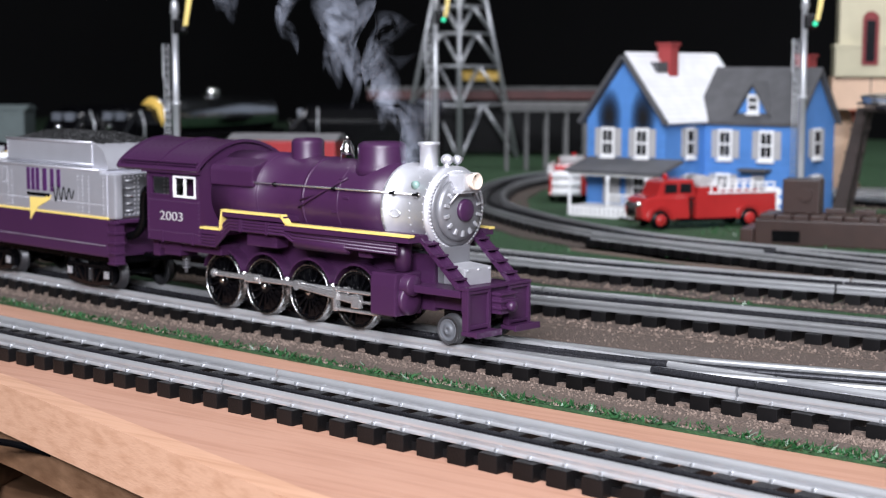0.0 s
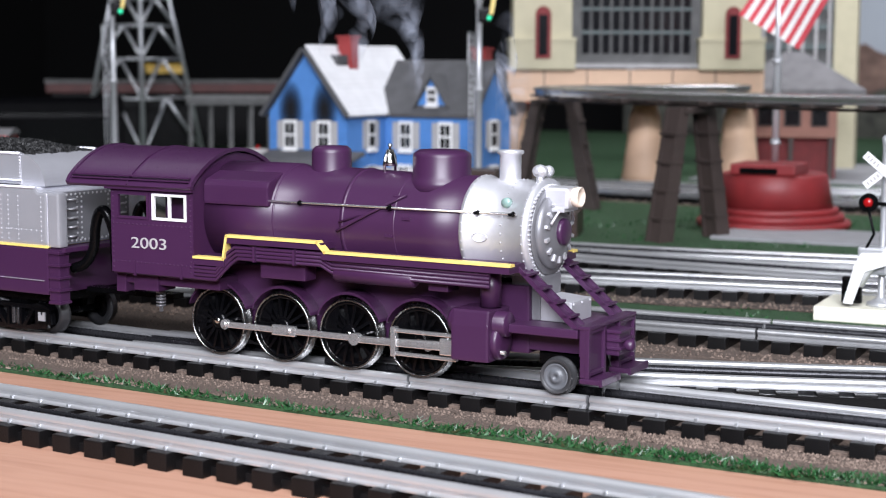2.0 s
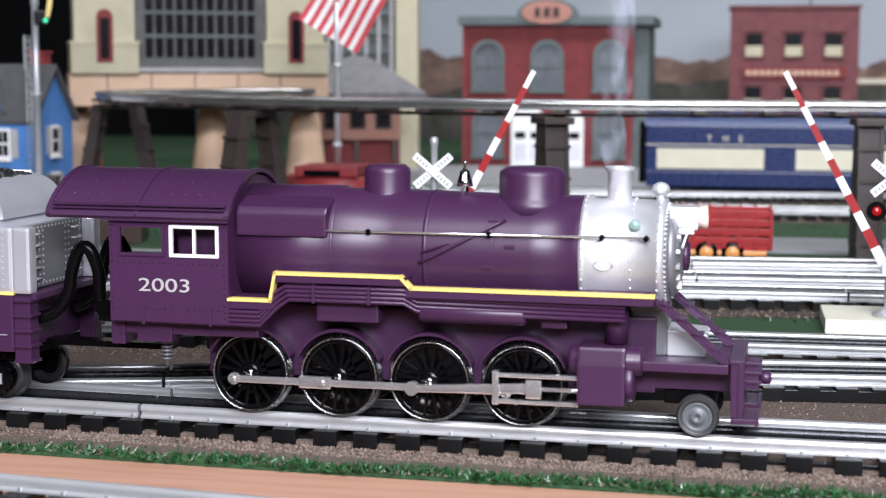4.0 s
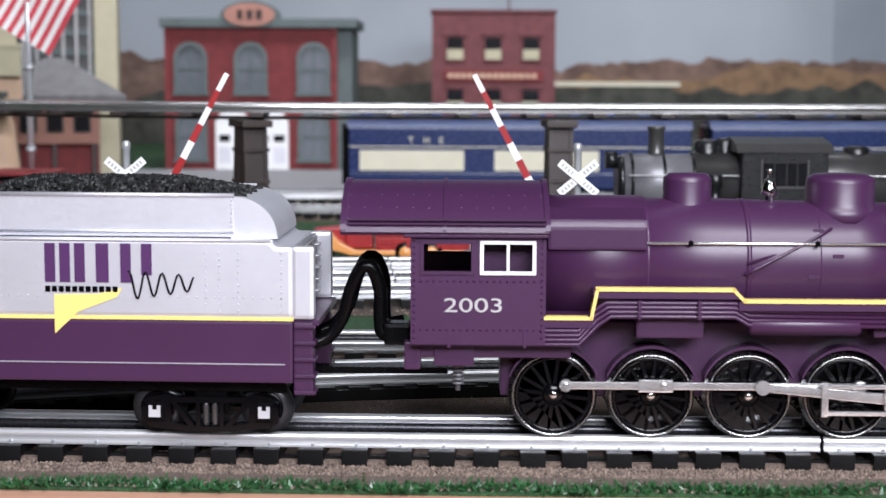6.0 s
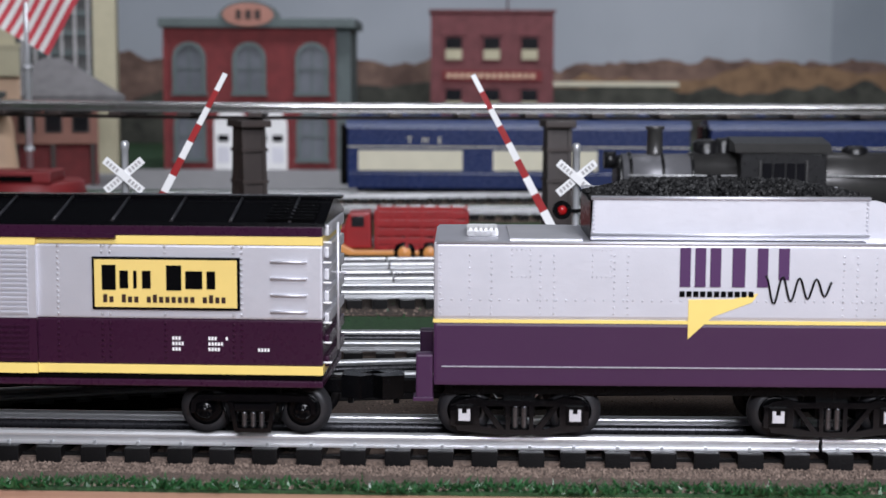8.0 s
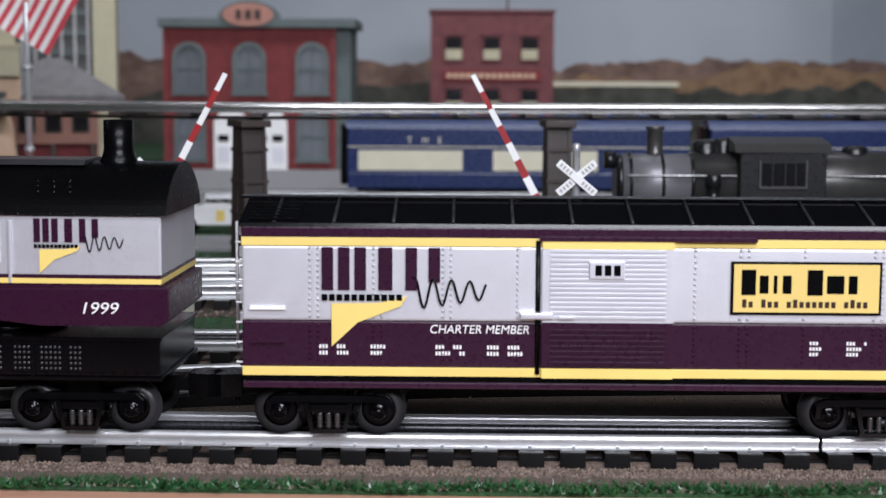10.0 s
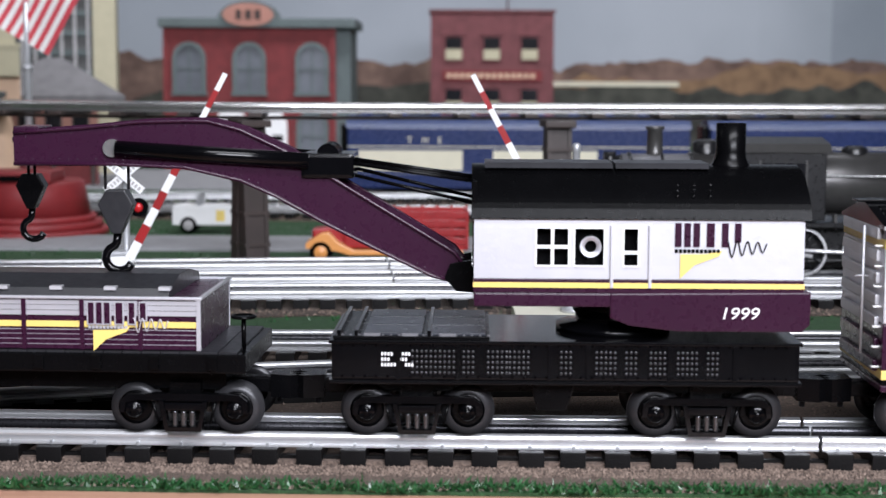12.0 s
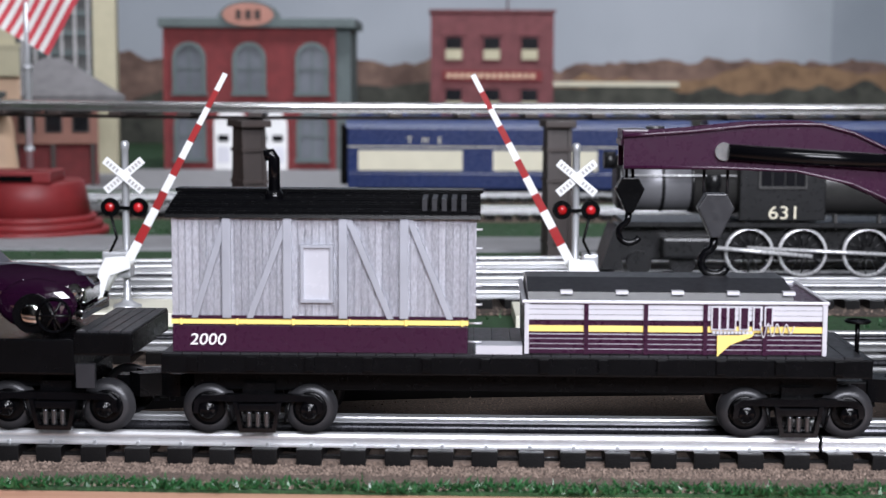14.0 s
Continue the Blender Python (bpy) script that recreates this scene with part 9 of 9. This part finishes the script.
def camelback():
    """Black centre-cab engine standing on the far line; the front is at local -x."""
    e = thing("black_steam_engine", pose(0.0, 1.137, 0), "black model centre-cab steam engine standing on a far line", "locomotive")
    P = lambda n, b, m, lab="": part(n, b, m, e, lab)
    bz, r = 0.076, 0.0195
    bm = bmesh.new()
    lathe(bm, [(0.001, 0.1722), (r + 0.002, 0.1722), (r + 0.002, 0.36), (0.001, 0.36)], base=(0, 0, bz), axis="x", seg=40)
    P("boiler", bm, ENGINEGREY)
    bm = bmesh.new()
    lathe(bm, [(0.001, 0.124), (r, 0.124), (r, 0.172), (0.001, 0.172)], base=(0, 0, bz), axis="x", seg=40)
    P("smokebox", bm, SMOKEGREY, "graphite silver smokebox")
    for a, b in ((0.126, 0.200), (0.260, 0.355)):
        bm = bmesh.new()
        tube(bm, (a, -0.0238, bz + 0.006), (b, -0.0240, bz + 0.006), 0.0006, seg=6)
        P("handrail", bm, WHEELBRIGHT, "thin bright handrail")
    bm = bmesh.new()
    lathe(bm, [(0.0045, -0.012), (0.0052, -0.011), (0.0052, -0.002), (0.0040, -0.001), (0.0040, 0.006), (0.0052, 0.007), (0.0052, 0.014), (0.004, 0.015)], base=(0.184, -0.0245, 0.068), seg=16)
    P("air_pump", bm, ENGINE)
    for k in range(5):
        P("boiler_pipe_clip", B(0.206 + k * 0.030, 0.208 + k * 0.030, -0.0262, -0.020, 0.0506, 0.0560), ENGINEGREY)
    for x in (0.128, 0.150, 0.170):
        bm = bmesh.new()
        lathe(bm, [(r, x), (r + 0.0012, x + 0.0004), (r + 0.0012, x + 0.002), (r, x + 0.0024)], base=(0, 0, bz), axis="x", seg=32, ring=True)
        P("boiler_band", bm, ENGINE)
    bm = bmesh.new()
    lathe(bm, [(0.016, 0.1195), (0.0185, 0.1215), (0.0185, 0.1239)], base=(0, 0, bz), axis="x", seg=28)
    P("smokebox_front", bm, ENGINE)
    bm = bmesh.new()
    lathe(bm, [(0.006, 0.112), (0.006, 0.120)], base=(0, 0, bz + 0.015), axis="x", seg=16)
    P("headlight", bm, ENGINE)
    bm = bmesh.new()
    lathe(bm, [(0.007, 0), (0.0056, 0.003), (0.0052, 0.018), (0.0064, 0.019), (0.0064, 0.021)], base=(0.147, 0, bz + r - 0.002), seg=18)
    P("smokestack", bm, ENGINEGREY)
    for x, rr, h in ((0.182, 0.009, 0.012), (0.194, 0.007, 0.013), (0.285, 0.009, 0.008)):
        bm = bmesh.new()
        lathe(bm, [(rr * 1.1, 0), (rr, 0.003), (rr, h - 0.002), (rr * 0.6, h)], base=(x, 0, bz + r - 0.002), seg=18)
        P("steam_dome", bm, ENGINE)
    c = P("cab", B(0.201, 0.259, -0.030, 0.030, 0.052, 0.098, bev=0.001), ENGINE, "black centre cab with painted number")
    bm = bmesh.new()
    prism(bm, [(-0.033, 0.0981), (-0.026, 0.104), (0, 0.1075), (0.026, 0.104), (0.033, 0.0981)], 0.197, 0.262, "x")
    part("cab_roof", bm, ENGINEGREY, c)
    for a in (0.2135, 0.2448):
        part("window_post", B(a, a + 0.0012, -0.0312, -0.0300, 0.0745, 0.0930), ENGINEGREY, c)
    part("window_sill", B(0.2135, 0.2460, -0.0316, -0.0300, 0.0738, 0.0750), ENGINEGREY, c)
    for a, b in ((0.2155, 0.222), (0.2235, 0.2305), (0.232, 0.2375), (0.239, 0.2440)):
        part("cab_window", B(a, b, -0.0308, -0.0300, 0.076, 0.091), DARKWINDOW, c)
    lettering("engine_number", "631", 0.0125, on_side(0.2205, -0.0306, 0.0535), CARCREAM, e, width=0.0185)
    P("running_board", B(0.124, 0.36, -0.027, 0.027, 0.0475, 0.0505), ENGINE)
    P("frame", B(0.12, 0.36, -0.014, 0.014, 0.024, 0.0474), ENGINE)
    for x in (0.135, 0.165):
        bm = bmesh.new()
        lathe(bm, [(0.0085, -0.003), (0.0085, 0.003)], base=(x, -0.018, 0.0215), axis="y", seg=20)
        P("pilot_wheel", bm, ENGINE)
    bm = bmesh.new()
    box(bm, 0.150, 0.185, -0.029, -0.012, 0.026, 0.040, bev=0.002)
    P("cylinder", bm, ENGINE)
    tyre = bmesh.new()
    lathe(tyre, [(0.0150, -0.002), (0.0168, -0.002), (0.0168, 0.002), (0.0150, 0.002), (0.0150, -0.002)], axis="y", seg=32, ring=True)
    TYM = finish(tyre, "driver_tyre", WHEELBRIGHT)
    for x in (0.210, 0.2465, 0.2905, 0.332):
        o = new("driver_tyre", TYM)
        o.parent, o.matrix_basis = e, pose(x, -0.019, 0.0298)
        bm = bmesh.new()
        for k in range(12):
            a = k * math.pi / 6
            tube(bm, (x + 0.002 * math.cos(a), -0.019, 0.0298 + 0.002 * math.sin(a)), (x + 0.0155 * math.cos(a), -0.019, 0.0298 + 0.0155 * math.sin(a)), 0.0006, seg=5)
        lathe(bm, [(0.004, -0.003), (0.004, 0.002)], base=(x, -0.019, 0.0298), axis="y", seg=12)
        P("driver_spokes", bm, ENGINE)
    bm = bmesh.new()
    tube(bm, (0.208, -0.0235, 0.033), (0.334, -0.0235, 0.0275), 0.0012, seg=8)
    P("side_rod", bm, WHEELBRIGHT)
    bm = bmesh.new()
    tube(bm, (0.176, -0.0255, 0.034), (0.252, -0.0255, 0.0275), 0.0014, seg=8)
    P("main_rod", bm, WHEELBRIGHT)
    bm = bmesh.new()
    prism(bm, [(0.118, 0.047), (0.108, 0.018), (0.124, 0.018)], -0.024, 0.024)
    P("pilot", bm, ENGINE)


camelback()


# ---- road, yards and far clutter ----
def build_roads():
    solid("road", B(-0.62, 1.1, 2.02, 2.415, 0.0002, 0.0022), ROADGREY, "pale grey road in front of the fire station", kind="structure")
    solid("pavement", B(-0.40, 0.62, 1.36, 1.46, 0.0002, 0.0030), ROADGREY, "grey lane beside the trestle", kind="structure")


build_roads()


def far_car(name, lat, dep, length, z0, z1, m, label, category, roof=None, rz=37, w=0.055, legs=False):
    """Stock on the dim far lines, set out from the tripod by bearing and distance."""
    x, y = -0.033 + 0.799 * lat - 0.602 * dep, 0.045 + 0.602 * lat + 0.799 * dep
    c = thing(name, pose(x, y, 0, 0, 0, rz), label, category)
    part("body", B(-length / 2, length / 2, -w / 2, w / 2, z0, z1, bev=0.002), m, c)
    bm = bmesh.new()
    n = 8
    prism(bm, [(-w / 2 - 0.002 + (w + 0.004) * i / n, z1 + 0.0001 + 0.006 * math.sin(math.pi * i / n)) for i in range(n + 1)], -length / 2 - 0.002, length / 2 + 0.002, "x")
    part("roof", bm, roof or m, c)
    if legs:
        for k in range(5):
            for yy in (-w / 2 + 0.004, w / 2 - 0.006):
                xx = -length / 2 + 0.004 + k * (length - 0.012) / 4
                part("post", B(xx, xx + 0.004, yy, yy + 0.002, 0, z0), DULLGREY, c)
        return c
    part("underframe", B(-length / 2 + 0.01, length / 2 - 0.01, -w / 2 + 0.01, w / 2 - 0.01, 0.006, z0), BLACK, c)
    for xx in (-length / 2 + 0.03, length / 2 - 0.03):
        part("bogie", B(xx - 0.02, xx + 0.02, -w / 2 + 0.004, w / 2 - 0.004, 0.0, 0.014, bev=0.002), BLACK, c)
    return c


far_car("boxcar", -0.160, 1.62, 0.110, 0.045, 0.079, RED, "red model car with a pale grey roof on a far line", "boxcar", roof=STATIONROOF, rz=30)
far_car("equipment_shed", -0.545, 1.95, 0.065, 0.012, 0.100, TRIMGREY, "grey equipment shed with a small lit window", "shed", rz=37)
far_car("flatcar", 0.10, 2.75, 0.46, 0.098, 0.114, DIMLITRED, "long red girder car, painted dark for its dim far line", "car", roof=DULLGREY, rz=37)
far_car("platform_shelter", 0.155, 2.35, 0.13, 0.088, 0.096, DULLGREY, "grey-roofed platform shelter beyond the tower", "shelter", rz=37, legs=True)
far_car("orange_shed", 0.50, 1.98, 0.05, 0.010, 0.100, mat("orange_red_board", (0.42, 0.075, 0.04), 0.7), "orange-red board shed behind the house", "shed", rz=25)
far_car("boxcar", 0.075, 3.1, 0.07, 0.128, 0.140, TANKYELLOW, "yellow model car on a distant line", "boxcar", rz=37)


def tank_car(lat, dep):
    x, y = -0.033 + 0.799 * lat - 0.602 * dep, 0.045 + 0.602 * lat + 0.799 * dep
    c = thing("tank_car", pose(x, y, 0, 0, 0, 86), "silver model tank car with a yellow end", "tank car")
    bm = bmesh.new()
    lathe(bm, [(0.001, 0.0), (0.023, 0.002), (0.0255, 0.008), (0.0255, 0.20), (0.021, 0.207), (0.001, 0.21)], base=(0, 0, 0.089), axis="x", seg=28)
    part("tank", bm, TANKCHROME, c)
    bm = bmesh.new()
    lathe(bm, [(0.001, -0.0040), (0.015, -0.0028), (0.0235, 0.0), (0.0252, 0.0030)], base=(0, 0, 0.089), axis="x", seg=28)
    part("tank_end", bm, TANKYELLOW, c, "yellow painted tank end")
    bm = bmesh.new()
    lathe(bm, [(0.010, 0), (0.010, 0.010), (0.007, 0.013)], base=(0.105, 0, 0.112), seg=18)
    part("dome", bm, CHROME, c)
    part("frame", B(-0.01, 0.22, -0.022, 0.022, 0.056, 0.068), BLACK, c)
    for xx in (0.025, 0.185):
        part("bogie", B(xx - 0.022, xx + 0.022, -0.022, 0.022, 0.0, 0.0559, bev=0.002), BLACK, c)


tank_car(-0.381, 2.05)


def dark_engine(lat, dep, rz):
    x, y = -0.033 + 0.799 * lat - 0.602 * dep, 0.045 + 0.602 * lat + 0.799 * dep
    c = thing("black_diesel_engine", pose(x, y, 0, 0, 0, rz), "glossy black model diesel engine with a headlight", "locomotive", group="black engines in the yard")
    bm = bmesh.new()
    prism(bm, [(-0.026, 0.030), (-0.027, 0.080), (-0.020, 0.098), (-0.008, 0.104), (0.008, 0.104), (0.020, 0.098), (0.027, 0.080), (0.026, 0.030)], 0.016, 0.20, "x", bev=0.003)
    part("body", bm, BLACKGLOSS, c)
    bm = bmesh.new()
    prism(bm, [(0.017, 0.030), (0.017, 0.098), (0.004, 0.088), (-0.012, 0.070), (-0.016, 0.032)], -0.024, 0.024, bev=0.006)
    part("nose", bm, BLACKGLOSS, c)
    for sy in (-1, 1):
        part("windscreen", B(0.002, 0.009, *sorted((sy * 0.003, sy * 0.016)), 0.086, 0.096), WINDOWGREY, c)
    bm = bmesh.new()
    ball(bm, (-0.009, 0, 0.078), 0.0045, 2)
    part("headlamp", bm, CHROME, c)
    bm = bmesh.new()
    pipe(bm, [Vector((0.03, -0.0272, 0.035)), Vector((0.03, -0.0278, 0.08)), Vector((0.03, -0.0215, 0.098))], 0.0012)
    part("grab_rail", bm, TIN, c)
    for xx in (0.03, 0.16):
        part("bogie", B(xx - 0.025, xx + 0.025, -0.020, 0.020, 0.0, 0.0299, bev=0.002), BLACK, c)


dark_engine(-0.473, 1.95, 105)
dark_engine(-0.416, 1.98, 105)
dark_engine(-0.20, 2.15, 40)


def wild_tufts():
    """Low grass clumps over the green mat."""
    rng = random.Random(21)
    vs, fs = [], []
    for k in range(16000):
        x, y = rng.uniform(-1.1, 0.5), rng.uniform(0.92, 1.6)
        if rng.random() < 0.25:
            x, y = rng.uniform(-0.8, -0.2), rng.uniform(1.3, 2.1)
        if noise.noise((x * 14, y * 14, 3)) < -0.05:
            continue
        a, w, l = rng.uniform(0, 6.3), rng.uniform(0.0005, 0.0012), rng.uniform(0.0012, 0.0034)
        i = len(vs)
        vs += [(x - w * math.cos(a), y - w * math.sin(a), 0), (x + w * math.cos(a), y + w * math.sin(a), 0), (x + rng.uniform(-.002, .002), y + rng.uniform(-.002, .002), l)]
        fs.append((i, i + 1, i + 2))
    me = bpy.data.meshes.new("grass_tufts")
    me.from_pydata(vs, [], fs)
    me.materials.append(BLADE)
    tagged(new("grass_tufts", me), "scattered green grass tufts on the mat", "grass", kind="stuff")
    spots = []
    for at, ln in ((LINE_B, LEN_B), (LINE_C, LEN_C)):
        for k in range(5000):
            s = rng.uniform(0.2, ln)
            p, h = at(s)
            off = rng.uniform(-0.046, -0.021) if rng.random() < 0.7 else rng.uniform(0.02, 0.046)
            spots.append((p.x - math.sin(h) * off, p.y + math.cos(h) * off, 0.0012))
    stones("yard_ballast", spots, "loose brown ballast chips along the back lines", size=(0.0007, 0.0015))


wild_tufts()


# ---- loose things at the table's edge ----
def table_cables():
    c = bpy.data.curves.new("cable", "CURVE")
    c.dimensions, c.bevel_depth = "3D", 0.0018
    sp = c.splines.new("NURBS")
    pts = [(-0.80, 0.53, -0.02), (-0.77, 0.505, -0.024), (-0.74, 0.50, -0.026), (-0.69, 0.498, -0.036), (-0.66, 0.50, -0.024), (-0.60, 0.52, -0.03), (-0.45, 0.56, -0.09)]
    sp.points.add(len(pts) - 1)
    for q, p in zip(sp.points, pts):
        q.co = (*p, 1)
    sp.order_u = 4
    tmp = bpy.data.objects.new("tmp", c)
    me = bpy.data.meshes.new_from_object(tmp)
    bpy.data.objects.remove(tmp)
    me.materials.append(BLACK)
    tagged(new("cable", me), "black electric cable stapled under the table edge", "cable")


table_cables()


# ---- smoke: wisps that rise from the stack and drift ----
def smoke_mat():
    m = bpy.data.materials.new("smoke_wisp")
    m.use_nodes = True
    nt = m.node_tree
    b = nt.nodes["Principled BSDF"]
    b.inputs["Base Color"].default_value = (0.60, 0.65, 0.78, 1)
    b.inputs["Roughness"].default_value = 1.0
    b.inputs["Specular IOR Level"].default_value = 0.0
    co, add, inf, n, r, at, mul = (nt.nodes.new(k) for k in ("ShaderNodeTexCoord", "ShaderNodeVectorMath", "ShaderNodeObjectInfo", "ShaderNodeTexNoise", "ShaderNodeValToRGB", "ShaderNodeAttribute", "ShaderNodeMath"))
    n.inputs["Scale"].default_value, n.inputs["Detail"].default_value, n.inputs["Distortion"].default_value = 48, 4, 2.2
    nt.links.new(co.outputs["Object"], add.inputs[0])
    nt.links.new(inf.outputs["Random"], add.inputs[1])
    nt.links.new(add.outputs["Vector"], n.inputs["Vector"])
    nt.links.new(n.outputs["Fac"], r.inputs["Fac"])
    r.color_ramp.elements[0].position, r.color_ramp.elements[0].color = 0.34, (0, 0, 0, 1)
    r.color_ramp.elements[1].position, r.color_ramp.elements[1].color = 0.86, (0.34, 0.34, 0.34, 1)
    at.attribute_name = "thin"
    mul.operation = "MULTIPLY"
    nt.links.new(r.outputs["Color"], mul.inputs[0])
    nt.links.new(at.outputs["Fac"], mul.inputs[1])
    nt.links.new(mul.outputs[0], b.inputs["Alpha"])
    return m


SMOKE = smoke_mat()
PUFFS = []
# seconds at which a wisp leaves the stack, and its breadth
BORN = [(-2.1 + 0.16 * k, 1.0) for k in range(14)] + [(0.25 + 0.17 * k, 0.8) for k in range(8)] + [(1.75 + 0.13 * k, 0.5 + 0.1 * math.sin(k)) for k in range(38)]


def build_smoke():
    rng = random.Random(8)
    for born, wide in BORN:
        # a curling sheet of haze, wider as it rises, thinning to its edges
        turns, n, mcols = rng.uniform(0.3, 0.9), 22, 12
        ph, r0 = rng.uniform(0, 6.3), rng.uniform(0.006, 0.011) * wide
        vs, fs, thin = [], [], []
        for i in range(n + 1):
            u = i / n
            rad = r0 * (0.45 + 1.5 * u)
            a = ph + turns * 2 * math.pi * u
            cx, cy = 0.008 * wide * math.sin(a * 1.7) * u, 0.008 * wide * math.cos(a) * u
            for j in range(mcols + 1):
                b = a + (j / mcols - 0.5) * 3.0
                wob = 1 + 0.25 * math.sin(b * 3 + u * 7 + ph)
                vs.append((cx + rad * wob * math.cos(b), cy + rad * wob * math.sin(b), (0.030 + 0.028 * wide) * u + 0.004 * math.sin(b * 2 + ph)))
                thin.append(max(0.0, math.sin(math.pi * u)) ** 0.8 * math.sin(math.pi * j / mcols))
        for i in range(n):
            for j in range(mcols):
                q = i * (mcols + 1) + j
                fs.append((q, q + 1, q + mcols + 2, q + mcols + 1))
        me = bpy.data.meshes.new("smoke_wisp")
        me.from_pydata(vs, [], fs)
        me.materials.append(SMOKE)
        att = me.attributes.new("thin", "FLOAT", "POINT")
        att.data.foreach_set("value", thin)
        me.polygons.foreach_set("use_smooth", [True] * len(fs))
        ob = tagged(new("smoke_wisp", me), "thin blue-grey wisp of rising smoke", "smoke", group="smoke from the stack")
        ob.visible_shadow = False
        PUFFS.append((ob, born, rng.uniform(0, 360), rng.uniform(-0.022, 0.006), rng.uniform(-0.006, 0.014), 0.30 if born < 1.7 else 0.93, 0.055 if born < 1.7 else 0.115))


def stack_place(t):
    m = on_line(0.055 * SIZE, 0.055 * SIZE, t)
    return m @ Vector(((0.144 - 0.055) * SIZE, 0, 0.108 * SIZE))


build_smoke()


def motions():
    for v, u, half in TRAIN:
        walk(v, [(t * 0.5, on_line(u, half, t * 0.5)) for t in range(29)])
    for w, x, y, z, r in WHEELS:
        walk(w, [(t * 0.1, pose(x, y, z, 0, math.degrees(run_at(t * 0.1) / r), 0)) for t in range(141)])
    c = 0.055
    zc = RT + DR
    turn0 = PHASE
    steps = [k * 0.1 for k in range(141)]

    def angle(t):
        return math.degrees(run_at(t) / DR) + turn0
    for ax, x in DRIVE:
        walk(ax, [(t, pose(x, 0, zc, 0, angle(t), 0)) for t in steps])
    for ob, kind, ph in RODS:
        rows = []
        for t in steps:
            a = radians(angle(t) + ph)
            px_, pz_ = PIN * math.sin(a), PIN * math.cos(a)
            hx, hz2 = DRIVERS[2] + px_ - c, zc + pz_
            rise = 0.0290 - hz2
            reach = math.sqrt(0.048 ** 2 - rise ** 2)
            if kind == "side":
                rows.append((t, pose(px_ - c, 0, zc + pz_)))
            elif kind == "main":
                rows.append((t, pose(hx, 0, hz2, 0, -math.degrees(math.asin(rise / 0.048)), 0)))
            else:
                rows.append((t, pose(hx + reach, 0, 0.0290)))
        walk(ob, rows)
    # each wisp leaves the stack in its turn, rises and drifts off over the layout
    for ob, born, turn, dx, dy, tow, rise in PUFFS:
        rows = []
        start = stack_place(max(born, 0.0)) + (stack_place(0.5) - stack_place(0.0)) * (min(born, 0.0) / 0.5)
        for i in range(71):
            t = i * 0.2
            age = t - born
            if age < 0:
                # still down inside the smokebox
                p = stack_place(t) - Vector((0, 0, 0.075))
                rows.append((t, pose(*p, 0, 0, turn)))
            else:
                pull = (stack_place(t) - start) * (tow if tow > 0.5 else tow * math.exp(-age * 0.4))
                p = start + pull
                rows.append((t, pose(p.x + dx * age, p.y + dy * age, p.z + rise * age - 0.030 * math.exp(-age * 4), 0, 0, turn + 40 * age)))
        walk(ob, rows)


# crank pin straight down at 5.5 s
PHASE = 190 - math.degrees(-0.017 / DR)
motions()
